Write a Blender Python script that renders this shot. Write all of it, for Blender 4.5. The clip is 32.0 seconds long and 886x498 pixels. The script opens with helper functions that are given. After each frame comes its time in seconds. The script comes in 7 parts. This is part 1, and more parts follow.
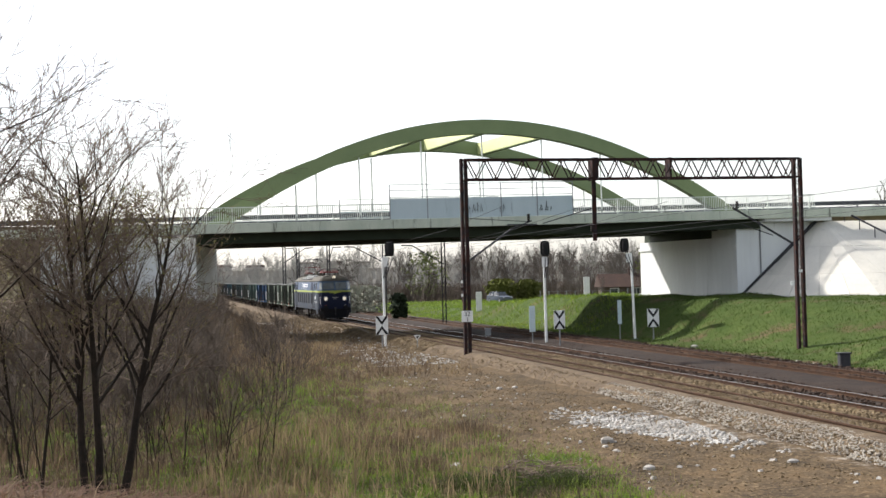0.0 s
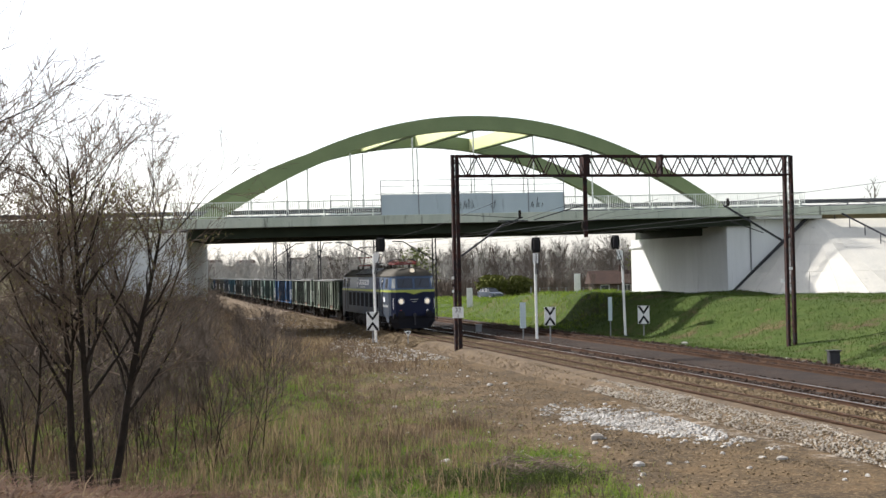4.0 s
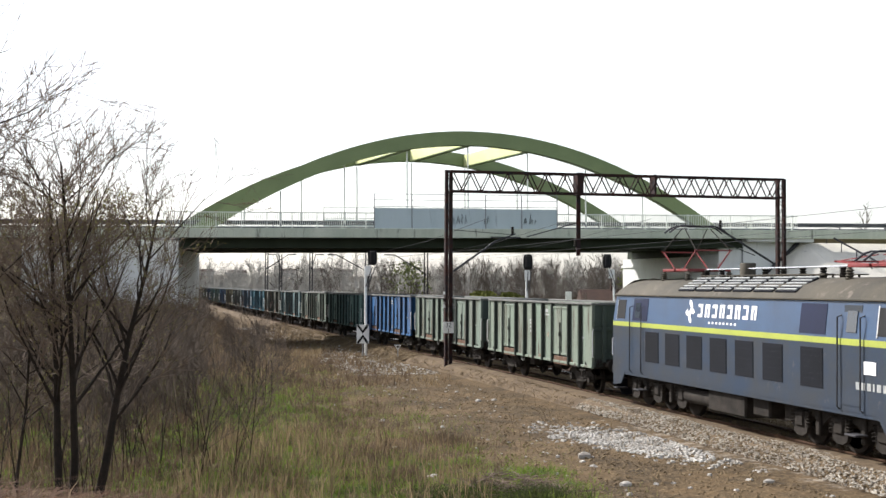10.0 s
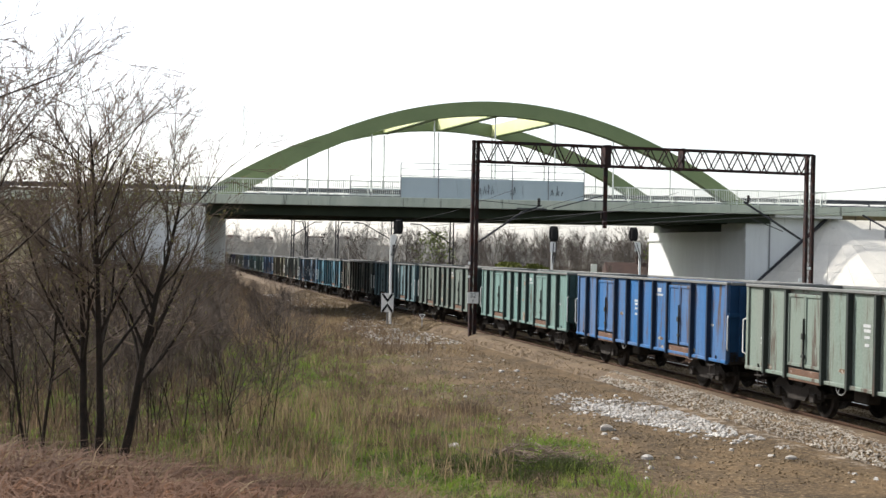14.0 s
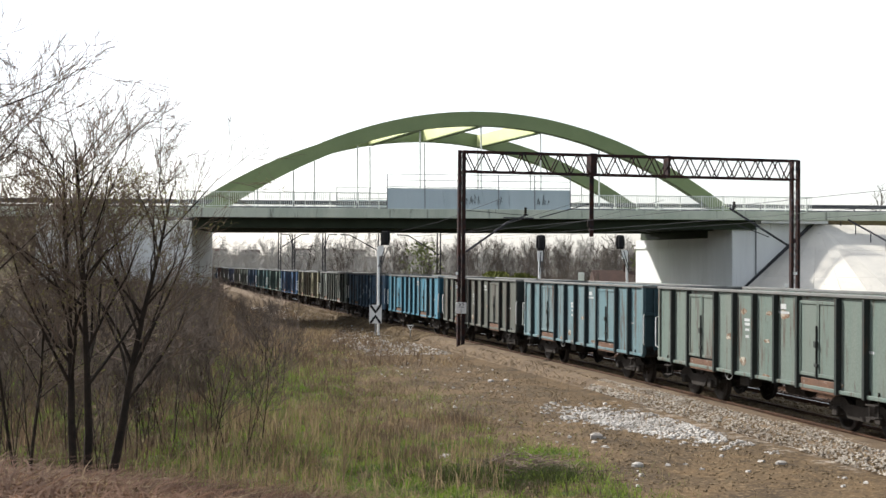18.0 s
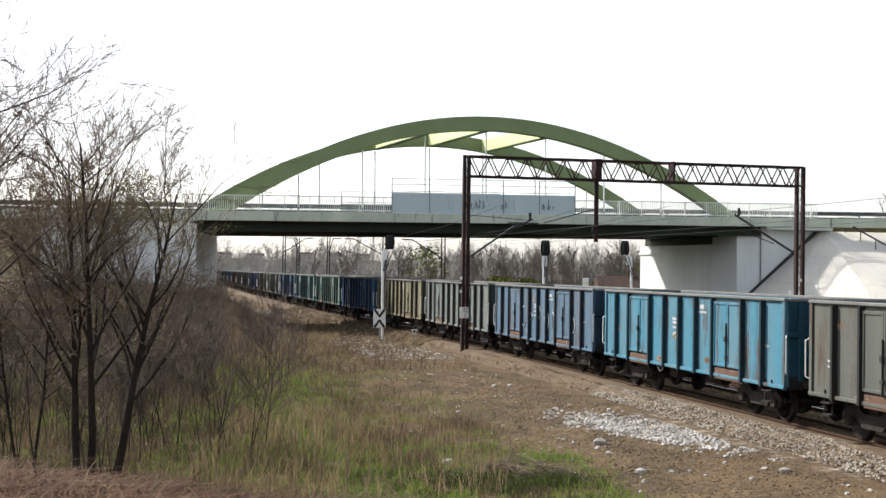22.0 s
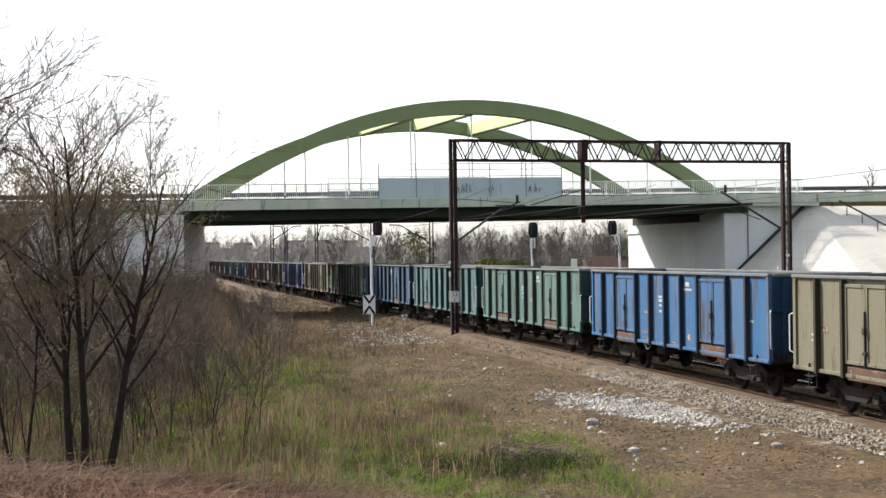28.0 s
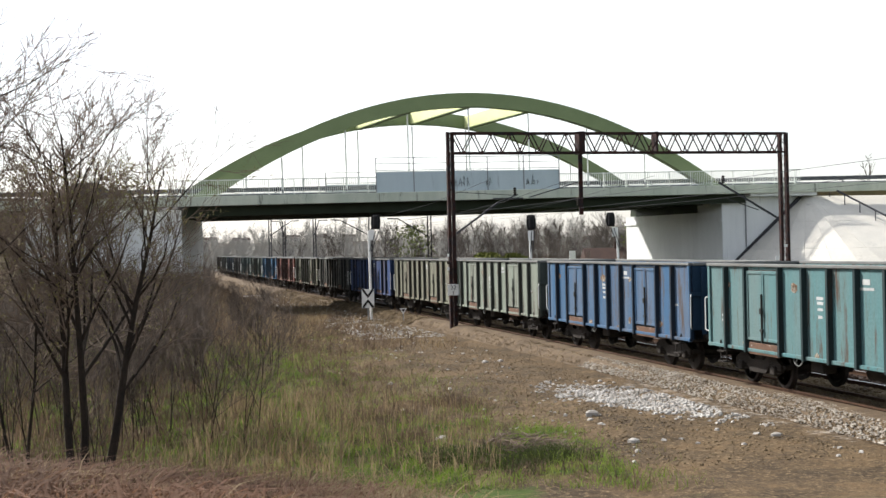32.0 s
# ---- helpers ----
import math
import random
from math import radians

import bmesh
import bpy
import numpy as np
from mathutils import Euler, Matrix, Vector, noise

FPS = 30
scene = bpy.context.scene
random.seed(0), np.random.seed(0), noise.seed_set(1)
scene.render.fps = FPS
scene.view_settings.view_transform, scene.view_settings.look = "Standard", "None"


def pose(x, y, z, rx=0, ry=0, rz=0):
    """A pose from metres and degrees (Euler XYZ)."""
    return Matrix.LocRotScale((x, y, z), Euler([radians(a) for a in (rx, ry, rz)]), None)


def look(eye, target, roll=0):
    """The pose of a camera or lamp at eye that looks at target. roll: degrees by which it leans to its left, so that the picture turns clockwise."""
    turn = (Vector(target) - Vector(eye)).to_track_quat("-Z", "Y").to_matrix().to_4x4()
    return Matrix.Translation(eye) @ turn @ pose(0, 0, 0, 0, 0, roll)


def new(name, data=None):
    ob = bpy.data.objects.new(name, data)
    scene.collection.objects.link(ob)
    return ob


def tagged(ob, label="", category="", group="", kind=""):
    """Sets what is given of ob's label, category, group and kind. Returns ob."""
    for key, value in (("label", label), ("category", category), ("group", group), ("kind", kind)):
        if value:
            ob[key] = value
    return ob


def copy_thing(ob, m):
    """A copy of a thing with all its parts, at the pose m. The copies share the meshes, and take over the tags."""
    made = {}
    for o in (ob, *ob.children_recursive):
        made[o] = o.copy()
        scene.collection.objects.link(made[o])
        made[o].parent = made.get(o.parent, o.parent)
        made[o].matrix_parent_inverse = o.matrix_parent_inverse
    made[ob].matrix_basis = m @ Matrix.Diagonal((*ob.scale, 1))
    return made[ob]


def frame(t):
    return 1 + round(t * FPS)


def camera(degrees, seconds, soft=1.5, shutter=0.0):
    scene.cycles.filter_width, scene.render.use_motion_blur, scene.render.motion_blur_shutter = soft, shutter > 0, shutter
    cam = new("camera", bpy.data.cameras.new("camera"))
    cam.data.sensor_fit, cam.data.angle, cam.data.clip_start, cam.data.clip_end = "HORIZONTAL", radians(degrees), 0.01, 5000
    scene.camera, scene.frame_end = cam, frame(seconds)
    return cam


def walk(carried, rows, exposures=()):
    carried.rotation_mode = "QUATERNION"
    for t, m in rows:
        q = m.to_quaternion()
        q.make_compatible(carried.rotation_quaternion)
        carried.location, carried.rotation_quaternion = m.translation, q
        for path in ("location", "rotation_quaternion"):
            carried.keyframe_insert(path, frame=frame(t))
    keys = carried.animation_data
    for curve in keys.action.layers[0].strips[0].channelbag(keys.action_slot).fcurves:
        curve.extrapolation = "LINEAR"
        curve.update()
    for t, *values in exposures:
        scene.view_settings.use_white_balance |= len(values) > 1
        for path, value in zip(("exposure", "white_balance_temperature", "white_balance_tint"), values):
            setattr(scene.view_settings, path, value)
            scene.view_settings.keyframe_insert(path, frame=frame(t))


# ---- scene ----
EXPOSURE, SKY_STRENGTH, SUN_STRENGTH = 0.82, 0.145, 5.0
CAMERA_HEIGHT = 3.73
cam = camera(38.42, 32.0)
# seconds, yaw, pitch, roll
TURNS = (
    (0, 0.000, 1.170, 1.450),
    (0.5, -0.081, 1.109, 1.552),
    (1, -0.092, 0.989, 1.408),
    (1.5, -0.140, 0.997, 1.226),
    (2, -0.046, 1.074, 1.362),
    (2.5, -0.043, 1.100, 1.125),
    (3, -0.065, 1.116, 1.123),
    (3.5, -0.201, 1.087, 1.258),
    (4, -0.410, 0.984, 1.210),
    (4.5, -0.699, 0.904, 1.217),
    (6.5, -1.000, 0.904, 1.427),
    (7, -0.964, 1.090, 1.352),
    (7.5, -0.887, 1.183, 1.310),
    (8, -0.879, 1.195, 1.211),
    (8.5, -0.843, 1.235, 1.303),
    (9, -0.736, 1.261, 1.150),
    (9.5, -0.453, 1.471, 0.688),
    (10, -0.793, 1.646, -0.218),
    (10.5, -0.723, 1.467, -0.448),
    (11, -0.423, 1.087, -0.759),
    (11.5, -0.280, 0.754, -0.734),
    (12, 0.166, 0.812, -0.883),
    (12.5, 0.261, 0.643, -0.919),
    (13, 0.279, 0.632, -0.828),
    (13.5, 0.257, 0.681, -0.841),
    (14, 0.346, 0.280, -1.271),
    (14.5, 1.164, -0.579, -1.444),
    (16.5, 0.033, 0.878, -1.235),
    (17, -0.074, 0.782, -0.892),
    (17.5, -0.185, 0.756, -0.659),
    (18, -0.220, 0.760, -0.432),
    (18.5, -0.146, 0.781, -0.344),
    (19, -0.183, 0.751, -0.390),
    (19.5, -0.155, 0.856, -0.606),
    (20, -0.141, 0.923, -0.657),
    (20.5, -0.185, 0.913, -0.669),
    (21, -0.114, 0.875, -0.586),
    (21.5, -0.091, 0.918, -0.682),
    (22, -0.025, 0.966, -0.777),
    (22.5, -0.082, 0.949, -0.632),
    (23, -0.068, 0.964, -0.624),
    (23.5, -0.087, 0.949, -0.548),
    (24, -0.152, 0.830, -0.574),
    (24.5, -0.226, 0.764, -0.492),
    (25, -0.285, 0.745, -0.234),
    (25.5, -0.366, 0.627, 0.026),
    (27.5, -0.670, 0.137, 0.532),
    (28, -0.544, 0.266, 0.719),
    (28.5, -0.364, 0.249, 0.842),
    (29, -0.305, 0.201, 0.707),
    (29.5, -0.235, 0.367, 0.766),
    (30, -0.422, 0.337, 0.868),
    (30.5, -0.607, 0.140, 0.865),
    (31, -0.654, -0.054, 1.209),
    (31.5, -0.711, -0.011, 1.084),
    (32, -0.623, -0.041, 1.249),
)
walk(cam, [(t, pose(0, 0, CAMERA_HEIGHT, 90 + p, r, w)) for t, w, p, r in TURNS],
     exposures=((0.0, EXPOSURE, 6450, 11), (32.0, EXPOSURE, 6450, 11)))

# ---------------------------------------------------------------- world and sun
SUN_WAY = Vector((-0.83, 0.56, 0.0)).normalized()
SUN_UP = radians(40)
world = bpy.data.worlds.new("world")
scene.world = world
world.use_nodes = True
wn = world.node_tree.nodes
sky = wn.new("ShaderNodeTexSky")
sky.sky_type = "NISHITA"
sky.sun_disc = False
sky.sun_elevation = SUN_UP
sky.sun_rotation = math.atan2(SUN_WAY.x, SUN_WAY.y)
sky.air_density, sky.dust_density, sky.ozone_density = 1.0, 1.6, 1.0
wn["Background"].inputs["Strength"].default_value = SKY_STRENGTH
haze = wn.new("ShaderNodeHueSaturation")
haze.inputs["Saturation"].default_value = 0.40
world.node_tree.links.new(sky.outputs["Color"], haze.inputs["Color"])
world.node_tree.links.new(haze.outputs["Color"], wn["Background"].inputs["Color"])
sun = new("sun", bpy.data.lights.new("sun", "SUN"))
sun.data.energy, sun.data.angle, sun.data.color = SUN_STRENGTH, radians(1.5), (1.0, 0.96, 0.90)
to_sun = SUN_WAY * math.cos(SUN_UP) + Vector((0, 0, math.sin(SUN_UP)))
sun.matrix_world = look(to_sun * 300, (0, 0, 0))


# ---------------------------------------------------------------- mesh helpers
class Build:
    """Gathers vertices and faces of one mesh."""

    def __init__(self):
        self.v, self.f, self.smooth = [], [], False

    def add(self, verts, faces):
        n = len(self.v)
        self.v.extend(tuple(p) for p in verts)
        self.f.extend(tuple(i + n for i in face) for face in faces)
        return self

    def box(self, x0, x1, y0, y1, z0, z1, b=0.0, m=None):
        """A box between limits; b: width of its chamfers; m: a pose."""
        if b <= 0:
            vs = [(x, y, z) for z in (z0, z1) for y in (y0, y1) for x in (x0, x1)]
            fs = [(0, 2, 3, 1), (4, 5, 7, 6), (0, 1, 5, 4), (2, 6, 7, 3), (0, 4, 6, 2), (1, 3, 7, 5)]
        else:
            b = min(b, 0.45 * min(abs(x1 - x0), abs(y1 - y0), abs(z1 - z0)))
            vs, fs = [], []
            for sx, x in ((-1, x0), (1, x1)):
                for sy, y in ((-1, y0), (1, y1)):
                    for sz, z in ((-1, z0), (1, z1)):
                        vs += [(x, y - sy * b, z - sz * b), (x - sx * b, y, z - sz * b), (x - sx * b, y - sy * b, z)]
            i = lambda a, c, d, k: (a * 4 + c * 2 + d) * 3 + k
            for a in (0, 1):
                q = [i(a, 0, 0, 0), i(a, 1, 0, 0), i(a, 1, 1, 0), i(a, 0, 1, 0)]
                fs.append(tuple(q if a else q[::-1]))
                q = [i(0, a, 0, 1), i(1, a, 0, 1), i(1, a, 1, 1), i(0, a, 1, 1)]
                fs.append(tuple(q[::-1] if a else q))
                q = [i(0, 0, a, 2), i(1, 0, a, 2), i(1, 1, a, 2), i(0, 1, a, 2)]
                fs.append(tuple(q if a else q[::-1]))
            for a in (0, 1):
                for c in (0, 1):
                    fs.append((i(a, c, 0, 0), i(a, c, 0, 1), i(a, c, 1, 1), i(a, c, 1, 0)))
                    fs.append((i(a, 0, c, 0), i(a, 0, c, 2), i(a, 1, c, 2), i(a, 1, c, 0)))
                    fs.append((i(0, a, c, 1), i(0, a, c, 2), i(1, a, c, 2), i(1, a, c, 1)))
                    for d in (0, 1):
                        fs.append((i(a, c, d, 0), i(a, c, d, 1), i(a, c, d, 2)))
        if m is not None:
            vs = [m @ Vector(p) for p in vs]
        return self.add(vs, fs)

    def bar(self, a, b, w, h=None, up=(0, 0, 1)):
        """A straight bar of w x h from a to b."""
        a, b = Vector(a), Vector(b)
        d = (b - a).normalized()
        u = Vector(up)
        if abs(d.dot(u)) > 0.98:
            u = Vector((1, 0, 0))
        s = d.cross(u).normalized() * (w / 2)
        t = s.cross(d).normalized() * ((h or w) / 2)
        vs = [p + i * s + j * t for p in (a, b) for i, j in ((-1, -1), (1, -1), (1, 1), (-1, 1))]
        return self.add(vs, [(0, 1, 2, 3), (7, 6, 5, 4), (0, 4, 5, 1), (1, 5, 6, 2), (2, 6, 7, 3), (3, 7, 4, 0)])

    def tube(self, pts, radii, sides=6, caps=True):
        """A round tube through points, radii one number or one for each."""
        pts = [Vector(p) for p in pts]
        if not hasattr(radii, "__len__"):
            radii = [radii] * len(pts)
        vs, fs = [], []
        ref = None
        for k, p in enumerate(pts):
            d = (pts[min(k + 1, len(pts) - 1)] - pts[max(k - 1, 0)]).normalized()
            if ref is None:
                ref = d.orthogonal().normalized()
            ref = (ref - d * ref.dot(d)).normalized()
            s = d.cross(ref)
            for j in range(sides):
                a = 2 * math.pi * j / sides
                vs.append(p + radii[k] * (math.cos(a) * ref + math.sin(a) * s))
        for k in range(len(pts) - 1):
            for j in range(sides):
                j2 = (j + 1) % sides
                fs.append((k * sides + j, k * sides + j2, (k + 1) * sides + j2, (k + 1) * sides + j))
        if caps:
            fs.append(tuple(range(sides))[::-1])
            fs.append(tuple((len(pts) - 1) * sides + j for j in range(sides)))
        return self.add(vs, fs)

    def turned(self, profile, sides=16, m=None):
        """A solid of revolution round local x: profile of (x, r)."""
        vs, fs = [], []
        for x, r in profile:
            for j in range(sides):
                a = 2 * math.pi * j / sides
                vs.append(Vector((x, r * math.cos(a), r * math.sin(a))))
        for k in range(len(profile) - 1):
            for j in range(sides):
                j2 = (j + 1) % sides
                fs.append((k * sides + j, (k + 1) * sides + j, (k + 1) * sides + j2, k * sides + j2))
        fs.append(tuple(range(sides)))
        fs.append(tuple((len(profile) - 1) * sides + j for j in range(sides))[::-1])
        if m is not None:
            vs = [m @ p for p in vs]
        return self.add(vs, fs)

    def prism(self, outline, a, b, axis="x", m=None):
        """An outline of (u, v) drawn out from a to b along an axis."""
        n = len(outline)
        def at(u, v, w):
            return {"x": (w, u, v), "y": (u, w, v), "z": (u, v, w)}[axis]
        vs = [at(u, v, w) for w in (a, b) for u, v in outline]
        if m is not None:
            vs = [m @ Vector(p) for p in vs]
        fs = [tuple(range(n))[::-1], tuple(range(n, 2 * n))]
        fs += [(i, (i + 1) % n, n + (i + 1) % n, n + i) for i in range(n)]
        return self.add(vs, fs)

    def loft(self, rings, caps=True):
        """Rings of equal length, joined in order."""
        n = len(rings[0])
        vs = [p for ring in rings for p in ring]
        fs = [(k * n + j, k * n + (j + 1) % n, (k + 1) * n + (j + 1) % n, (k + 1) * n + j) for k in range(len(rings) - 1) for j in range(n)]
        if caps:
            fs += [tuple(range(n))[::-1], tuple((len(rings) - 1) * n + j for j in range(n))]
        return self.add(vs, fs)

    def sheet(self, grid):
        """A surface through rows of points."""
        n = len(grid[0])
        return self.add([p for row in grid for p in row],
                        [(k * n + j, k * n + j + 1, (k + 1) * n + j + 1, (k + 1) * n + j) for k in range(len(grid) - 1) for j in range(n - 1)])

    def mesh(self, name, material, smooth=False):
        me = bpy.data.meshes.new(name)
        me.from_pydata(self.v, [], self.f)
        for mt in (material if isinstance(material, (list, tuple)) else [material]):
            me.materials.append(mt)
        bm = bmesh.new()
        bm.from_mesh(me)
        if len(self.f) < 60000:
            bmesh.ops.recalc_face_normals(bm, faces=bm.faces)
        if smooth:
            for face in bm.faces:
                face.smooth = True
        bm.to_mesh(me)
        bm.free()
        if smooth:
            me.set_sharp_from_angle(angle=radians(38))
        return me


def part(name, build, material, parent=None, label="", smooth=False, colour=None, m=None):
    """One mesh object under a thing or under a part."""
    ob = new(name, build if isinstance(build, bpy.types.Mesh) else build.mesh(name, material, smooth))
    if parent is not None:
        ob.parent = parent
    if m is not None:
        ob.matrix_basis = m
    if label:
        ob["label"] = label
    if colour:
        ob.color = (*colour, 1)
    return ob


def thing(name, label, category, group="", kind="", m=None):
    ob = new(name)
    ob.empty_display_size = 0.2
    if m is not None:
        ob.matrix_basis = m
    return tagged(ob, label, category, group, kind)


# ---------------------------------------------------------------- materials
def material(name, a, b=None, scale=3.0, rough=0.7, metal=0.0, bump=0.15, grain=40.0, dirt=None, dirt_amount=0.0,
             streak=False, painted=False, emit=0.0, detail=6.0, rand=0.0, shade=0.35):
    """A surface in two tones, a and b, with coarse patches, fine grain, dirt and relief."""
    mt = bpy.data.materials.new(name)
    mt.use_nodes = True
    nt = mt.node_tree
    n, l = nt.nodes, nt.links
    shader = n["Principled BSDF"]
    shader.inputs["Roughness"].default_value = rough
    shader.inputs["Metallic"].default_value = metal
    if rough >= 0.55 and metal < 0.3:
        shader.inputs["Specular IOR Level"].default_value = 0.18
    where = n.new("ShaderNodeTexCoord")
    base = where.outputs["Object"]
    if painted:
        own = n.new("ShaderNodeObjectInfo")
        shift = n.new("ShaderNodeVectorMath")
        shift.operation = "MULTIPLY_ADD"
        shift.inputs[1].default_value = (60, 60, 60)
        l.new(own.outputs["Random"], shift.inputs[0])
        l.new(base, shift.inputs[2])
        base = shift.outputs[0]
    if streak:
        sc = n.new("ShaderNodeVectorMath")
        sc.operation = "MULTIPLY"
        sc.inputs[1].default_value = (1, 1, 0.12)
        l.new(base, sc.inputs[0])
        base = sc.outputs[0]
    big = n.new("ShaderNodeTexNoise")
    big.inputs["Scale"].default_value, big.inputs["Detail"].default_value, big.inputs["Roughness"].default_value = scale, detail, 0.65
    fine = n.new("ShaderNodeTexNoise")
    fine.inputs["Scale"].default_value, fine.inputs["Detail"].default_value = grain, 4.0
    l.new(base, big.inputs["Vector"])
    l.new(where.outputs["Object"], fine.inputs["Vector"])
    mix = n.new("ShaderNodeMix")
    mix.data_type = "RGBA"
    ramp = n.new("ShaderNodeMapRange")
    ramp.inputs["From Min"].default_value, ramp.inputs["From Max"].default_value = 0.35, 0.65
    l.new(big.outputs["Fac"], ramp.inputs["Value"])
    l.new(ramp.outputs[0], mix.inputs["Factor"])
    b = b or tuple(c * 0.8 for c in a)
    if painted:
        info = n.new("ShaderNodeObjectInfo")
        # above 0.5 the object colour is darkened all over, for painted-in shade
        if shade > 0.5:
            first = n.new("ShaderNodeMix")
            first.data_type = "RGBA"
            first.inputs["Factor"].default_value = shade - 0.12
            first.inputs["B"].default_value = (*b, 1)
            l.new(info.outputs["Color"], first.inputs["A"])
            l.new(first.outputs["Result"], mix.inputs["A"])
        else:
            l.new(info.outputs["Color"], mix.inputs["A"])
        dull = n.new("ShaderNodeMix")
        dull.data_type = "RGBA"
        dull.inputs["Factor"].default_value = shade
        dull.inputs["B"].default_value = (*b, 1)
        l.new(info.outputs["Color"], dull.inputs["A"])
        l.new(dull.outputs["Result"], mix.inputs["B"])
    else:
        mix.inputs["A"].default_value = (*a, 1)
        mix.inputs["B"].default_value = (*b, 1)
    colour = mix.outputs["Result"]
    grainy = n.new("ShaderNodeMix")
    grainy.data_type, grainy.blend_type = "RGBA", "OVERLAY"
    grainy.inputs["Factor"].default_value = 0.35
    l.new(colour, grainy.inputs["A"])
    l.new(fine.outputs["Fac"], grainy.inputs["B"])
    colour = grainy.outputs["Result"]
    if rand:
        info2 = n.new("ShaderNodeObjectInfo")
        rr = n.new("ShaderNodeMapRange")
        rr.inputs["To Min"].default_value, rr.inputs["To Max"].default_value = 1 - rand, 1 + rand
        l.new(info2.outputs["Random"], rr.inputs["Value"])
        hsv = n.new("ShaderNodeHueSaturation")
        l.new(rr.outputs[0], hsv.inputs["Value"])
        l.new(colour, hsv.inputs["Color"])
        colour = hsv.outputs["Color"]
    if dirt:
        spots = n.new("ShaderNodeTexNoise")
        spots.inputs["Scale"].default_value, spots.inputs["Detail"].default_value, spots.inputs["Roughness"].default_value = scale * 3.1, 9.0, 0.74
        l.new(base, spots.inputs["Vector"])
        cut = n.new("ShaderNodeMapRange")
        edge = 0.66 - 0.35 * dirt_amount
        cut.inputs["From Min"].default_value, cut.inputs["From Max"].default_value = edge, edge + 0.10
        l.new(spots.outputs["Fac"], cut.inputs["Value"])
        over = n.new("ShaderNodeMix")
        over.data_type = "RGBA"
        over.inputs["B"].default_value = (*dirt, 1)
        l.new(cut.outputs[0], over.inputs["Factor"])
        l.new(colour, over.inputs["A"])
        colour = over.outputs["Result"]
    l.new(colour, shader.inputs["Base Color"])
    if bump:
        rel = n.new("ShaderNodeBump")
        rel.inputs["Strength"].default_value, rel.inputs["Distance"].default_value = bump, 0.03
        l.new(fine.outputs["Fac"], rel.inputs["Height"])
        l.new(rel.outputs["Normal"], shader.inputs["Normal"])
    if emit:
        shader.inputs["Emission Color"].default_value = (*a, 1)
        shader.inputs["Emission Strength"].default_value = emit
    return mt


def blade_material(name, a, b):
    """Thin leaves and stems: light passes through in part."""
    mt = material(name, a, b, 0.5, 0.85, bump=0.0)
    n, l = mt.node_tree.nodes, mt.node_tree.links
    shader = n["Principled BSDF"]
    shader.inputs["Specular IOR Level"].default_value = 0.2
    thru = n.new("ShaderNodeBsdfTranslucent")
    l.new(shader.inputs["Base Color"].links[0].from_socket, thru.inputs["Color"])
    both = n.new("ShaderNodeMixShader")
    both.inputs[0].default_value = 0.45
    l.new(shader.outputs[0], both.inputs[1])
    l.new(thru.outputs[0], both.inputs[2])
    l.new(both.outputs[0], n["Material Output"].inputs["Surface"])
    return mt


GREEN_PAINT = material("green_bridge_paint", (0.1881, 0.2444, 0.102), (0.1561, 0.2101, 0.08415), 0.6, 0.5, bump=0.05)
# pale copy of the green paint, standing for its sunlit side
SUNLIT_PAINT = material("sunlit_bridge_paint", (0.6534, 0.6732, 0.3564), (0.5742, 0.6039, 0.297), 0.6, 0.5, bump=0.05)
DECK_PAINT = material("grey_green_deck_edge", (0.5434, 0.5681, 0.4693), (0.4323, 0.4693, 0.3828), 0.8, 0.7, streak=True, dirt=(0.13, 0.13, 0.11), dirt_amount=0.25)
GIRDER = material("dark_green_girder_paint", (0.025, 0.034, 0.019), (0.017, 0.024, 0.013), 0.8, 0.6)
CONCRETE = material("pale_concrete", (0.6944, 0.7056, 0.6944), (0.5824, 0.5936, 0.5824), 0.5, 0.9, bump=0.2, grain=30, streak=True, dirt=(0.36, 0.36, 0.34), dirt_amount=0.12)
SLAB = material("cone_concrete", (0.60, 0.57, 0.50), (0.50, 0.48, 0.43), 0.35, 0.92, bump=0.25, grain=25, dirt=(0.30, 0.29, 0.26), dirt_amount=0.15, rand=0.08)
SCREEN = material("blue_grey_screen_panel", (0.4928, 0.5712, 0.5936), (0.4256, 0.504, 0.5264), 0.7, 0.55, streak=True, dirt=(0.16, 0.19, 0.21), dirt_amount=0.12)
RAILING = material("pale_railing_paint", (0.702, 0.729, 0.675), (0.594, 0.621, 0.567), 2, 0.55, bump=0.03)
STEEL = material("galvanised_steel", (0.252, 0.259, 0.266), (0.196, 0.203, 0.21), 3, 0.5, 0.6, bump=0.05)
BARRIER = material("weathered_zinc_barrier", (0.13, 0.135, 0.14), (0.09, 0.095, 0.10), 2, 0.7, 0.2, bump=0.05)
DARK_STEEL = material("dark_steel", (0.05, 0.05, 0.055), (0.035, 0.035, 0.04), 3, 0.6, 0.2)
ASPHALT = material("asphalt", (0.055, 0.055, 0.055), (0.045, 0.045, 0.047), 1, 0.9, grain=80)
RUSTY = material("rusty_lattice", (0.0525, 0.021, 0.0154), (0.0196, 0.0119, 0.0119), 1.2, 0.85, 0.1, bump=0.3, dirt=(0.02, 0.018, 0.02), dirt_amount=0.5)
RAIL_RUST = material("rusty_rail_side", (0.070, 0.036, 0.020), (0.040, 0.022, 0.013), 3, 0.8, 0.2, bump=0.2)
RAIL_TOP = material("worn_rail_head", (0.42, 0.40, 0.38), (0.36, 0.34, 0.32), 4, 0.3, 0.9, bump=0.03)
SLEEPER = material("old_sleeper", (0.0624, 0.048, 0.0384), (0.0384, 0.0312, 0.0264), 2, 0.9, bump=0.4)
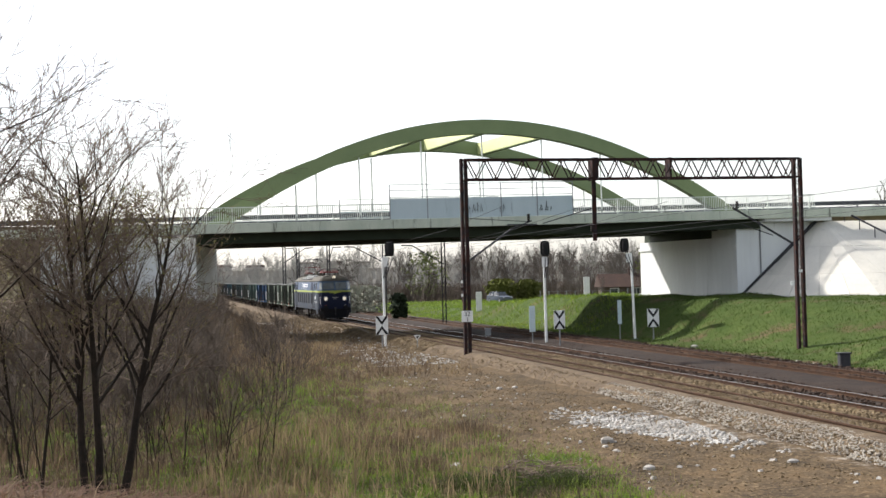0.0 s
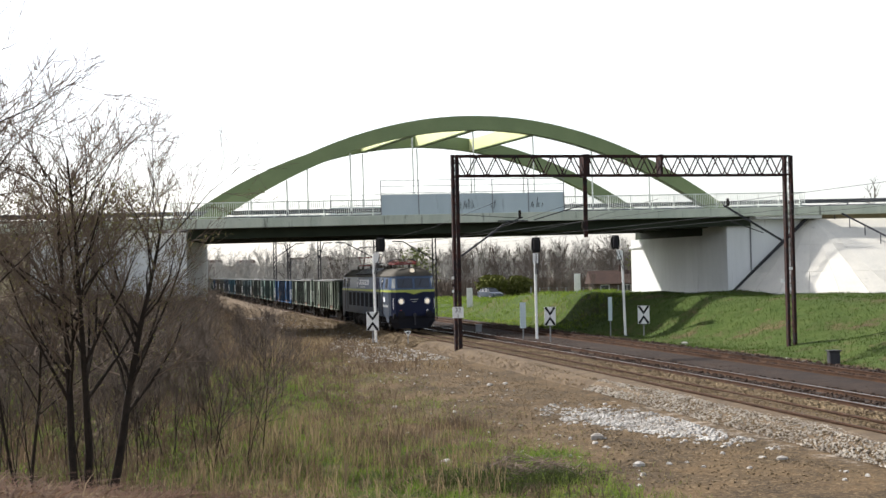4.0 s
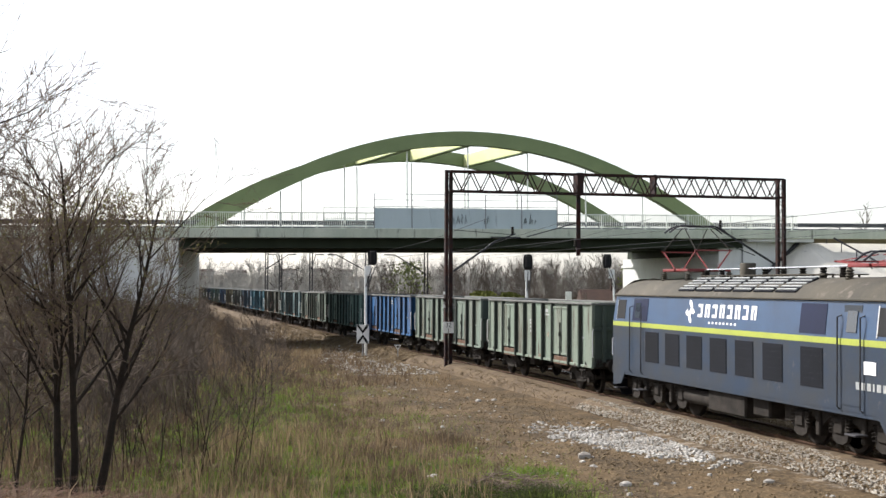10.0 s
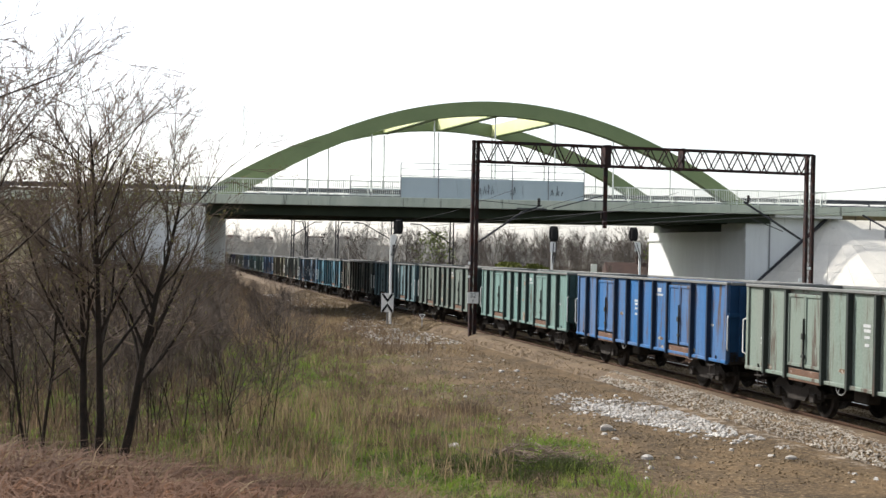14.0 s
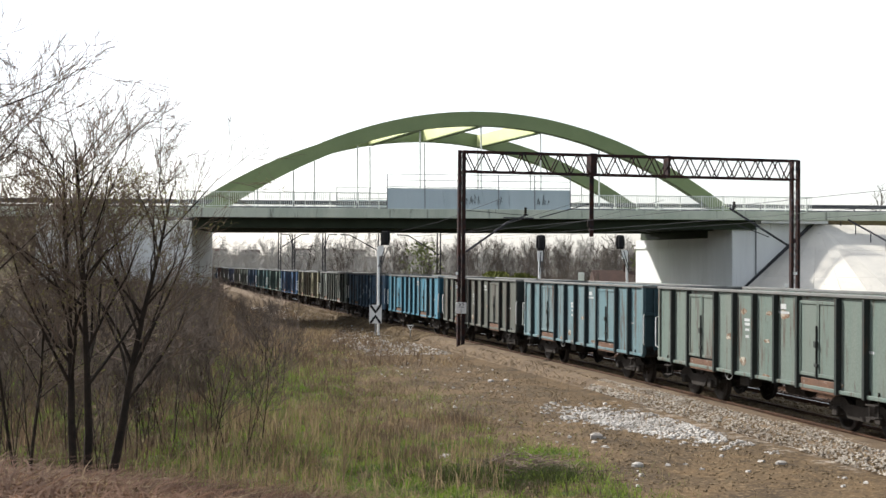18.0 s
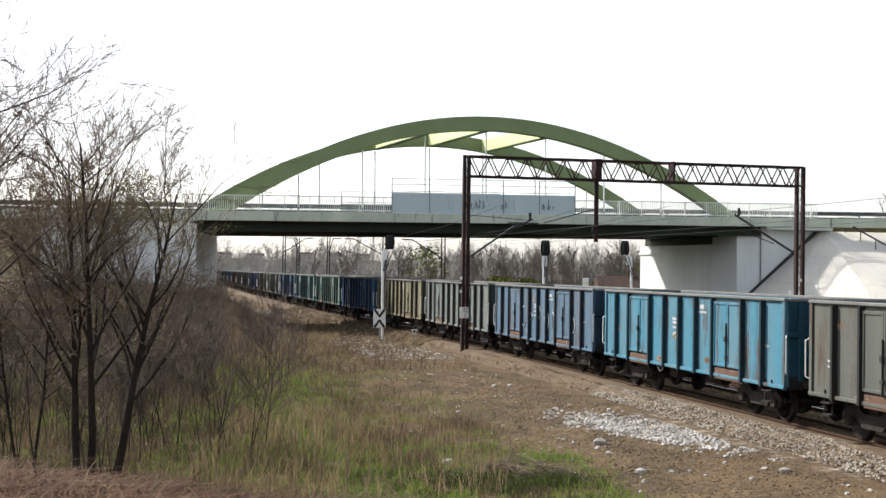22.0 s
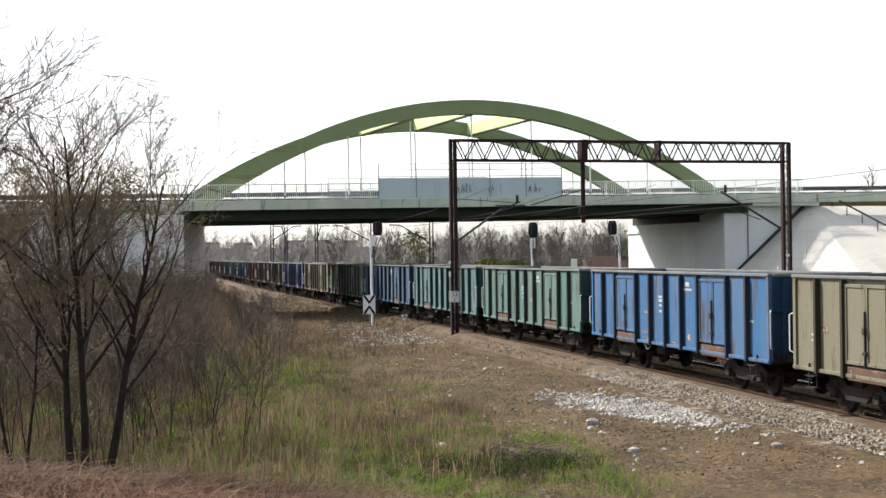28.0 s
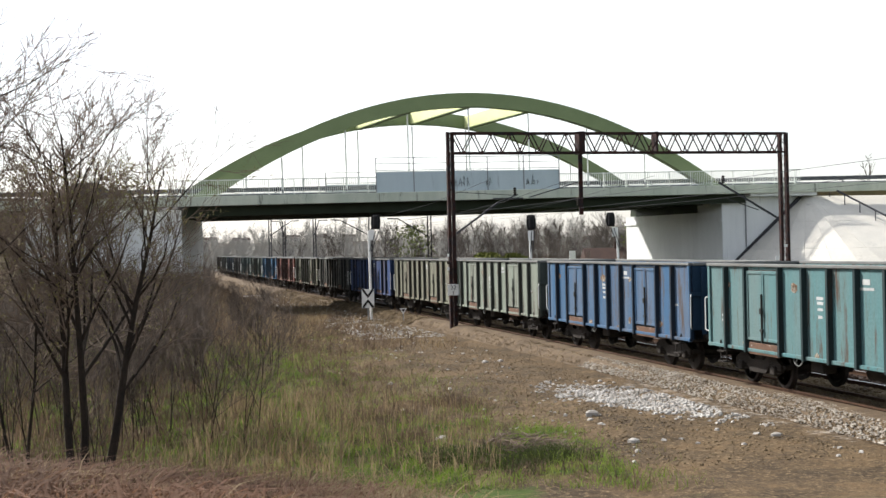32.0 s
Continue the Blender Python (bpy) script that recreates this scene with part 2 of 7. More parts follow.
BALLAST = material("brown_ballast", (0.116, 0.084, 0.052), (0.066, 0.047, 0.030), 1.6, 0.95, bump=0.8, grain=14, rand=0.0)
BALLAST_DARK = material("oily_ballast", (0.030, 0.019, 0.013), (0.014, 0.009, 0.007), 1.2, 0.95, bump=0.8, grain=14)
STONES = material("ballast_stones", (0.1824, 0.1352, 0.0782), (0.0816, 0.0565, 0.03128), 0.9, 0.9, bump=0.3, grain=30)
WHITE_STONES = material("white_gravel", (0.4464, 0.432, 0.4032), (0.2592, 0.2376, 0.2088), 0.8, 0.9, bump=0.3, grain=30)
WHITE = material("white_enamel", (0.78, 0.78, 0.76), (0.66, 0.66, 0.64), 2, 0.5, bump=0.03, dirt=(0.3, 0.28, 0.26), dirt_amount=0.1)
BLACK = material("black_enamel", (0.010, 0.010, 0.012), (0.016, 0.016, 0.016), 2, 0.7, bump=0.03)
BARK = material("grey_brown_bark", (0.034, 0.025, 0.018), (0.018, 0.014, 0.011), 6, 0.95, bump=0.4)
TWIG = material("brown_twigs", (0.1852, 0.139, 0.105), (0.105, 0.08027, 0.06483), 1, 0.95, bump=0.0)
SHRUB_TWIG = material("dark_shrub_twigs", (0.104, 0.079, 0.061), (0.058, 0.045, 0.036), 1, 0.95, bump=0.0)
FAR_TWIG = material("far_bare_twigs", (0.140, 0.119, 0.100), (0.092, 0.079, 0.068), 0.2, 0.95, bump=0.0, rand=0.25)


# ---------------------------------------------------------------- the line of the track
HEADING, BEND, COUNTER, BREAK = radians(12.46), 0.0006, -0.0002, 50.0
START = Vector((9.918, 31.0))


def heading(s):
    return HEADING + BEND * min(max(s, 0.0), BREAK) + COUNTER * max(s - BREAK, 0.0)


LINE_STEP, LINE_FROM, LINE_TO = 0.5, -330, 560
line_points = {0: START.copy()}
for i in range(0, int(LINE_TO / LINE_STEP)):
    a = heading((i + 0.5) * LINE_STEP)
    line_points[i + 1] = line_points[i] + Vector((-math.sin(a), math.cos(a))) * LINE_STEP
for i in range(0, int(LINE_FROM / LINE_STEP), -1):
    a = heading((i - 0.5) * LINE_STEP)
    line_points[i - 1] = line_points[i] - Vector((-math.sin(a), math.cos(a))) * LINE_STEP


def on_line(s, off=0.0, z=0.0):
    """A point s metres up the line, off metres to its right."""
    i = math.floor(s / LINE_STEP)
    k = s / LINE_STEP - i
    p = line_points[i].lerp(line_points[i + 1], k)
    a = heading(s)
    return Vector((p.x + off * math.cos(a), p.y + off * math.sin(a), z))


line_s = np.arange(LINE_FROM + 1, LINE_TO - 1, 1.0)
line_xy = np.array([on_line(float(s)).to_2d() for s in line_s])
line_a = np.array([heading(float(s)) for s in line_s])


def off_line(x, y):
    """Metres up the line and to its right, for arrays of places."""
    x, y = np.atleast_1d(x).astype(float), np.atleast_1d(y).astype(float)
    i = np.clip(np.searchsorted(line_xy[:, 1], y), 0, len(line_s) - 1)
    for _ in range(3):
        dx, dy = x - line_xy[i, 0], y - line_xy[i, 1]
        along = -np.sin(line_a[i]) * dx + np.cos(line_a[i]) * dy
        i = np.clip(i + np.round(along).astype(int), 0, len(line_s) - 1)
    dx, dy = x - line_xy[i, 0], y - line_xy[i, 1]
    return line_s[i] - np.sin(line_a[i]) * dx * 0 + 0 * dy, np.cos(line_a[i]) * dx + np.sin(line_a[i]) * dy


# ---------------------------------------------------------------- the lie of the land
def ease(v, a, b):
    k = np.clip((v - a) / (b - a), 0, 1)
    return k * k * (3 - 2 * k)


def blur_noise(x, y, size, seed):
    """Smooth noise from sums of waves."""
    r = np.random.RandomState(seed)
    total = 0
    for _ in range(7):
        a, ph, k = r.uniform(0, 6.283), r.uniform(0, 6.283), r.uniform(0.6, 1.9) / size
        total = total + np.sin((x * math.cos(a) + y * math.sin(a)) * k * 6.283 + ph)
    return total / 4.5


def land(x, y):
    """Height of the ground, rail head 0."""
    x, y = np.atleast_1d(x).astype(float), np.atleast_1d(y).astype(float)
    s, off = off_line(x, y)
    z = np.full(x.shape, -0.42)
    # bank by the camera
    z = z + 2.6 * (1 - ease(y, 4, 23)) * (1 - ease(off, -9, -3))
    z = z + 0.78 * (1 - ease(x, -8, 0.5)) * (1 - ease(y, 14.5, 24)) * ease(y, 6, 13)
    # scrub bank up to the western abutment
    z = z + 2.0 * (1 - ease(off, -13, -6.5)) * ease(y, 58, 86)
    z = z + 0.9 * (1 - ease(off, -20, -9)) * ease(y, 26, 50)
    z = z - 0.5 * ease(off, 1.6, 2.4) * (1 - ease(off, 10.4, 11.4))
    # cutting slope on the far side of the tracks
    toe = 11.3 + 3.2 * ease(y, 46, 70)
    run = 22 - 17 * ease(y, 44, 88)
    z = z - 0.35 * ease(off, 10.5, 11.8) * (1 - ease(off, toe + 1, toe + 4))
    rise = 2.05 - 1.85 * ease(y, 106, 152)
    z = z + rise * ease(off, toe, toe + run)
    # far country
    z = z + 9.0 * ease(y, 260, 800) + 5 * ease(y, 700, 1600)
    rough = 0.07 * blur_noise(x, y, 3.0, 3) + 0.16 * blur_noise(x, y, 11.0, 5) + 0.11 * blur_noise(x, y, 1.3, 7) * (1 - ease(off, -11, -7)) * ease(y, 16, 22)
    bed = ease(off, -6.5, -3.5) * (1 - ease(off, 10.5, 12))
    z = z + rough * (1 - bed) + 0.6 * ease(y, 200, 500) * blur_noise(x, y, 130.0, 8)
    return z


def land_at(x, y):
    return float(land(x, y)[0])


# ---------------------------------------------------------------- the ground
def axis(*stretches):
    """Grid lines from stretches of (from, to, step)."""
    out = []
    for a, b, step in stretches:
        out += list(np.arange(a, b, step))
    return np.array(out + [stretches[-1][1]])


def ground_material():
    mt = bpy.data.materials.new("rough_ground")
    mt.use_nodes = True
    n, l = mt.node_tree.nodes, mt.node_tree.links
    shader = n["Principled BSDF"]
    shader.inputs["Roughness"].default_value = 1.0
    shader.inputs["Specular IOR Level"].default_value = 0.1
    where = n.new("ShaderNodeTexCoord")

    def noisy(scale, lo, hi, detail=7.0):
        t = n.new("ShaderNodeTexNoise")
        t.inputs["Scale"].default_value, t.inputs["Detail"].default_value, t.inputs["Roughness"].default_value = scale, detail, 0.7
        l.new(where.outputs["Object"], t.inputs["Vector"])
        r = n.new("ShaderNodeMapRange")
        r.inputs["From Min"].default_value, r.inputs["From Max"].default_value = lo, hi
        l.new(t.outputs["Fac"], r.inputs["Value"])
        return r.outputs[0]

    def blend(f, a, b):
        m = n.new("ShaderNodeMix")
        m.data_type = "RGBA"
        for socket, v in (("Factor", f), ("A", a), ("B", b)):
            if isinstance(v, tuple):
                m.inputs[socket].default_value = (*v, 1)
            else:
                l.new(v, m.inputs[socket])
        return m.outputs["Result"]

    def masked(name, scale, spread):
        at = n.new("ShaderNodeAttribute")
        at.attribute_name = name
        t = n.new("ShaderNodeTexNoise")
        t.inputs["Scale"].default_value, t.inputs["Detail"].default_value, t.inputs["Roughness"].default_value = scale, 8.0, 0.75
        l.new(where.outputs["Object"], t.inputs["Vector"])
        add = n.new("ShaderNodeMath")
        add.operation = "ADD"
        l.new(at.outputs["Fac"], add.inputs[0])
        l.new(t.outputs["Fac"], add.inputs[1])
        r = n.new("ShaderNodeMapRange")
        r.inputs["From Min"].default_value, r.inputs["From Max"].default_value = 1.0 - spread, 1.0 + spread
        l.new(add.outputs[0], r.inputs["Value"])
        return r.outputs[0]

    soil = blend(noisy(0.55, 0.43, 0.57), (0.104, 0.070, 0.038), (0.038, 0.028, 0.018))
    soil = blend(noisy(3.1, 0.46, 0.60), soil, (0.072, 0.051, 0.030))
    soil = blend(noisy(11.0, 0.53, 0.64), soil, (0.180, 0.132, 0.078))
    soil = blend(noisy(26.0, 0.56, 0.66), soil, (0.014, 0.011, 0.008))
    dry = blend(noisy(1.4, 0.35, 0.65), (0.165, 0.130, 0.074), (0.062, 0.050, 0.029))
    dry = blend(noisy(16.0, 0.5, 0.7), dry, (0.135, 0.108, 0.062))
    green = blend(noisy(1.1, 0.35, 0.65), (0.034, 0.058, 0.012), (0.058, 0.080, 0.020))
    green = blend(noisy(13.0, 0.5, 0.72), green, (0.020, 0.026, 0.008))
    colour = blend(masked("dry", 1.3, 0.10), soil, dry)
    colour = blend(masked("green", 1.6, 0.10), colour, green)
    gravel = blend(noisy(7.0, 0.40, 0.60), (0.38, 0.35, 0.31), (0.15, 0.115, 0.08))
    colour = blend(masked("gravel", 3.2, 0.10), colour, gravel)
    l.new(colour, shader.inputs["Base Color"])
    rel = n.new("ShaderNodeBump")
    rel.inputs["Strength"].default_value, rel.inputs["Distance"].default_value = 0.8, 0.08
    t = n.new("ShaderNodeTexNoise")
    t.inputs["Scale"].default_value, t.inputs["Detail"].default_value = 6.0, 9.0
    l.new(where.outputs["Object"], t.inputs["Vector"])
    l.new(t.outputs["Fac"], rel.inputs["Height"])
    l.new(rel.outputs["Normal"], shader.inputs["Normal"])
    return mt


def green_share(x, y):
    s, off = off_line(x, y)
    g = 0.10 + 0.38 * (1 - ease(off, -12.5, -9.0)) * (1 - ease(y, 48, 66))
    g = g + (0.22 * blur_noise(x, y, 5.0, 21) + 0.30 * blur_noise(x, y, 1.7, 22)) * (off < -7)
    strip = np.abs((y - 29.4) + 0.72 * (x - 0.6))
    g = g + 0.40 * (1 - ease(strip, 0.3, 1.6)) * ease(x, -2, 0.5) * (1 - ease(x, 3.2, 5.0))
    g = g * ease(y, 13, 20) + 0.46 * (1 - ease(y, 27, 31)) * ease(y, 17, 21) * ease(x, -3.5, -1.0) * (1 - ease(x, 3.0, 6.0)) * (0.6 + 0.5 * blur_noise(x, y, 2.2, 71))
    far = ease(off, 11.6, 14.0) * (off < 60) + 0.0
    g = np.maximum(g, (0.64 + 0.20 * blur_noise(x, y, 4.0, 91)) * far)
    g = g * (1 - 0.9 * ease(y, 186, 200))
    return np.clip(g, 0, 1) * (1 - ease(off, -8.5, -6) * (1 - ease(off, 11, 12.5)))


def dry_share(x, y):
    s, off = off_line(x, y)
    d = 0.30 + 0.55 * (1 - ease(off, -14, -9)) + 0.2 * blur_noise(x, y, 7.0, 33)
    return np.clip(d, 0, 1) * (1 - ease(off, -9, -5)) * (1 - ease(y, 150, 200))


def gravel_patch(x, y):
    """From 1 in the middle of the white patch to below 0 outside it."""
    u, v = x - 5.45, y - 33.8
    p, q = 0.386 * u - 0.923 * v, 0.923 * u + 0.386 * v
    return 1 - np.sqrt((p / 4.4) ** 2 + (q / 1.45) ** 2) + 0.22 * blur_noise(x, y, 1.5, 44)


def gravel_share(x, y):
    """White gravel: a patch on the flat and the near shoulder of the track."""
    s, off = off_line(x, y)
    shoulder = 0.42 * ease(off, -3.1, -2.5) * (1 - ease(s, 8, 20))
    return np.clip(np.maximum(0.36 + 0.22 * gravel_patch(x, y), shoulder) * (gravel_patch(x, y) > -1) + 0.0, 0, 1) * np.where(gravel_patch(x, y) > -0.3, 1, shoulder > 0.01)


gx = axis((-1400, -200, 70), (-200, -60, 14), (-60, -26, 2), (-26, 26, 0.45), (26, 60, 2), (60, 200, 14), (200, 1400, 70))
gy = axis((-320, -40, 40), (-40, 8, 4), (8, 22, 0.8), (22, 62, 0.45), (62, 120, 0.9), (120, 200, 4), (200, 600, 25), (600, 2400, 120))
GX, GY = np.meshgrid(gx, gy)
GZ = land(GX.ravel(), GY.ravel())
me = bpy.data.meshes.new("ground")
nx = len(gx)
quads = [(j * nx + i, j * nx + i + 1, (j + 1) * nx + i + 1, (j + 1) * nx + i) for j in range(len(gy) - 1) for i in range(nx - 1)]
me.from_pydata(np.column_stack([GX.ravel(), GY.ravel(), GZ]).tolist(), [], quads)
for share, values in (("green", green_share), ("dry", dry_share), ("gravel", gravel_share)):
    at = me.attributes.new(share, "FLOAT", "POINT")
    at.data.foreach_set("value", values(GX.ravel(), GY.ravel()).astype(np.float32))
me.materials.append(ground_material())
me.polygons.foreach_set("use_smooth", [True] * len(me.polygons))
tagged(new("ground", me), "rough trackside ground of soil, dry grass and green patches", "ground", kind="structure")


# ---------------------------------------------------------------- three tracks
RAIL_PROFILE = [(-0.075, -0.17), (0.075, -0.17), (0.075, -0.155), (0.012, -0.13), (0.012, -0.05), (0.036, -0.035), (0.036, 0.0), (-0.036, 0.0),
                (-0.036, -0.035), (-0.012, -0.05), (-0.012, -0.13), (-0.075, -0.155)]


def strip_stations(a, b, step=3.0):
    return [a + (b - a) * i / max(1, round((b - a) / step)) for i in range(max(1, round((b - a) / step)) + 1)]


def rail_mesh(off, a, b, name, z=0.0, worn=True):
    rings = [[on_line(s, off + u, z + v) for u, v in RAIL_PROFILE] for s in strip_stations(a, b, 4.0)]
    me = Build().loft(rings).mesh(name, [RAIL_RUST, RAIL_TOP], False)
    for face in me.polygons:
        if worn and face.center.z > z - 0.004:
            face.material_index = 1
    return me


def bed_mesh(name, off, half, top, foot, material_, a, b, seed, cant=0.0):
    """A ballast bed with an uneven surface."""
    grid = []
    rnd = random.Random(seed)
    prof = [(-half - (top - foot) * 1.5, foot), (-half - 0.2, top - 0.10), (-half + 0.1, top), (-0.9, top + 0.01), (-0.6, top - 0.03), (0, top - 0.02),
            (0.6, top - 0.03), (0.9, top + 0.01), (half - 0.1, top), (half + 0.2, top - 0.10), (half + (top - foot) * 1.5, foot)]
    for s in strip_stations(a, b, 0.7 if b - a < 130 else 4.0):
        grid.append([on_line(s, off + u + rnd.uniform(-.05, .05), v - (cant * min(max(0.5 + u / 1.5, 0), 1.5) if v > foot else 0) + rnd.uniform(-.03, .03)) for u, v in prof])
    return Build().sheet(grid).mesh(name, material_, True)


TRACKS = (("near", 0.0, 0.0, False), ("middle", 4.15, -0.33, True), ("far", 8.7, -0.28, False))
CANT = {"near": 0.12, "middle": 0.0, "far": 0.05}
track_things = {}
for title, off, z, worn in TRACKS:
    tr = thing("railway_track", {"near": "railway track with worn rails on pale brown ballast",
                                 "middle": "railway track with bright rails on oily dark ballast",
                                 "far": "disused rusty track sunk in dark soil"}[title], "track", "parallel tracks", "structure")
    track_things[title] = tr
    part("ballast_bed", bed_mesh("ballast_bed", off, {"near": 1.5, "middle": 1.75, "far": 2.7}[title], z - (0.075 if title == "near" else 0.15), -0.62 if title == "near" else -0.98, {"near": BALLAST, "middle": BALLAST_DARK, "far": BALLAST_DARK}[title], -60, 120, 4, CANT[title]), None, tr)
    part("ballast_bed", bed_mesh("ballast_bed", off, {"near": 1.5, "middle": 1.75, "far": 2.7}[title], z - (0.075 if title == "near" else 0.15), -0.62 if title == "near" else -0.98, {"near": BALLAST, "middle": BALLAST_DARK, "far": BALLAST_DARK}[title], 120, 500, 5, CANT[title]), None, tr)
    part("ballast_bed", bed_mesh("ballast_bed", off, {"near": 1.5, "middle": 1.75, "far": 2.7}[title], z - (0.075 if title == "near" else 0.15), -0.62 if title == "near" else -0.98, {"near": BALLAST, "middle": BALLAST_DARK, "far": BALLAST_DARK}[title], -300, -60, 6, CANT[title]), None, tr)
    for side in (-0.7535, 0.7535):
        part("rail", rail_mesh(off + side, -300, 500, "rail", z - (CANT[title] if side > 0 else 0), worn), None, tr, "" if worn else "rusty rail")
    tilt = CANT[title] / 1.507
    sleeper_me = Build().prism([(-1.25, -0.24), (1.25, -0.24 - 2.5 * tilt), (1.25, -0.155 - 2.0 * tilt), (-1.25, -0.155 + 0.5 * tilt)], -0.12, 0.12, "y").mesh("sleeper", SLEEPER)
    for k in range(120 if title != "far" else 0):
        s = -12 + 0.6 * k
        p = on_line(s, off, z)
        part("sleeper", sleeper_me, None, tr, m=pose(p[0], p[1], p[2], 0, 0, math.degrees(heading(s))))


# ---------------------------------------------------------------- the arch bridge
# built in a frame of its own, then swung with its eastern end away from the line and tipped to the road's gradient
BRIDGE_Y, FAR_Y, SKEW = 90.0, 102.4, -1.24
DECK_TOP, CORNICE_Y = 7.56, 88.2
ARCH_MID, ARCH_HALF, ARCH_RISE = 2.05, 19.35, 6.88
SWING = pose(3.03, 90.0, 0, 0, 0, 13.68) @ Matrix.Translation((-ARCH_MID, -BRIDGE_Y, 0))
GRADE = SWING @ Matrix.Translation((ARCH_MID, 0, 7.6)) @ pose(0, 0, 0, 0, -0.63, 0) @ Matrix.Translation((-ARCH_MID, 0, -7.6))


def arch_z(u):
    """Height of the arch's outer edge above the deck, u from -1 to 1."""
    return ARCH_RISE * (1 - u * u)


bridge = thing("road_bridge", "green steel tied-arch road bridge over the railway", "bridge", kind="structure", m=GRADE)


def arch(y, dx):
    rings = []
    for i in range(49):
        u = -1 + 2 * i / 48
        x, z = ARCH_MID + dx + u * ARCH_HALF, DECK_TOP + 0.2 + arch_z(u)
        slope = math.atan2(-2 * ARCH_RISE * u / ARCH_HALF, 1)
        d = 0.99 - 0.10 * abs(u) ** 2
        nx_, nz = math.sin(slope) * d, -math.cos(slope) * d
        rings.append([(x, y - 0.4, z), (x, y + 0.4, z), (x + nx_, y + 0.4, z + nz), (x + nx_, y - 0.4, z + nz)])
    return Build().loft(rings)


near_arch = part("arch", arch(BRIDGE_Y, 0), GREEN_PAINT, bridge, "olive green box arch", True)
far_arch = part("arch", arch(FAR_Y, SKEW), GREEN_PAINT, bridge, "olive green box arch", True)
for end in (-1, 1):
    for y, dx in ((BRIDGE_Y, 0), (FAR_Y, SKEW)):
        x = ARCH_MID + dx + end * (ARCH_HALF - 0.6)
        part("arch_foot", Build().box(x - 0.9, x + 0.9, y - 0.5, y + 0.5, 6.6, DECK_TOP + 0.25, 0.05), GREEN_PAINT, bridge)
# hangers in both arch planes
HANGER_FROM, HANGER_STEP = -15.69, 4.435
for y, dx in ((BRIDGE_Y, 0), (FAR_Y, SKEW)):
    for i in range(8):
        x = HANGER_FROM + HANGER_STEP * i + dx
        u = (x - dx - ARCH_MID) / ARCH_HALF
        part("hanger", Build().tube([(x, y, DECK_TOP - 0.3), (x, y, DECK_TOP + arch_z(u) - 0.9)], 0.055, 8), RAILING, bridge)
        part("hanger_socket", Build().tube([(x, y, DECK_TOP - 0.1), (x, y, DECK_TOP + 0.55)], 0.10, 8), STEEL, bridge)


def arch_point(u, far):
    return Vector((ARCH_MID + (SKEW if far else 0) + u * ARCH_HALF, FAR_Y if far else BRIDGE_Y, DECK_TOP + arch_z(u) - 0.30))


# wind bracing: three deep box struts between opposite hanger points of the arches
for i in (3, 4, 5):
    u = (HANGER_FROM + HANGER_STEP * i - ARCH_MID) / ARCH_HALF
    # sunlight on the green struts is painted in as pale cream
    strut = part("wind_brace", Build().bar(arch_point(u, 0), arch_point(u, 1), 0.45, 0.92), SUNLIT_PAINT, bridge, "green box strut with its sunlit tone painted pale cream")
    # added plain green strip, standing for the strut's shaded underside
    part("bottom_flange", Build().bar(arch_point(u, 0) - Vector((0, 0, 0.49)), arch_point(u, 1) - Vector((0, 0, 0.49)), 0.56, 0.06), GREEN_PAINT, strut)

# deck, cornice and girders
LEFT_END, RIGHT_END = -18.1, 22.9
deck = Build().add([(LEFT_END, CORNICE_Y, 0), (RIGHT_END, CORNICE_Y, 0), (RIGHT_END + SKEW, FAR_Y + 1.8, 0), (LEFT_END + SKEW, FAR_Y + 1.8, 0)], [])
part("deck_slab", Build().prism([(p[0], p[1]) for p in deck.v], 7.02, DECK_TOP - 0.05, "z"), ASPHALT, bridge)
for y, dx, back in ((CORNICE_Y, 0, 0.35), (FAR_Y + 1.8, SKEW, -0.35)):
    part("cornice", Build().box(LEFT_END + dx - 60, RIGHT_END + dx + 60, min(y, y + back) - 0.12, max(y, y + back) - 0.12, 7.03, DECK_TOP + 0.12, 0.03), DECK_PAINT, bridge, "grey-green deck edge beam")
for k in range(5):
    y = BRIDGE_Y - 0.6 + k * 3.4
    dx = SKEW * (y - BRIDGE_Y) / (FAR_Y - BRIDGE_Y)
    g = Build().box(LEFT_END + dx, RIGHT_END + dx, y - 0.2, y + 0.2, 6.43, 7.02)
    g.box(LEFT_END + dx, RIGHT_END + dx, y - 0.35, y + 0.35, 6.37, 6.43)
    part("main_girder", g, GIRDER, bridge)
for k in range(13):
    x = LEFT_END + 1.4 + k * 3.2
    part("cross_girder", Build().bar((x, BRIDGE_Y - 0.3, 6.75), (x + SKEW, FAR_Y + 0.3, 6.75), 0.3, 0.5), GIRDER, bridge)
# crossing railings, a bar fence on either edge
def fence(y, x0, x1, z, height, step, name="railing"):
    f = part(name, Build().box(x0, x1, y - 0.03, y + 0.03, z + height - 0.06, z + height).box(x0, x1, y - 0.02, y + 0.02, z + 0.10, z + 0.15), RAILING, bridge)
    bars = Build()
    x = x0
    k = 0
    while x < x1:
        if k % 12:
            bars.box(x - 0.019, x + 0.019, y - 0.012, y + 0.012, z + 0.13, z + height - 0.04)
        else:
            part("railing_post", Build().box(x - 0.035, x + 0.035, y - 0.035, y + 0.035, z, z + height + 0.02), RAILING, f)
        x += step
        k += 1
    tagged(part("railing_bars", bars, RAILING, f), kind="stuff")


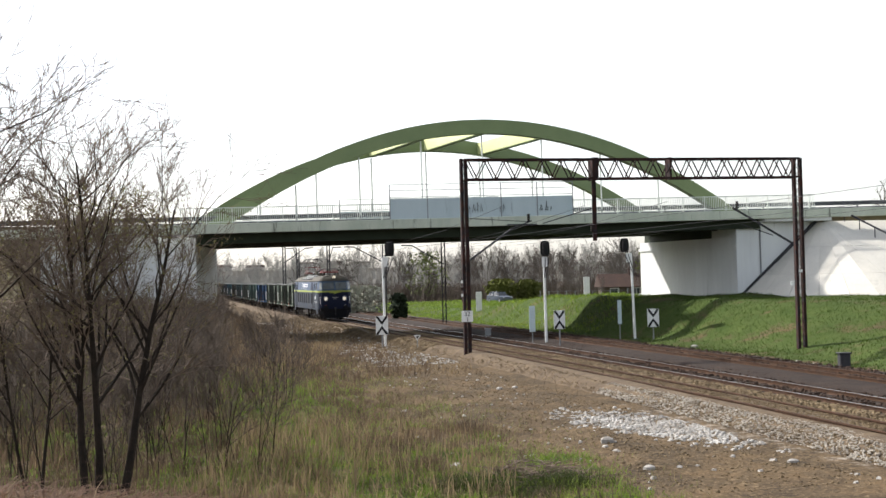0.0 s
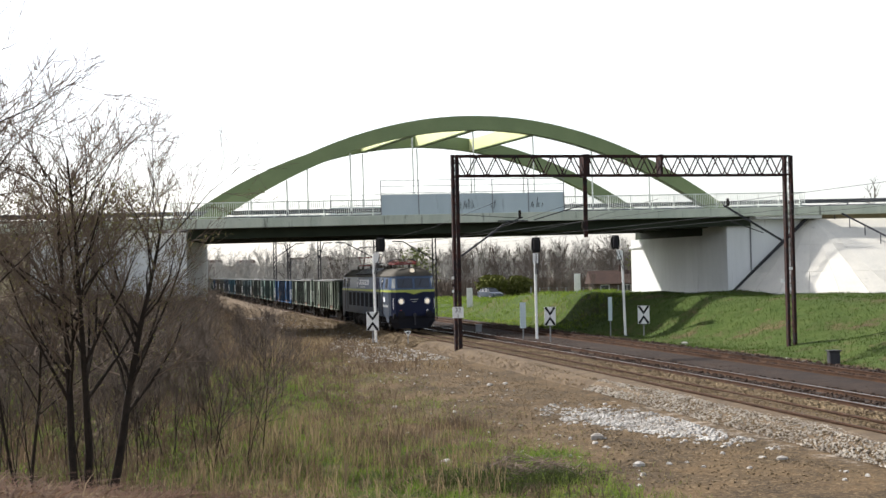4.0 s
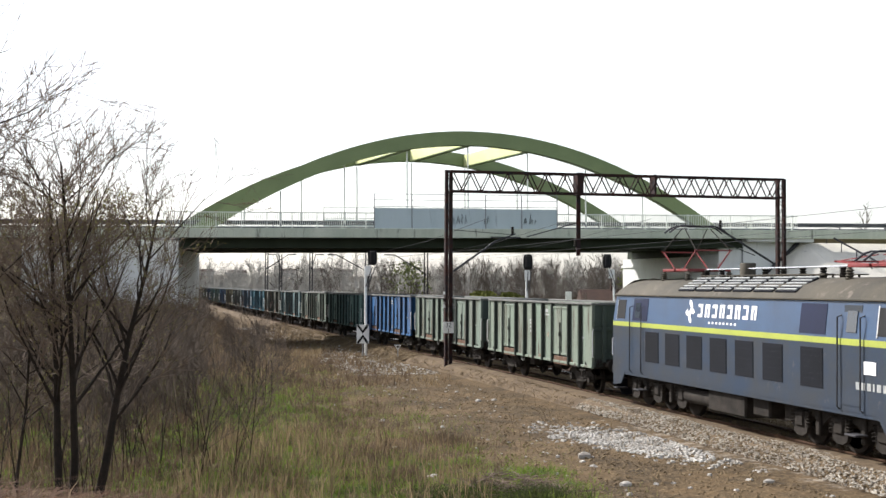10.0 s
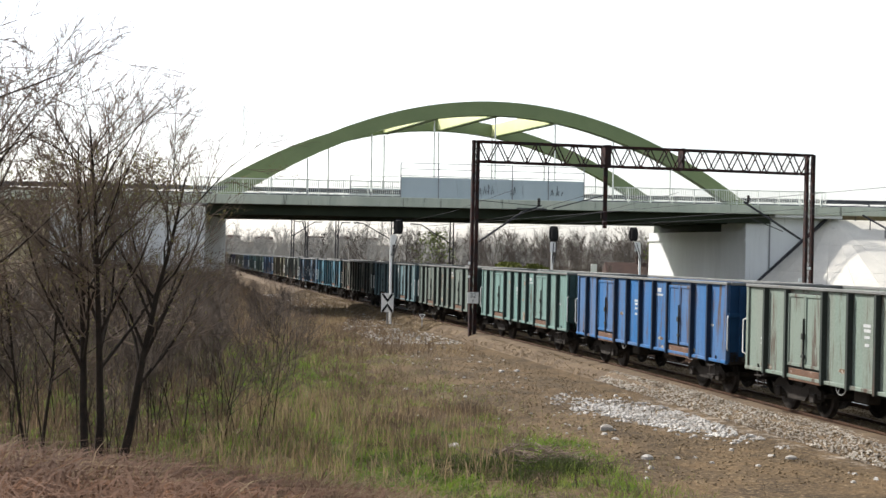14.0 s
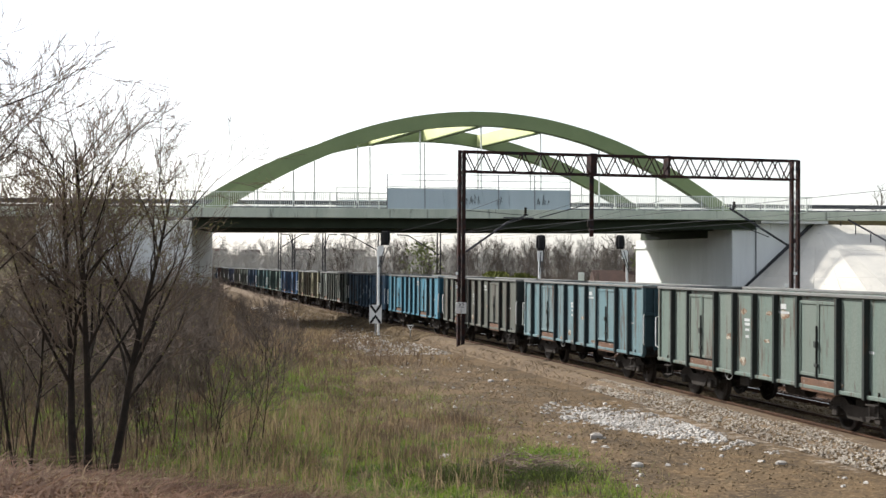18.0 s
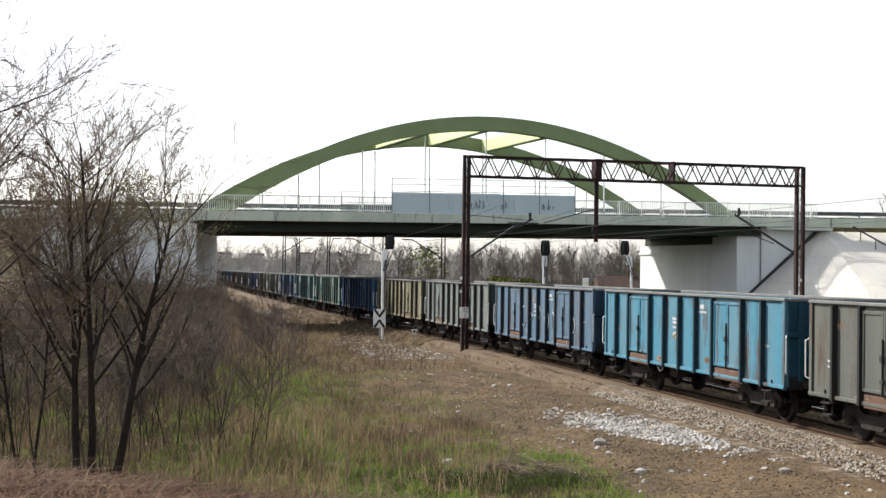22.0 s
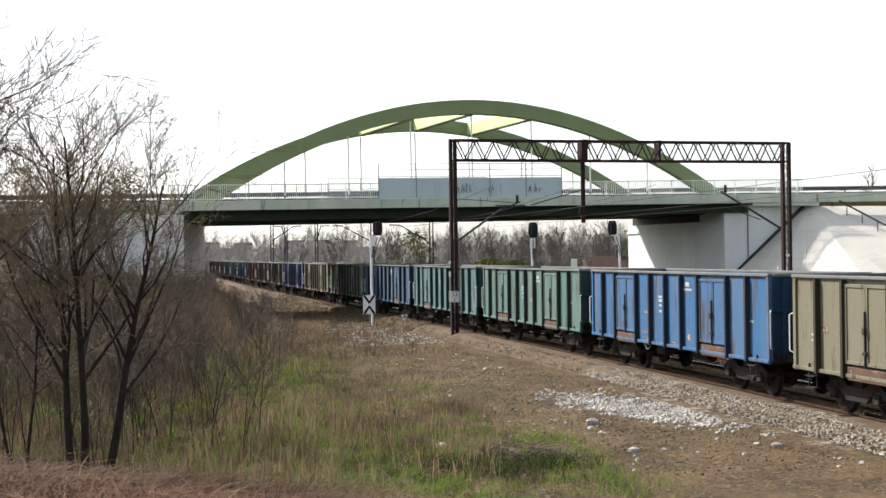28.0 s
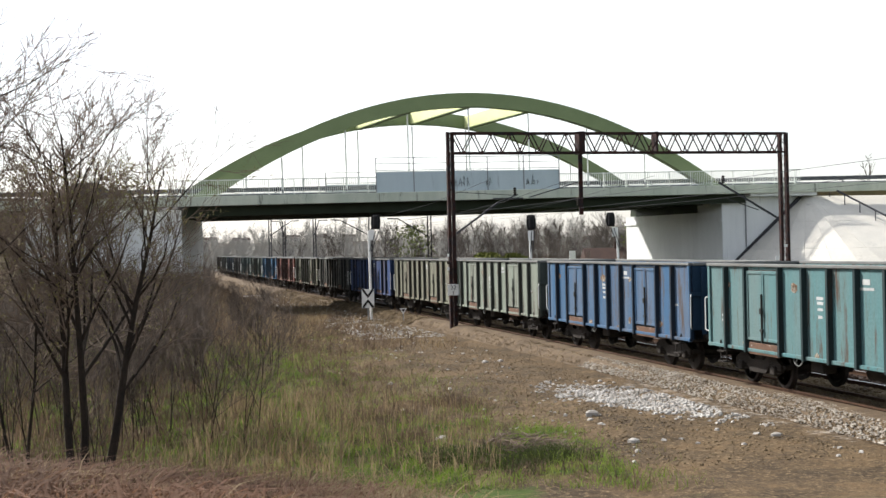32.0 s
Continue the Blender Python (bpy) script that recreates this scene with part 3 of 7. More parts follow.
def guard_rail(y, x0, x1, z):
    """A steel road barrier: a folded beam on posts."""
    out = Build()
    prof = [(0.0, 0.0), (-0.05, 0.05), (-0.05, 0.10), (0.0, 0.15), (-0.05, 0.20), (-0.05, 0.26), (0.0, 0.31), (0.02, 0.31), (0.02, 0.0)]
    out.prism([(y + u, z + 0.47 + v) for u, v in prof], x0, x1, "x")
    g = part("guard_rail", out, BARRIER, bridge, "folded steel road barrier")
    x = x0 + 0.5
    while x < x1:
        part("guard_post", Build().box(x - 0.05, x + 0.05, y + 0.02, y + 0.12, z, z + 0.75), BARRIER, g)
        x += 4.0


fence(CORNICE_Y + 0.1, LEFT_END - 1, -5.1, DECK_TOP + 0.1, 1.1, 0.14)
fence(CORNICE_Y + 0.1, 8.1, RIGHT_END + 4.2, DECK_TOP + 0.1, 1.1, 0.14)
fence(FAR_Y + 1.6, LEFT_END + SKEW, RIGHT_END + SKEW + 4, DECK_TOP + 0.1, 1.1, 0.28)
guard_rail(BRIDGE_Y + 1.2, LEFT_END - 30, RIGHT_END + 40, DECK_TOP)
guard_rail(FAR_Y - 1.2, LEFT_END - 30, RIGHT_END + 40, DECK_TOP)

# safety screens over the electrified tracks
for y, x0, x1 in ((CORNICE_Y + 0.02, -5.1, 8.07), (FAR_Y + 1.75, -6.0, 7.2)):
    n_ = 5
    w_ = (x1 - x0) / n_
    for k in range(n_):
        part("screen_panel", Build().box(x0 + k * w_ + 0.02, x0 + (k + 1) * w_ - 0.02, y - 0.02, y + 0.02, DECK_TOP - 0.02, DECK_TOP + 1.50, 0.008), SCREEN, bridge, "blue-grey safety screen panel")
    for k in range(n_ + 1):
        x = x0 + k * w_
        part("screen_post", Build().box(x - 0.03, x + 0.03, y - 0.05, y + 0.01, DECK_TOP, DECK_TOP + 2.50), STEEL, bridge)
    for zz in (1.62, 2.08, 2.48):
        part("screen_rail", Build().box(x0, x1, y - 0.015, y + 0.015, DECK_TOP + zz - 0.02, DECK_TOP + zz + 0.02), STEEL, bridge)

# dark scribbles on two screen panels
rk = random.Random(61)
marks = Build()
for x, n_ in ((0.1, 7), (5.6, 5), (2.7, 2)):
    for k in range(n_):
        x0, z0 = x + 0.2 * k, DECK_TOP + 0.45
        marks.tube([(x0, CORNICE_Y - 0.012, z0), (x0 + rk.uniform(-.1, .15), CORNICE_Y - 0.012, z0 + rk.uniform(.3, .7)), (x0 + rk.uniform(0, .25), CORNICE_Y - 0.012, z0 + rk.uniform(0, .4))], 0.022, 4)
part("scribble", marks, BARRIER, bridge, "dark grey scribbles on the screen")

# abutments
abutment = thing("bridge_abutment", "pale concrete abutment wall with a bearing shelf", "abutment", "abutments", "structure", SWING)
FACE = ((21.2, 89.6), (19.8, 104.5))


def along_face(out, back, z0, z1):
    """A wall course along the abutment's face: out metres proud of it, back metres deep."""
    (ax, ay), (bx, by) = FACE
    return Build().prism([(ax - out, ay - out), (bx - out, by + out), (bx + back, by + out), (ax + back, ay - out)], z0, z1, "z")


part("front_wall", along_face(0.0, 3.0, -1.5, 6.0), CONCRETE, abutment)
part("bearing_shelf", along_face(0.10, 2.8, 5.28, 5.46), CONCRETE, abutment)
part("footing", along_face(0.22, 2.8, -1.5, 1.66), CONCRETE, abutment)
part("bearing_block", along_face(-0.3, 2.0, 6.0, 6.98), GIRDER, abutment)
part("back_fill", Build().box(21.26, 28.0, 89.7, 104.0, -1.5, 6.9), CONCRETE, abutment)
part("wing_wall", Build().box(21.15, 28.2, 89.4, 104.2, -1.5, 7.06, 0.04), CONCRETE, abutment)
part("wing_coping", Build().box(22.93, 28.4, 88.3, 104.4, 7.06, 7.84, 0.03), CONCRETE, abutment)
part("downpipe", Build().tube([(23.05, 89.33, 7.0), (23.05, 89.33, 2.9)], 0.05, 8), STEEL, abutment)
west = thing("bridge_abutment", "tall pale concrete abutment beside the track", "abutment", "abutments", "structure", SWING)
part("front_wall", Build().box(-28.0, -18.1, 89.0, 92.0, -1.5, 6.62, 0.05), CONCRETE, west)
part("side_wall", Build().prism([(-19.7, 92.0), (-18.1, 92.0), (-15.8, 104.4), (-17.8, 104.4)], -1.5, 6.3, "z"), CONCRETE, west)
EARTH = material("scrubby_embankment", (0.17, 0.13, 0.08), (0.09, 0.085, 0.045), 0.5, 1.0, bump=0.8, grain=6, detail=9)
ROAD_END = 900
for x0, x1 in ((-ROAD_END, -28.0), (28.2, ROAD_END)):
    road = thing("road_embankment", "earth embankment carrying the road to the bridge", "embankment", "embankments", "structure", SWING)
    profile = [(89.3, DECK_TOP - 0.12), (104.0, DECK_TOP - 0.12), (116.0, -1.6), (76.5 if x0 < 0 else 89.3, -1.6)]
    part("fill", Build().prism(profile, x0, x1, "x"), EARTH, road)
    part("carriageway", Build().box(x0, x1, 89.6, 103.7, DECK_TOP - 0.12, DECK_TOP - 0.02), ASPHALT, road)

# concrete revetment of the eastern embankment: a quarter cone of slabs, then a straight slope
cone = thing("slope_revetment", "cream concrete slab revetment sloping down from the road", "revetment", kind="structure", m=SWING)
apex, FALL = Vector((28.1, 89.35, 7.30)), 0.85


def slab(corners):
    vs = corners + [(x, y, z - 0.25) for x, y, z in corners]
    part("slab", Build().add(vs, [(0, 1, 2, 3), (7, 6, 5, 4), (0, 4, 5, 1), (1, 5, 6, 2), (2, 6, 7, 3), (3, 7, 4, 0)]), SLAB, cone)


for ring in range(3):
    r0, r1 = 0.3 + ring * 2.3 + 0.008, 0.3 + (ring + 1) * 2.3 - 0.008
    for k in range(6):
        a0, a1 = radians(180 + k * 15 + 0.1), radians(180 + (k + 1) * 15 - 0.1)
        slab([(apex.x + r * math.cos(a), apex.y + r * 1.6 * math.sin(a), apex.z - r * FALL) for r, a in ((r0, a0), (r1, a0), (r1, a1), (r0, a1))])
    for k in range(12):
        x0, x1 = apex.x + k * 3.5 + 0.01, apex.x + (k + 1) * 3.5 - 0.01
        slab([(x, apex.y - r * 1.6, apex.z - r * FALL) for x, r in ((x0, r0), (x0, r1), (x1, r1), (x1, r0))])
part("edge_gutter", Build().bar((apex.x - 0.2, apex.y - 0.06, apex.z), (apex.x - 6.9, apex.y - 0.06, apex.z - 5.85), 0.16, 0.22), DARK_STEEL, cone, "dark sloping gutter edge")
rail_line = Build()
stair = [(29.7 + k * 0.5, apex.y - (0.4 + k * 0.75) * 1.6, apex.z - (0.4 + k * 0.75) * FALL) for k in range(9)]
for x, y, z in stair:
    rail_line.tube([(x, y, z - 0.05), (x, y, z + 0.75)], 0.04, 5)
rail_line.tube([(29.0, stair[0][1], stair[0][2] + 0.75)] + [(x, y, z + 0.75) for x, y, z in stair], 0.075, 6)
part("stair_handrail", rail_line, DARK_STEEL, cone, "dark handrail of the slope stairs")


# ---------------------------------------------------------------- catenary portal
P_LEFT, P_RIGHT = Vector((1.12, 62.0)), Vector((18.52, 66.0))
portal = thing("catenary_portal", "dark rusty lattice catenary portal spanning the tracks", "portal", kind="structure")
across = (P_RIGHT - P_LEFT).normalized()
along = Vector((-across.y, across.x))


def lattice_post(foot, top, base, width, title):
    """Two channels joined by lacing."""
    p = Build()
    for k in (-1, 1):
        c = foot + across * (k * width / 2)
        p.box(-0.075, 0.075, -0.12, 0.12, base, top, 0.01, Matrix.Translation((c.x, c.y, 0)) @ Matrix.Rotation(math.atan2(across.y, across.x), 4, "Z"))
    ob = part("post", p, RUSTY, portal, title)
    lace = Build()
    z, k = base + 0.3, 1
    while z < top - 0.5:
        for face in (-0.1, 0.1):
            a = foot + across * (k * width / 2) + along * face
            b = foot - across * (k * width / 2) + along * face
            lace.bar((a.x, a.y, z), (b.x, b.y, z + 0.42), 0.05, 0.012)
        z += 0.42
        k = -k
    part("lacing", lace, RUSTY, ob)
    return ob


lattice_post(P_LEFT, 9.38, land_at(*P_LEFT) - 0.3, 0.22, "rusty lattice post")
lattice_post(P_RIGHT, 9.35, land_at(*P_RIGHT) - 0.3, 0.36, "rusty lattice post")
T_TOP, T_LOW = 9.31, 8.34
for side in (-0.28, 0.28):
    for z in (T_TOP, T_LOW):
        a, b = P_LEFT + along * side, P_RIGHT + along * side
        part("chord", Build().bar((a.x, a.y, z), (b.x, b.y, z), 0.09, 0.10), RUSTY, portal)
    n_ = 36
    for k in range(n_):
        a, b = P_LEFT.lerp(P_RIGHT, (k + 0.3) / (n_ + 0.6)) + along * side, P_LEFT.lerp(P_RIGHT, (k + 1.3) / (n_ + 0.6)) + along * side
        z0, z1 = (T_LOW, T_TOP) if k % 2 else (T_TOP, T_LOW)
        part("diagonal", Build().bar((a.x, a.y, z0), (b.x, b.y, z1), 0.055, 0.05), RUSTY, portal)
for k in range(0, 19):
    c = P_LEFT.lerp(P_RIGHT, k / 18)
    for z in (T_TOP, T_LOW):
        a, b = c - along * 0.28, c + along * 0.28
        part("batten", Build().bar((a.x, a.y, z), (b.x, b.y, z), 0.05, 0.05), RUSTY, portal)
for f_ in (0.375, 0.60):
    c = P_LEFT.lerp(P_RIGHT, f_)
    a = c - along * 0.3
    part("splice_plate", Build().box(-0.16 if f_ < 0.4 else -0.05, 0.16 if f_ < 0.4 else 0.05, -0.34, 0.34, T_LOW - 0.08, T_TOP + 0.08, 0.01, Matrix.Translation((c.x, c.y, 0)) @ Matrix.Rotation(math.atan2(across.y, across.x), 4, "Z")), RUSTY, portal)
drop = P_LEFT.lerp(P_RIGHT, 0.375)
part("drop_post", Build().bar((drop.x, drop.y, 5.25), (drop.x, drop.y, T_TOP), 0.20, 0.20), RUSTY, portal, "hanging drop post")


# ---------------------------------------------------------------- the freight train
WAGON_PAINT = material("weathered_wagon_paint", (0.4, 0.4, 0.4), (0.16, 0.14, 0.12), 0.9, 0.75, bump=0.1, grain=30, streak=True, painted=True,
                       dirt=(0.060, 0.042, 0.032), dirt_amount=0.37)
# shade of the ribs' forward sides is painted in: wagon colour near black
WAGON_RIB = material("shaded_grimy_rib_paint", (0.4, 0.4, 0.4), (0.012, 0.012, 0.012), 1.2, 0.85, bump=0.1, grain=30, streak=True, painted=True, shade=0.9,
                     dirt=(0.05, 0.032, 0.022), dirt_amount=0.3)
RIB_PAINT = material("grimy_rib_paint", (0.035, 0.04, 0.036), (0.022, 0.022, 0.02), 1.2, 0.85, bump=0.15, streak=True, dirt=(0.10, 0.06, 0.04), dirt_amount=0.15)
# wagon colour darkened: the end walls' shade is painted in here
END_PAINT = material("shaded_end_wall_paint", (0.4, 0.4, 0.4), (0.008, 0.010, 0.014), 1.0, 0.85, bump=0.15, painted=True, shade=0.72)
COPING = material("pale_worn_coping", (0.1392, 0.1422, 0.1361), (0.1029, 0.1059, 0.09983), 1.5, 0.7, streak=False, dirt=(0.16, 0.12, 0.09), dirt_amount=0.2)
RUST_SILL = material("rust_brown_sill", (0.105, 0.06037, 0.03938), (0.0525, 0.03412, 0.02625), 1.3, 0.9, bump=0.3, dirt=(0.33, 0.33, 0.30), dirt_amount=0.2)
GRIME = material("brake_dust_grime", (0.030, 0.025, 0.021), (0.013, 0.011, 0.0095), 2.5, 0.9, bump=0.3)
WHEEL_STEEL = material("wheel_steel", (0.034, 0.028, 0.024), (0.016, 0.0135, 0.012), 4, 0.7, 0.2, bump=0.1)
COAL = material("coal_dust", (0.03, 0.03, 0.03), (0.02, 0.02, 0.02), 3, 0.95, bump=0.6)
STENCIL = material("faded_stencil_paint", (0.38, 0.39, 0.38), (0.25, 0.26, 0.26), 6, 0.8, bump=0.0)
BODY_L, WALL_X, TOP_Z, SILL_Z = 12.8, 1.38, 3.13, 0.99
PANELS = (1.15, 1.15, -1.8, 1.15, 1.15, 1.15, 1.15, -1.8, 1.15, 1.15)


def wheelset(material_, r=0.46):
    b = Build()
    for s in (-1, 1):
        x = s * 0.72
        b.turned([(x - 0.07, r * 0.93), (x - 0.05, r), (x + 0.035, r), (x + 0.045, r + 0.028), (x + 0.07, r + 0.028), (x + 0.07, r * 0.82),
                  (x + 0.02, r * 0.7), (x + 0.03, 0.18), (x - 0.07, 0.16), (x - 0.03, r * 0.72), (x - 0.07, r * 0.83)] if s < 0 else
                 [(x + 0.07, r * 0.93), (x + 0.05, r), (x - 0.035, r), (x - 0.045, r + 0.028), (x - 0.07, r + 0.028), (x - 0.07, r * 0.82),
                  (x - 0.02, r * 0.7), (x - 0.03, 0.18), (x + 0.07, 0.16), (x + 0.03, r * 0.72), (x + 0.07, r * 0.83)], 24)
    b.turned([(-0.98, 0.08), (0.98, 0.08)], 10)
    for s in (-1, 1):
        for k in range(4):
            a = k * math.pi / 2
            b.box(s * 0.80 - 0.02, s * 0.80 + 0.02, 0.20 * math.cos(a) - 0.03, 0.20 * math.cos(a) + 0.03, 0.20 * math.sin(a) - 0.03, 0.20 * math.sin(a) + 0.03)
    return b


def bogie_frame():
    b = Build()
    for s in (-1, 1):
        x = s * 1.0
        top = [(-1.25, 0.46), (-1.25, 0.62), (-0.95, 0.80), (-0.55, 0.80), (-0.35, 0.66), (0.35, 0.66), (0.55, 0.80), (0.95, 0.80), (1.25, 0.62), (1.25, 0.46),
               (1.08, 0.46), (0.9, 0.58), (0.62, 0.52), (0.42, 0.34), (-0.42, 0.34), (-0.62, 0.52), (-0.9, 0.58), (-1.08, 0.46)]
        b.prism(top, x - 0.05, x + 0.05, "x")
        for y in (-0.9, 0.9):
            b.box(x - 0.10, x + 0.12, y - 0.13, y + 0.13, 0.34, 0.58, 0.03)
            for dy in (-0.22, 0.22):
                coil = [(x + 0.07 * math.cos(k * 1.05), y + dy + 0.07 * math.sin(k * 1.05), 0.40 + 0.011 * k) for k in range(26)]
                b.tube(coil, 0.016, 4)
    b.box(-1.0, 1.0, -0.22, 0.22, 0.52, 0.84, 0.04)
    for y in (-1.3, 1.3):
        b.box(-1.0, 1.0, y - 0.05, y + 0.05, 0.5, 0.62, 0.02)
    for s in (-1, 1):
        for y in (-0.42, 0.42):
            b.box(s * 0.72 - 0.05, s * 0.72 + 0.05, y - 0.05, y + 0.05, 0.30, 0.72, 0.02)
    return b


def buffer_mesh(sign):
    """A buffer pointing along y."""
    m = Matrix.Rotation(radians(90 * sign), 4, "Z")
    return Build().turned([(0.0, 0.15), (0.03, 0.15), (0.03, 0.10), (0.32, 0.10), (0.32, 0.07), (0.57, 0.07), (0.58, 0.20), (0.60, 0.22), (0.62, 0.20)], 16, m)


def open_wagon():
    w = thing("open_wagon", "open-top freight wagon", "freight wagon", "wagons of the train")
    L, X = BODY_L / 2, WALL_X
    for s in (-1, 1):
        part("side_wall", Build().box(s * (X - 0.03) - 0.03, s * (X - 0.03) + 0.03, -L, L, SILL_Z - 0.02, TOP_Z - 0.02), WAGON_PAINT, w)
    part("floor", Build().box(-X + 0.06, X - 0.06, -L, L, 1.14, 1.24), COAL, w)
    part("load", Build().sheet([[(x, y, 1.5 + 0.35 * math.sin(y * 0.9 + x) * 0.4 + 0.2 * math.cos(x * 1.1)) for x in np.linspace(-X + 0.07, X - 0.07, 8)] for y in np.linspace(-L + 0.1, L - 0.1, 30)]), COAL, w)
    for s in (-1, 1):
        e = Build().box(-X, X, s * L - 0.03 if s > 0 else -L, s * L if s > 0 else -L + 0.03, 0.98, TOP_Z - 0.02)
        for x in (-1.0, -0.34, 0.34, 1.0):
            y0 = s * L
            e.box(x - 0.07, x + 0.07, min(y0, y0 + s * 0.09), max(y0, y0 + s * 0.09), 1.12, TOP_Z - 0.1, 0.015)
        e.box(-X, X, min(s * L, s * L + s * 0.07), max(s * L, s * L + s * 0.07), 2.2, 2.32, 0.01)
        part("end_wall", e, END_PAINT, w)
    rim = Build()
    for s in (-1, 1):
        rim.box(s * X - 0.07, s * X + 0.07, -L - 0.02, L + 0.02, TOP_Z - 0.05, TOP_Z + 0.03, 0.015)
        rim.box(-X + 0.07, X - 0.07, s * L - 0.06, s * L + 0.06, TOP_Z - 0.05, TOP_Z + 0.03, 0.015)
    part("coping", rim, COPING, w)
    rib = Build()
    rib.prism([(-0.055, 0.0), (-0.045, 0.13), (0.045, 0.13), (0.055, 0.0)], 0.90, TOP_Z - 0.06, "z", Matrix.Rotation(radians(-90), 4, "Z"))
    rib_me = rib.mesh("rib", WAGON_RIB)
    corner = Build().box(-0.02, 0.05, -0.07, 0.07, 0.90, TOP_Z - 0.05, 0.012)
    corner_me = corner.mesh("corner_post", WAGON_PAINT)
    leaf = Build()
    leaf.box(0.0, 0.035, -0.42, 0.42, 1.22, 2.98, 0.012)
    for y in (-0.38, 0.38):
        leaf.box(0.035, 0.06, y - 0.04, y + 0.04, 1.22, 2.98, 0.008)
    for z in (1.26, 2.94):
        leaf.box(0.035, 0.06, -0.34, 0.34, z - 0.04, z + 0.04, 0.008)
    leaf_me = leaf.mesh("door_leaf", WAGON_PAINT)
    gap = Build().box(0.0, 0.012, -0.86, 0.86, 1.17, 3.01)
    gap_me = gap.mesh("door_recess", RIB_PAINT)
    latch = Build().box(0.05, 0.10, -0.02, 0.02, 1.18, 2.4, 0.006).box(0.05, 0.13, -0.05, 0.05, 1.9, 2.05, 0.01).box(0.05, 0.11, -0.07, 0.07, 1.45, 1.53, 0.01)
    latch_me = latch.mesh("latch_bar", RIB_PAINT)
    flap_me = Build().box(-0.01, 0.06, -0.78, 0.78, 0.86, 1.16, 0.015).mesh("door_sill", RUST_SILL)
    for s in (-1, 1):
        base = Matrix.Translation((s * X, 0, 0)) @ Matrix.Rotation(0 if s > 0 else math.pi, 4, "Z")
        y = L
        part("corner_post", corner_me, None, w, m=base @ Matrix.Translation((0, L - 0.07, 0)))
        part("corner_post", corner_me, None, w, m=base @ Matrix.Translation((0, -L + 0.07, 0)))
        for k, p in enumerate(PANELS):
            if p < 0:
                mid = y - 0.9
                d = part("side_door", gap_me, None, w, "double-leaf wagon door", m=base @ Matrix.Translation((0, mid, 0)))
                for dy in (-0.425, 0.425):
                    part("door_leaf", leaf_me, None, d, m=Matrix.Translation((0.012, dy, 0)))
                part("latch_bar", latch_me, None, d, m=Matrix.Translation((0.012, 0, 0)))
                part("door_sill", flap_me, None, d)
            y -= abs(p)
            if k < len(PANELS) - 1:
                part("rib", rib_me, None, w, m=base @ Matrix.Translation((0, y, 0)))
        part("sole_bar", Build().box(s * 1.22 - 0.1, s * 1.22 + 0.1, -L, L, 0.96, 1.20, 0.02), GRIME, w)
        part("lower_rim", Build().box(s * (X + 0.02) - 0.05, s * (X + 0.02) + 0.05, -L, L, SILL_Z - 0.07, SILL_Z + 0.02, 0.012), WAGON_PAINT, w)
    frame_me, wheel_me = bogie_frame().mesh("bogie_frame", GRIME), wheelset(WHEEL_STEEL).mesh("wheelset", WHEEL_STEEL, True)
    for y in (-4.3, 4.3):
        bo = part("bogie", frame_me, None, w, "grimy two-axle bogie", m=Matrix.Translation((0, y, 0)))
        for dy in (-0.9, 0.9):
            part("wheelset", wheel_me, None, bo, m=Matrix.Translation((0, dy, 0.46)))
    buf = {1: buffer_mesh(1).mesh("buffer", GRIME, True), -1: buffer_mesh(-1).mesh("buffer", GRIME, True)}
    for s in (-1, 1):
        for x in (-0.875, 0.875):
            part("buffer", buf[s], None, w, m=Matrix.Translation((x, s * L, 1.05)))
        part("headstock", Build().box(-1.3, 1.3, min(s * L, s * (L - 0.15)), max(s * L, s * (L - 0.15)), 0.9, 1.2, 0.02), GRIME, w)
        part("coupling", Build().box(-0.05, 0.05, min(s * L, s * (L + 0.62)), max(s * L, s * (L + 0.62)), 0.92, 1.02, 0.02), GRIME, w)
        for x in (-1.4, 1.4):
            y = s * (L + 0.04)
            part("handrail", Build().tube([(x, y, 1.3), (x + 0.05 * (1 if x > 0 else -1), y + s * 0.08, 1.34), (x + 0.05 * (1 if x > 0 else -1), y + s * 0.08, 2.2), (x, y, 2.24)], 0.018, 6), WHITE, w, "white grab rail")
            step = Build().bar((x, s * (L - 0.7), 0.55), (x, s * (L - 0.7), 1.1), 0.03).bar((x, s * (L - 1.05), 0.55), (x, s * (L - 1.05), 1.1), 0.03)
            step.box(x - 0.1, x + 0.1, min(s * (L - 0.68), s * (L - 1.07)), max(s * (L - 0.68), s * (L - 1.07)), 0.53, 0.56).box(x - 0.1, x + 0.1, min(s * (L - 0.68), s * (L - 1.07)), max(s * (L - 0.68), s * (L - 1.07)), 0.8, 0.83)
            part("shunter_step", step, GRIME, w)
    under = Build()
    under.box(-0.5, 0.5, -2.4, 2.4, 0.82, 1.12, 0.03).box(-0.08, 0.08, -L, L, 0.85, 1.1)
    under.turned([(-0.5, 0.18), (0.5, 0.18)], 14, Matrix.Translation((0.55, 0.8, 0.72)) @ Matrix.Rotation(radians(90), 4, "Z"))
    under.box(0.75, 1.1, -1.5, -0.9, 0.6, 0.98, 0.03)
    for y in (-2.6, 2.6):
        under.bar((-1.1, y, 0.95), (1.1, y, 0.95), 0.12, 0.2)
    part("brake_gear", under, GRIME, w)
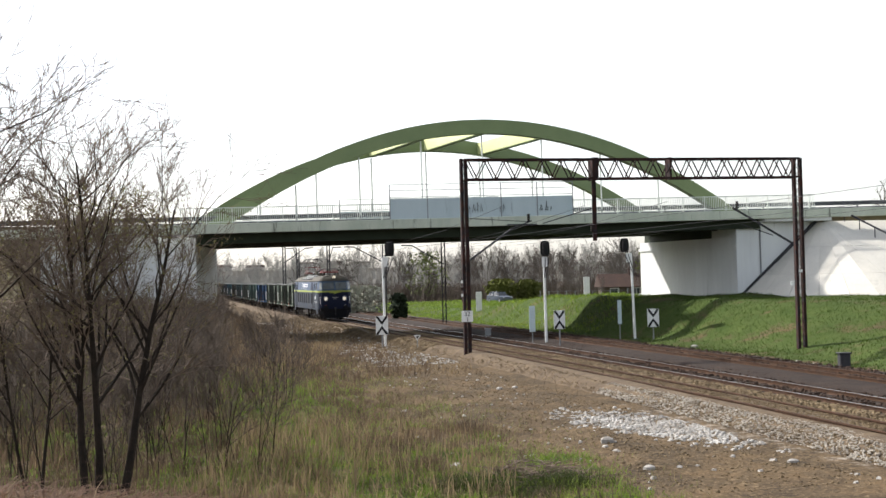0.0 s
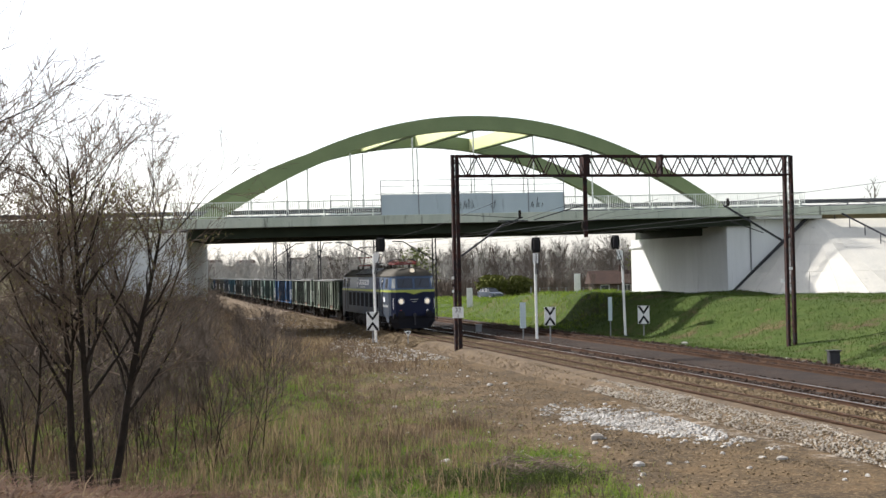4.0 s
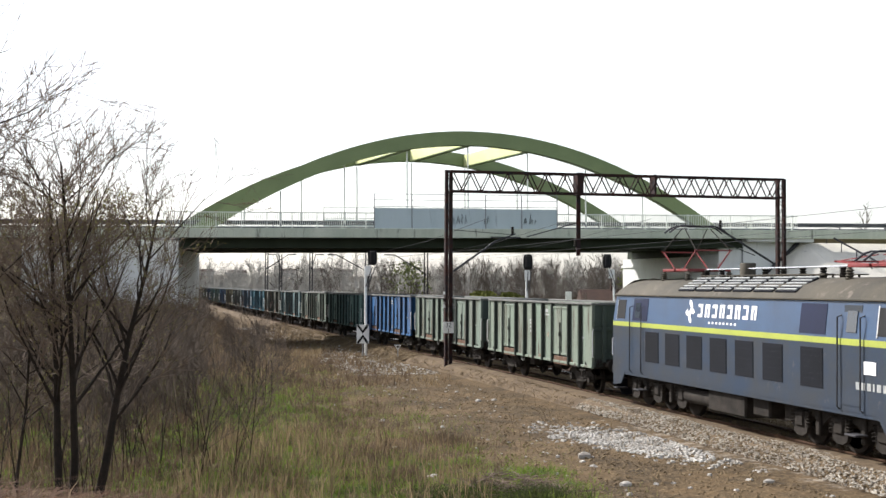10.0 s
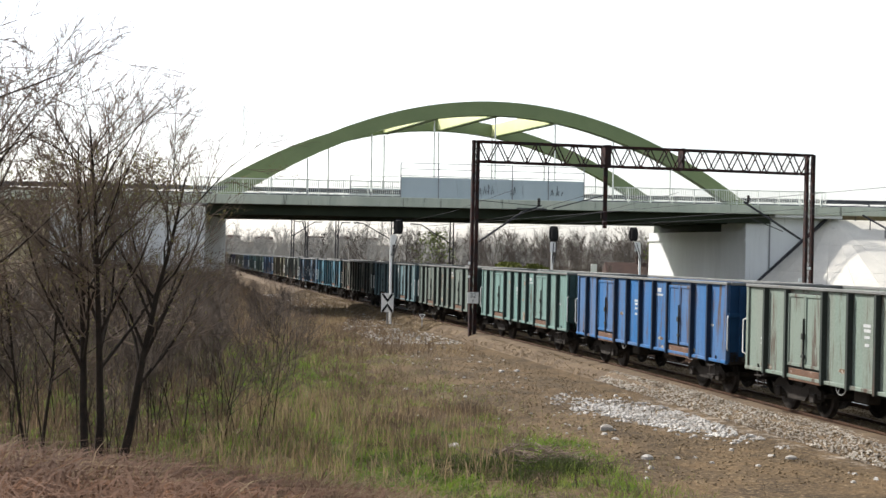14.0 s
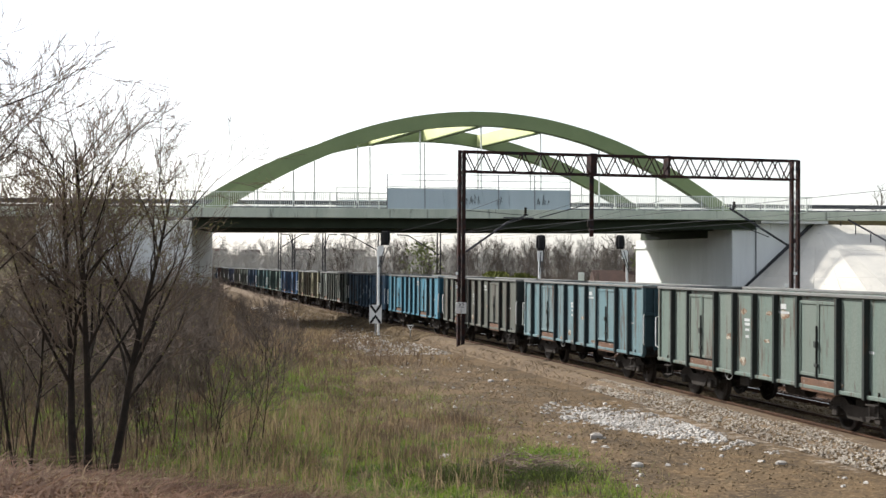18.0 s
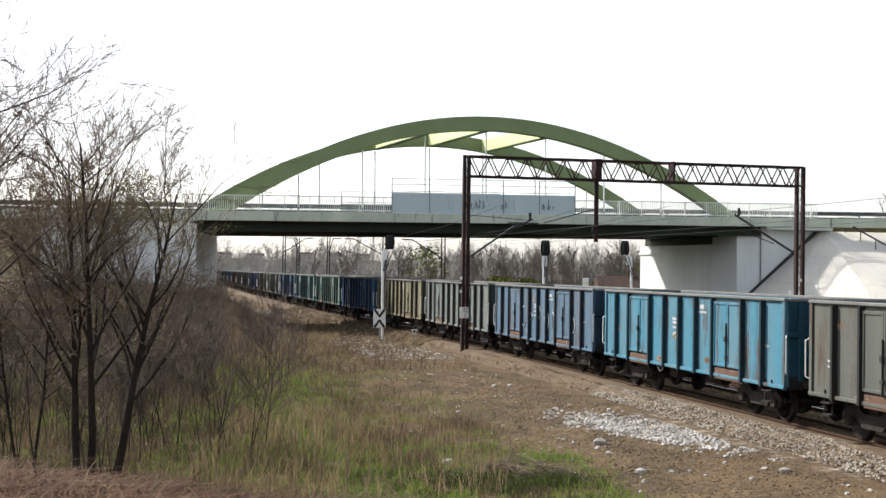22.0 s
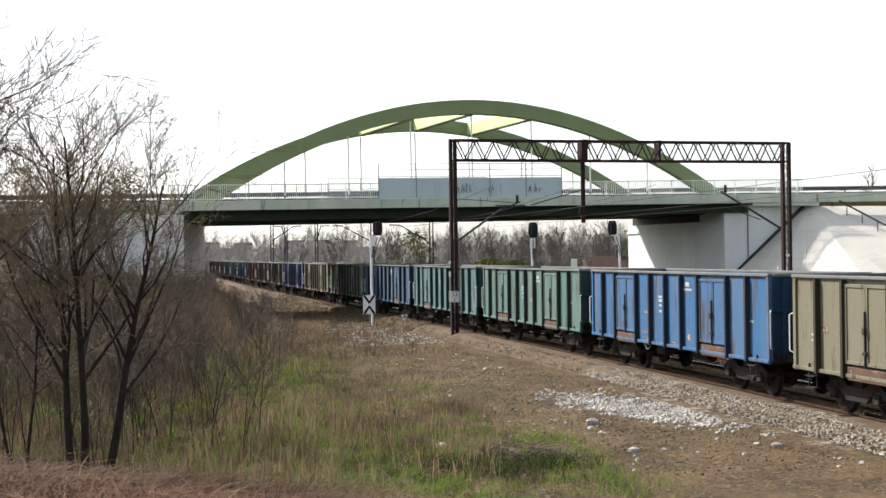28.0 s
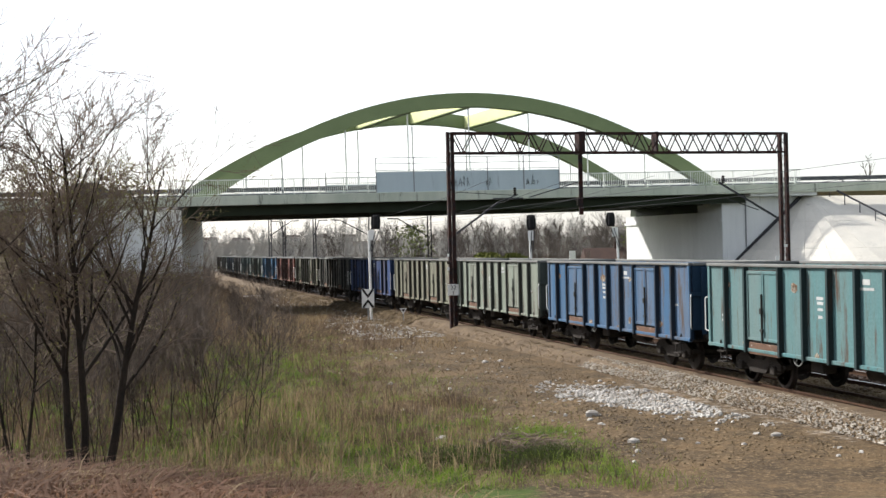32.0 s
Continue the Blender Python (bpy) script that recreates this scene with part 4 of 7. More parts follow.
    for s in (-1, 1):
        marks = Build()
        for y0, y1, z0, z1 in ((0.35, 0.65, 2.35, 2.42), (0.35, 0.62, 2.24, 2.31), (0.38, 0.6, 2.10, 2.16), (0.4, 0.58, 1.92, 1.99), (-1.75, -1.2, 2.62, 2.68), (-1.6, -1.3, 2.74, 2.86), (5.35, 5.6, 1.75, 1.8), (5.4, 5.6, 1.62, 1.67), (-5.5, -5.2, 1.9, 1.96)):
            marks.box(s * (X + 0.004) - 0.004, s * (X + 0.004) + 0.004, min(-s * y0, -s * y1), max(-s * y0, -s * y1), z0, z1)
        tagged(part("stencil_bars", marks, STENCIL, w, "faded white stencil bars"), kind="stuff")
    wheel = Build()
    wheel.tube([(1.36, -1.6 + 0.24 * math.cos(a), 0.98 + 0.24 * math.sin(a)) for a in np.linspace(0, 2 * math.pi, 21)], 0.018, 5)
    for a in (0, 2.094, 4.189):
        wheel.bar((1.36, -1.6, 0.98), (1.36, -1.6 + 0.24 * math.cos(a), 0.98 + 0.24 * math.sin(a)), 0.025)
    part("brake_handwheel", wheel, COPING, w, "pale spoked brake handwheel")
    return w


WAGONS = (
    ("pale green", (0.1336, 0.1734, 0.1384)), ("faded grey-green", (0.1147, 0.1497, 0.1247)), ("bright blue", (0.008, 0.078, 0.205)), ("weathered teal", (0.08494, 0.1592, 0.1444)),
    ("dull grey-green", (0.08019, 0.1099, 0.09504)), ("pale blue-green", (0.066, 0.125, 0.14)), ("dark olive grey", (0.055, 0.064, 0.054)), ("light blue", (0.02673, 0.1396, 0.202)),
    ("dusty blue, chalk-scribbled", (0.03861, 0.09207, 0.1455)), ("grey-green", (0.09801, 0.1176, 0.1075)), ("faded yellow-olive", (0.122, 0.115, 0.068)), ("strong blue", (0.022, 0.085, 0.185)),
    ("light green", (0.058, 0.122, 0.106)), ("bright teal", (0.050, 0.128, 0.135)), ("dark blue-grey", (0.01782, 0.06712, 0.1366)), ("whitish green", (0.1336, 0.1586, 0.1289)),
    ("beige-grey", (0.12, 0.1247, 0.09027)), ("navy blue", (0.010, 0.034, 0.108)), ("dark grey", (0.03742, 0.04217, 0.03742)), ("dark olive", (0.05524, 0.05999, 0.04039)),
    ("brown-red", (0.08019, 0.01544, 0.00891)), ("mid blue", (0.011, 0.085, 0.175)), ("grey-green", (0.07722, 0.1069, 0.09207)), ("dull teal", (0.0594, 0.1033, 0.1033)),
    ("grey", (0.07544, 0.08019, 0.07544)), ("dark grey-blue", (0.03564, 0.05999, 0.08494)), ("grey-green", (0.08257, 0.1022, 0.08732)), ("grey-brown", (0.07425, 0.06415, 0.0493)),
)


def recolour(ob, colour):
    for o in (ob, *ob.children_recursive):
        o.color = (*(min(1.12 * c, 1) for c in colour), 1)


wagons = []
first_wagon = open_wagon()
for k, (words, colour) in enumerate(WAGONS):
    w = first_wagon if k == 0 else copy_thing(first_wagon, Matrix.Identity(4))
    tagged(w, words + " open-top freight wagon with dark vertical ribs")
    recolour(w, colour)
    wagons.append(w)


CHALK = material("chalk_scribble", (0.46, 0.48, 0.48), (0.38, 0.40, 0.41), 3, 0.9, bump=0.0)
RUST_PATCH = material("rust_and_primer_patch", (0.15, 0.09, 0.055), (0.07, 0.045, 0.03), 2.5, 0.9, bump=0.2, dirt=(0.30, 0.28, 0.23), dirt_amount=0.5)
scrawl = Build()
rk = random.Random(31)
for k in range(9):
    yc, zc, r = 4.2 - k * 1.05, rk.uniform(1.75, 2.1), rk.uniform(0.25, 0.42)
    a0 = rk.uniform(0, 6)
    if k % 3 == 2:
        pts = [(yc - r, zc + r), (yc + r * 0.9, zc), (yc - r * 0.8, zc - r * 0.8), (yc - r, zc + r)]
    else:
        pts = [(yc + r * 0.8 * math.cos(a0 + q), zc + r * math.sin(a0 + q)) for q in np.linspace(0, rk.uniform(4, 6.2), 12)]
    scrawl.tube([(WALL_X + 0.015, y, z) for y, z in pts], 0.022, 4)
part("scribble", scrawl, CHALK, wagons[8], "white chalk-like scribbles")


def worn_patch(k, y, z, w, h, seed):
    """An uneven rubbed patch on a wagon's side."""
    r = random.Random(seed)
    pts = [(y + w * r.uniform(.6, 1) * math.cos(a), z + h * r.uniform(.6, 1) * math.sin(a)) for a in np.linspace(0, 6.283, 13)[:-1]]
    part("worn_patch", Build().prism(pts, WALL_X + 0.001, WALL_X + 0.006, "x"), RUST_PATCH, wagons[k], "rust and primer patch")


rk = random.Random(8)
for k in range(len(wagons)):
    for j in range(rk.randint(7, 11)):
        worn_patch(k, rk.choice((5.2, 4.0, 1.7, 0.6, -0.6, -1.7, -4.1, -5.3)) + rk.uniform(-.2, .2), rk.choice((1.0, 1.05, 1.12, 1.3, 1.9, 2.6)), rk.uniform(0.1, 0.32), rk.uniform(0.05, 0.16), k * 10 + j)


# ---------------------------------------------------------------- the locomotive
L_BLUE = material("dusty_blue_paint", (0.022, 0.058, 0.128), (0.020, 0.043, 0.090), 0.8, 0.45, bump=0.03, dirt=(0.10, 0.11, 0.12), dirt_amount=0.16)
L_NAVY = material("navy_front_paint", (0.0056, 0.01008, 0.03696), (0.00448, 0.00784, 0.028), 0.8, 0.55, bump=0.03)
L_GREY = material("dusty_grey_blue_paint", (0.024, 0.038, 0.064), (0.036, 0.040, 0.046), 0.7, 0.55, bump=0.05, dirt=(0.10, 0.095, 0.09), dirt_amount=0.15)
L_BAND = material("yellow_green_band", (0.3262, 0.3712, 0.05625), (0.2812, 0.315, 0.05625), 1, 0.5, bump=0.02)
L_ROOF = material("dusty_beige_roof", (0.075, 0.066, 0.050), (0.048, 0.044, 0.036), 0.7, 0.8, bump=0.1, dirt=(0.14, 0.12, 0.10), dirt_amount=0.25)
L_GRILLE = material("dark_grey_louvre", (0.007, 0.0085, 0.013), (0.005, 0.006, 0.009), 1, 0.95)
L_GLASS = material("dark_cab_glass", (0.022, 0.030, 0.046), (0.018, 0.024, 0.036), 1, 0.06, 0.0, bump=0.0)
L_BRIGHT_GLASS = material("sky_reflecting_glass", (0.30, 0.30, 0.28), (0.26, 0.26, 0.24), 1, 0.12, 0.7, bump=0.0)
L_APRON = material("black_apron_paint", (0.0072, 0.009, 0.0156), (0.0096, 0.0096, 0.012), 1, 0.7, bump=0.1)
L_RED = material("red_pantograph_paint", (0.1788, 0.01251, 0.01251), (0.1358, 0.01073, 0.01073), 2, 0.5, bump=0.02)
L_LAMP = material("lit_headlamp", (0.42, 0.37, 0.29), (0.42, 0.37, 0.29), 1, 0.3, bump=0.0, emit=0.8)
L_RING = material("chrome_ring", (0.55, 0.55, 0.55), (0.5, 0.5, 0.5), 1, 0.25, 0.9, bump=0.0)
L_WHITE = material("white_lettering_paint", (0.80, 0.80, 0.82), (0.72, 0.72, 0.75), 1, 0.5, bump=0.0)


def locomotive():
    w = thing("electric_locomotive", "dusty blue and grey six-axle electric locomotive with a yellow-green band", "locomotive")
    # plan of the body: bevelled noses at both ends
    def ring(z, hw, shrink=0.0):
        y1, y0, fx = 9.0 - shrink, 8.15 - shrink * 0.4, 1.12 - shrink * 0.25
        mid = 9.08 - shrink
        return [(hw, y0, z), (hw - 0.10, y0 + 0.38, z), (fx, y1, z), (0, mid, z), (-fx, y1, z), (-hw + 0.10, y0 + 0.38, z), (-hw, y0, z),
                (-hw, -y0, z), (-hw + 0.10, -y0 - 0.38, z), (-fx, -y1, z), (0, -mid, z), (fx, -y1, z), (hw - 0.10, -y0 - 0.38, z), (hw, -y0, z)]

    HW = 1.48
    part("lower_body", Build().loft([ring(1.0, HW), ring(1.85, HW), ring(2.26, HW)]), L_GREY, w, "grey-blue lower body side")
    part("upper_body", Build().loft([ring(2.40, HW - 0.003, 0.02), ring(3.30, HW - 0.10, 0.34)]), L_BLUE, w, "blue upper body")
    part("body_band", Build().loft([ring(2.26, HW + 0.004), ring(2.40, HW + 0.004, 0.01)]), L_BAND, w, "yellow-green waist band")
    roof_rings = []
    for k, (z, hw, sh) in enumerate(((3.30, HW - 0.07, 0.30), (3.42, HW - 0.16, 0.40), (3.62, HW - 0.42, 0.70), (3.76, HW - 0.80, 1.1), (3.80, HW - 1.25, 1.5))):
        roof_rings.append(ring(z, hw, sh))
    part("roof", Build().loft(roof_rings), L_ROOF, w, "dusty beige roof", True)
    for s in (-1, 1):
        rot = Matrix.Rotation(0 if s > 0 else math.pi, 4, "Z")
        # navy nose panel with the deep apron below
        nose = Build()
        face = [(1.14, 9.006), (0, 9.09), (-1.14, 9.006)]
        grid = [[rot @ Vector((x, y, z)) for x, y in face] for z in (0.98, 2.25)]
        nose.sheet([[p + rot @ Vector((0, 0.006, 0)) for p in row] for row in grid])
        part("nose_panel", nose, L_NAVY, w, "navy front panel")
        for side in (-1, 1):
            q = Build().sheet([[rot @ Vector((side * 1.125, 9.012, z)), rot @ Vector((side * (HW - 0.096), 8.536, z))] for z in (0.98, 2.25)])
            part("nose_corner", q, L_NAVY, w)
        chev = Build().prism([(-0.60, 2.262), (0.60, 2.262), (0.25, 2.20), (0.0, 2.13), (-0.25, 2.20)], 9.10, 9.104, "y", rot)
        part("nose_chevron", chev, L_BAND, w, "yellow-green chevron")
        apron = Build()
        apron.loft([[rot @ Vector(p) for p in ((1.40 - k, 8.3 - k, z), (1.05 - k, 8.95 - k * 0.6, z), (-1.05 + k, 8.95 - k * 0.6, z), (-1.40 + k, 8.3 - k, z))] for z, k in ((0.22, 0.22), (0.6, 0.05), (1.0, 0.0))])
        part("apron", apron, L_APRON, w, "dark front apron")
        part("buffer_beam", Build().box(-1.3, 1.3, 8.5, 8.98, 0.85, 1.10, 0.03, rot), L_APRON, w)
        for x in (-0.875, 0.875):
            part("buffer", Build().turned([(0.0, 0.17), (0.05, 0.17), (0.05, 0.11), (0.26, 0.11), (0.28, 0.20), (0.32, 0.22), (0.34, 0.19)], 18, rot @ Matrix.Translation((x, 9.07, 1.05)) @ Matrix.Rotation(radians(90), 4, "Z")), L_APRON, w, smooth=True)
        part("draw_hook", Build().box(-0.07, 0.07, 9.0, 9.35, 0.95, 1.12, 0.02, rot).box(-0.04, 0.04, 9.2, 9.26, 0.45, 0.95, 0.01, rot), DARK_STEEL, w)
        # lamps
        for x in (-0.82, 0.82):
            lamp = part("headlamp", Build().turned([(0, 0.20), (0.10, 0.20), (0.13, 0.17), (0.10, 0.135), (0.02, 0.12)], 20, rot @ Matrix.Translation((x, 9.0, 1.76)) @ Matrix.Rotation(radians(90), 4, "Z")), L_RING, w, "round chrome headlamp", True)
            part("lens", Build().turned([(0.04, 0.132), (0.085, 0.10), (0.10, 0.0)], 16, rot @ Matrix.Translation((x, 9.0, 1.76)) @ Matrix.Rotation(radians(90), 4, "Z")), L_LAMP if s > 0 else L_GLASS, lamp, smooth=True)
            part("marker_lamp", Build().turned([(0, 0.085), (0.06, 0.085), (0.075, 0.05), (0.075, 0.0)], 14, rot @ Matrix.Translation((x + (0.02 if x > 0 else -0.02), 9.0, 1.22)) @ Matrix.Rotation(radians(90), 4, "Z")), L_RED if x > 0 else L_RING, w)
        top = part("roof_headlamp", Build().turned([(-0.5, 0.10), (-0.25, 0.21), (0.05, 0.22), (0.10, 0.18), (0.02, 0.15)], 18, rot @ Matrix.Translation((0, 8.45, 3.62)) @ Matrix.Rotation(radians(90), 4, "Z")), L_ROOF, w, "round roof headlamp", True)
        part("lens", Build().turned([(0.02, 0.155), (0.07, 0.10), (0.08, 0.0)], 16, rot @ Matrix.Translation((0, 8.47, 3.62)) @ Matrix.Rotation(radians(90), 4, "Z")), L_LAMP if s > 0 else L_GLASS, top, smooth=True)
        # raked windscreens
        def screen_point(x, z):
            k = (z - 2.40) / 0.90
            return Vector((x, 9.0 - 0.02 - 0.32 * k + 0.07 * (1 - abs(x) / 1.1) + 0.012, z))
        for x0, x1 in ((-1.02, -0.07), (0.07, 1.02)):
            fr = Build().sheet([[rot @ screen_point(x, z) for x in (x0 - 0.05, (x0 + x1) / 2, x1 + 0.05)] for z in (2.47, 3.21)])
            f_ob = part("windscreen_frame", fr, L_BLUE, w)
            gl = Build().sheet([[rot @ (screen_point(x, z) + Vector((0, 0.012, 0))) for x in (x0, (x0 + x1) / 2, x1)] for z in (2.52, 3.16)])
            part("windscreen", gl, L_GLASS, f_ob)
            xm = (x0 + x1) / 2
            part("wiper", Build().bar(rot @ (screen_point(xm, 3.15) + Vector((0, 0.03, 0))), rot @ (screen_point(xm + 0.2, 2.65) + Vector((0, 0.03, 0))), 0.02), BLACK, f_ob)
        for side in (-1, 1):
            c = Build().sheet([[rot @ Vector((side * (1.15 - 0.05 * k), 8.93 - 0.32 * k, z)), rot @ Vector((side * (HW - 0.115 - 0.09 * k), 8.56 - 0.14 * k, z))] for z, k in ((2.52, 0.13), (3.16, 0.84))])
            part("corner_window", c, L_BRIGHT_GLASS, w)
            part("front_handrail", Build().tube([rot @ Vector((side * 1.27, 8.86, 1.35)), rot @ Vector((side * 1.30, 8.90, 1.42)), rot @ Vector((side * 1.30, 8.90, 1.85)), rot @ Vector((side * 1.27, 8.86, 1.92))], 0.018, 6), L_WHITE, w)
            part("steps", Build().box(side * 1.25 - 0.2, side * 1.25 + 0.2, 7.9, 8.2, 0.42, 0.46, 0.01, rot).box(side * 1.25 - 0.2, side * 1.25 + 0.2, 7.9, 8.2, 0.72, 0.76, 0.01, rot), DARK_STEEL, w)
        part("plate_bars", Build().box(-0.26, 0.26, 9.095, 9.10, 1.84, 1.88, 0, rot).box(-0.16, 0.16, 9.095, 9.10, 1.73, 1.76, 0, rot), STENCIL, w, "white front number bars")
    # sides
    for s in (-1, 1):
        def on_side(z):
            return HW if z < 2.4 else HW - 0.003 - 0.10 * (z - 2.4) / 0.9
        def side_quad(y0, y1, z0, z1, lift):
            vs = [(s * (on_side(z) + d), y, z) for d in (lift, lift - 0.03) for y, z in ((y0, z0), (y1, z0), (y1, z1), (y0, z1))]
            return Build().add(vs, [(0, 1, 2, 3), (7, 6, 5, 4), (0, 4, 5, 1), (1, 5, 6, 2), (2, 6, 7, 3), (3, 7, 4, 0)])
        for k in range(7):
            y = 4.1 - k * 1.5 + (0.35 if k == 0 else 0)
            lou = part("louvre", side_quad(y - 0.50, y + 0.50, 1.36, 2.16, 0.012), L_GRILLE, w, "black ventilation louvre")
            for j in range(6):
                z = 1.48 + j * 0.115
                part("louvre_blade", Build().box(min(s * (HW + 0.008), s * (HW + 0.018)), max(s * (HW + 0.008), s * (HW + 0.018)), y - 0.47, y + 0.47, z, z + 0.05), L_GRILLE, lou)
        for y in (4.45, -5.9):
            part("engine_window", side_quad(y - 0.58, y + 0.58, 2.46, 3.20, 0.012), L_NAVY, w, "dark upper window")
        for e in (-1, 1):
            cabw = part("cab_window", side_quad(e * 7.45 - 0.32, e * 7.45 + 0.32, 2.50, 3.14, 0.012), BLACK, w, "open dark cab window")
            part("window_frame", side_quad(e * 7.45 - 0.36, e * 7.45 - 0.32, 2.46, 3.18, 0.02), L_RING, cabw)
            door = part("cab_door", side_quad(e * 6.1 - 0.36, e * 6.1 + 0.36, 1.12, 3.18, 0.014), L_GREY, w, "grey cab door")
            part("door_window", side_quad(e * 6.1 - 0.2, e * 6.1 + 0.2, 2.55, 3.05, 0.02), L_GLASS, door)
            for dy in (-0.46, 0.46):
                yy = e * 6.1 + dy
                part("handrail", Build().tube([(s * (HW - 0.05), yy, 1.0), (s * (HW + 0.07), yy, 1.06), (s * (HW + 0.05), yy, 2.9), (s * (HW - 0.12), yy, 2.96)], 0.02, 6), DARK_STEEL, door)
            part("foot_step", Build().box(min(s * 1.2, s * 1.52), max(s * 1.2, s * 1.52), e * 6.1 - 0.22, e * 6.1 + 0.22, 0.50, 0.54, 0.01), DARK_STEEL, w)
        part("white_notice", side_quad(6.62, 7.08, 1.74, 1.98, 0.016), L_WHITE, w, "white notice plate")
        bars = Build()
        for k, (y0, y1) in enumerate(((7.95, 7.80), (7.72, 7.57), (7.49, 7.34), (7.26, 7.11), (7.02, 6.96), (6.88, 6.74), (6.66, 6.52), (6.44, 6.30))):
            vs = side_quad(min(y0, y1), max(y0, y1), 1.44, 1.58, 0.008)
            bars.add(vs.v, vs.f)
        part("number_bars", bars, STENCIL, w, "row of white number bars")
        # emblem and word shape of the operator as plain shapes
        logo = Build()
        for r0, r1, a0, a1, cy, cz in ((0.10, 0.25, 90, 330, -2.36 * s, 2.96), (0.08, 0.22, -90, 150, -2.13 * s, 2.72)):
            n_ = 12
            for k in range(n_):
                t0, t1 = radians(a0 + (a1 - a0) * k / n_), radians(a0 + (a1 - a0) * (k + 1) / n_)
                pts = [(cy - s * r * math.cos(t), cz + r * math.sin(t) * 1.0) for r, t in ((r0, t0), (r1, t0), (r1, t1), (r0, t1))]
                logo.add([(s * (on_side(z) + 0.010), y, z) for y, z in pts], [(0, 1, 2, 3)])
        part("emblem", logo, L_WHITE, w, "white round emblem")
        word = Build()
        for k in range(8):
            y1 = 1.42 * s + (0.14 if s > 0 else 0.0) - 1.45 * s + (0.45 * (k - 3.5))
            for q in ((y1 - 0.10, y1, 2.70, 3.08), (y1 - 0.28, y1 - 0.10, 2.98 if k % 3 else 3.0, 3.08)) + (((y1 - 0.28, y1 - 0.18, 2.70, 2.98),) if k % 2 else ((y1 - 0.28, y1 - 0.10, 2.70, 2.79),)):
                vs = side_quad(q[0], q[1], q[2], q[3], 0.010)
                word.add(vs.v, vs.f)
        part("word_shape", word, L_WHITE, w, "bold white block shapes of an operator mark")
        small = Build()
        for k in range(8):
            vs = side_quad(0.6 - k * 0.22 - 0.09, 0.6 - k * 0.22, 2.52, 2.58, 0.010)
            small.add(vs.v, vs.f)
        part("small_word_shape", small, L_WHITE, w)
        part("gutter", Build().box(min(s * 1.36, s * 1.44), max(s * 1.36, s * 1.44), -8.1, 8.1, 3.27, 3.33, 0.015), L_ROOF, w)
        part("skirt_valance", Build().box(min(s * 1.40, s * 1.47), max(s * 1.40, s * 1.47), -8.1, 8.1, 0.92, 1.02, 0.01), L_GREY, w)
    # equipment under the floor
    part("under_box", Build().box(-1.35, 1.35, -1.3, 0.9, 0.35, 1.0, 0.05), GRIME, w, "grimy battery box")
    part("under_box", Build().box(-1.25, 1.25, 1.1, 2.0, 0.45, 1.0, 0.05), GRIME, w)
    part("air_tank", Build().turned([(-0.9, 0.1), (-0.85, 0.2), (0.85, 0.2), (0.9, 0.1)], 14, Matrix.Translation((1.1, -2.2, 0.6)) @ Matrix.Rotation(radians(90), 4, "Z")), GRIME, w, smooth=True)
    wheel_me = wheelset(WHEEL_STEEL, 0.625).mesh("wheelset", WHEEL_STEEL, True)
    for e in (-1, 1):
        b = Build()
        for s in (-1, 1):
            x = s * 1.08
            b.prism([(-2.6, 0.50), (-2.6, 0.85), (-2.2, 0.98), (2.2, 0.98), (2.6, 0.85), (2.6, 0.50), (2.35, 0.50), (2.2, 0.74), (1.2, 0.70), (0.9, 0.50), (0.6, 0.72), (-0.6, 0.72), (-0.9, 0.50), (-1.2, 0.70), (-2.2, 0.74), (-2.35, 0.50)], x - 0.05, x + 0.05, "x")
            for y in (-1.75, 0, 1.75):
                b.box(x - 0.1 + 0.06 * s, x + 0.1 + 0.06 * s, y - 0.2, y + 0.2, 0.42, 0.82, 0.05)
                for dy in (-0.36, 0.36):
                    b.tube([(x + 0.08 * s + 0.08 * math.cos(k * 1.05), y + dy + 0.08 * math.sin(k * 1.05), 0.46 + 0.013 * k) for k in range(26)], 0.02, 4)
            for y in (-1.75, 0, 1.75):
                b.prism([(y - 0.42, 0.80), (y + 0.42, 0.80), (y + 0.30, 0.30), (y + 0.12, 0.22), (y - 0.12, 0.22), (y - 0.30, 0.30)], x + 0.06 * s - 0.05, x + 0.06 * s + 0.05, "x")
                b.box(x - 0.02 + 0.12 * s, x + 0.02 + 0.12 * s, y - 0.14, y + 0.14, 0.48, 0.78, 0.02)
            b.box(x - 0.12, x + 0.12, -0.95 - 0.1, -0.95 + 0.1, 0.3, 0.95, 0.03).box(x - 0.12, x + 0.12, 0.85, 1.05, 0.3, 0.95, 0.03)
        b.box(-1.0, 1.0, -2.5, 2.5, 0.6, 0.9, 0.04)
        bo = part("bogie", b, GRIME, w, "grimy three-axle bogie", m=Matrix.Translation((0, e * 5.15, 0)))
        for dy in (-1.75, 0, 1.75):
            part("wheelset", wheel_me, None, bo, m=Matrix.Translation((0, dy, 0.625)))
    # roof gear: grille hatches, resistors, insulators, pantographs
    for k in range(6):
        y = 2.9 - k * 1.15
        for s in (-1, 1):
            hatch = Build()
            m = Matrix.Translation((s * 0.98, y, 3.60)) @ Matrix.Rotation(radians(s * 28), 4, "Y")
            hatch.box(-0.36, 0.36, -0.5, 0.5, 0.0, 0.05, 0.01, m)
            h_ob = part("roof_hatch", hatch, L_GRILLE, w, "dark grille hatch")
            slats = Build()
            for j in range(5):
                slats.box(-0.34 + j * 0.15, -0.30 + j * 0.15, -0.48, 0.48, 0.05, 0.075, 0, m)
            part("hatch_slats", slats, STENCIL, h_ob)
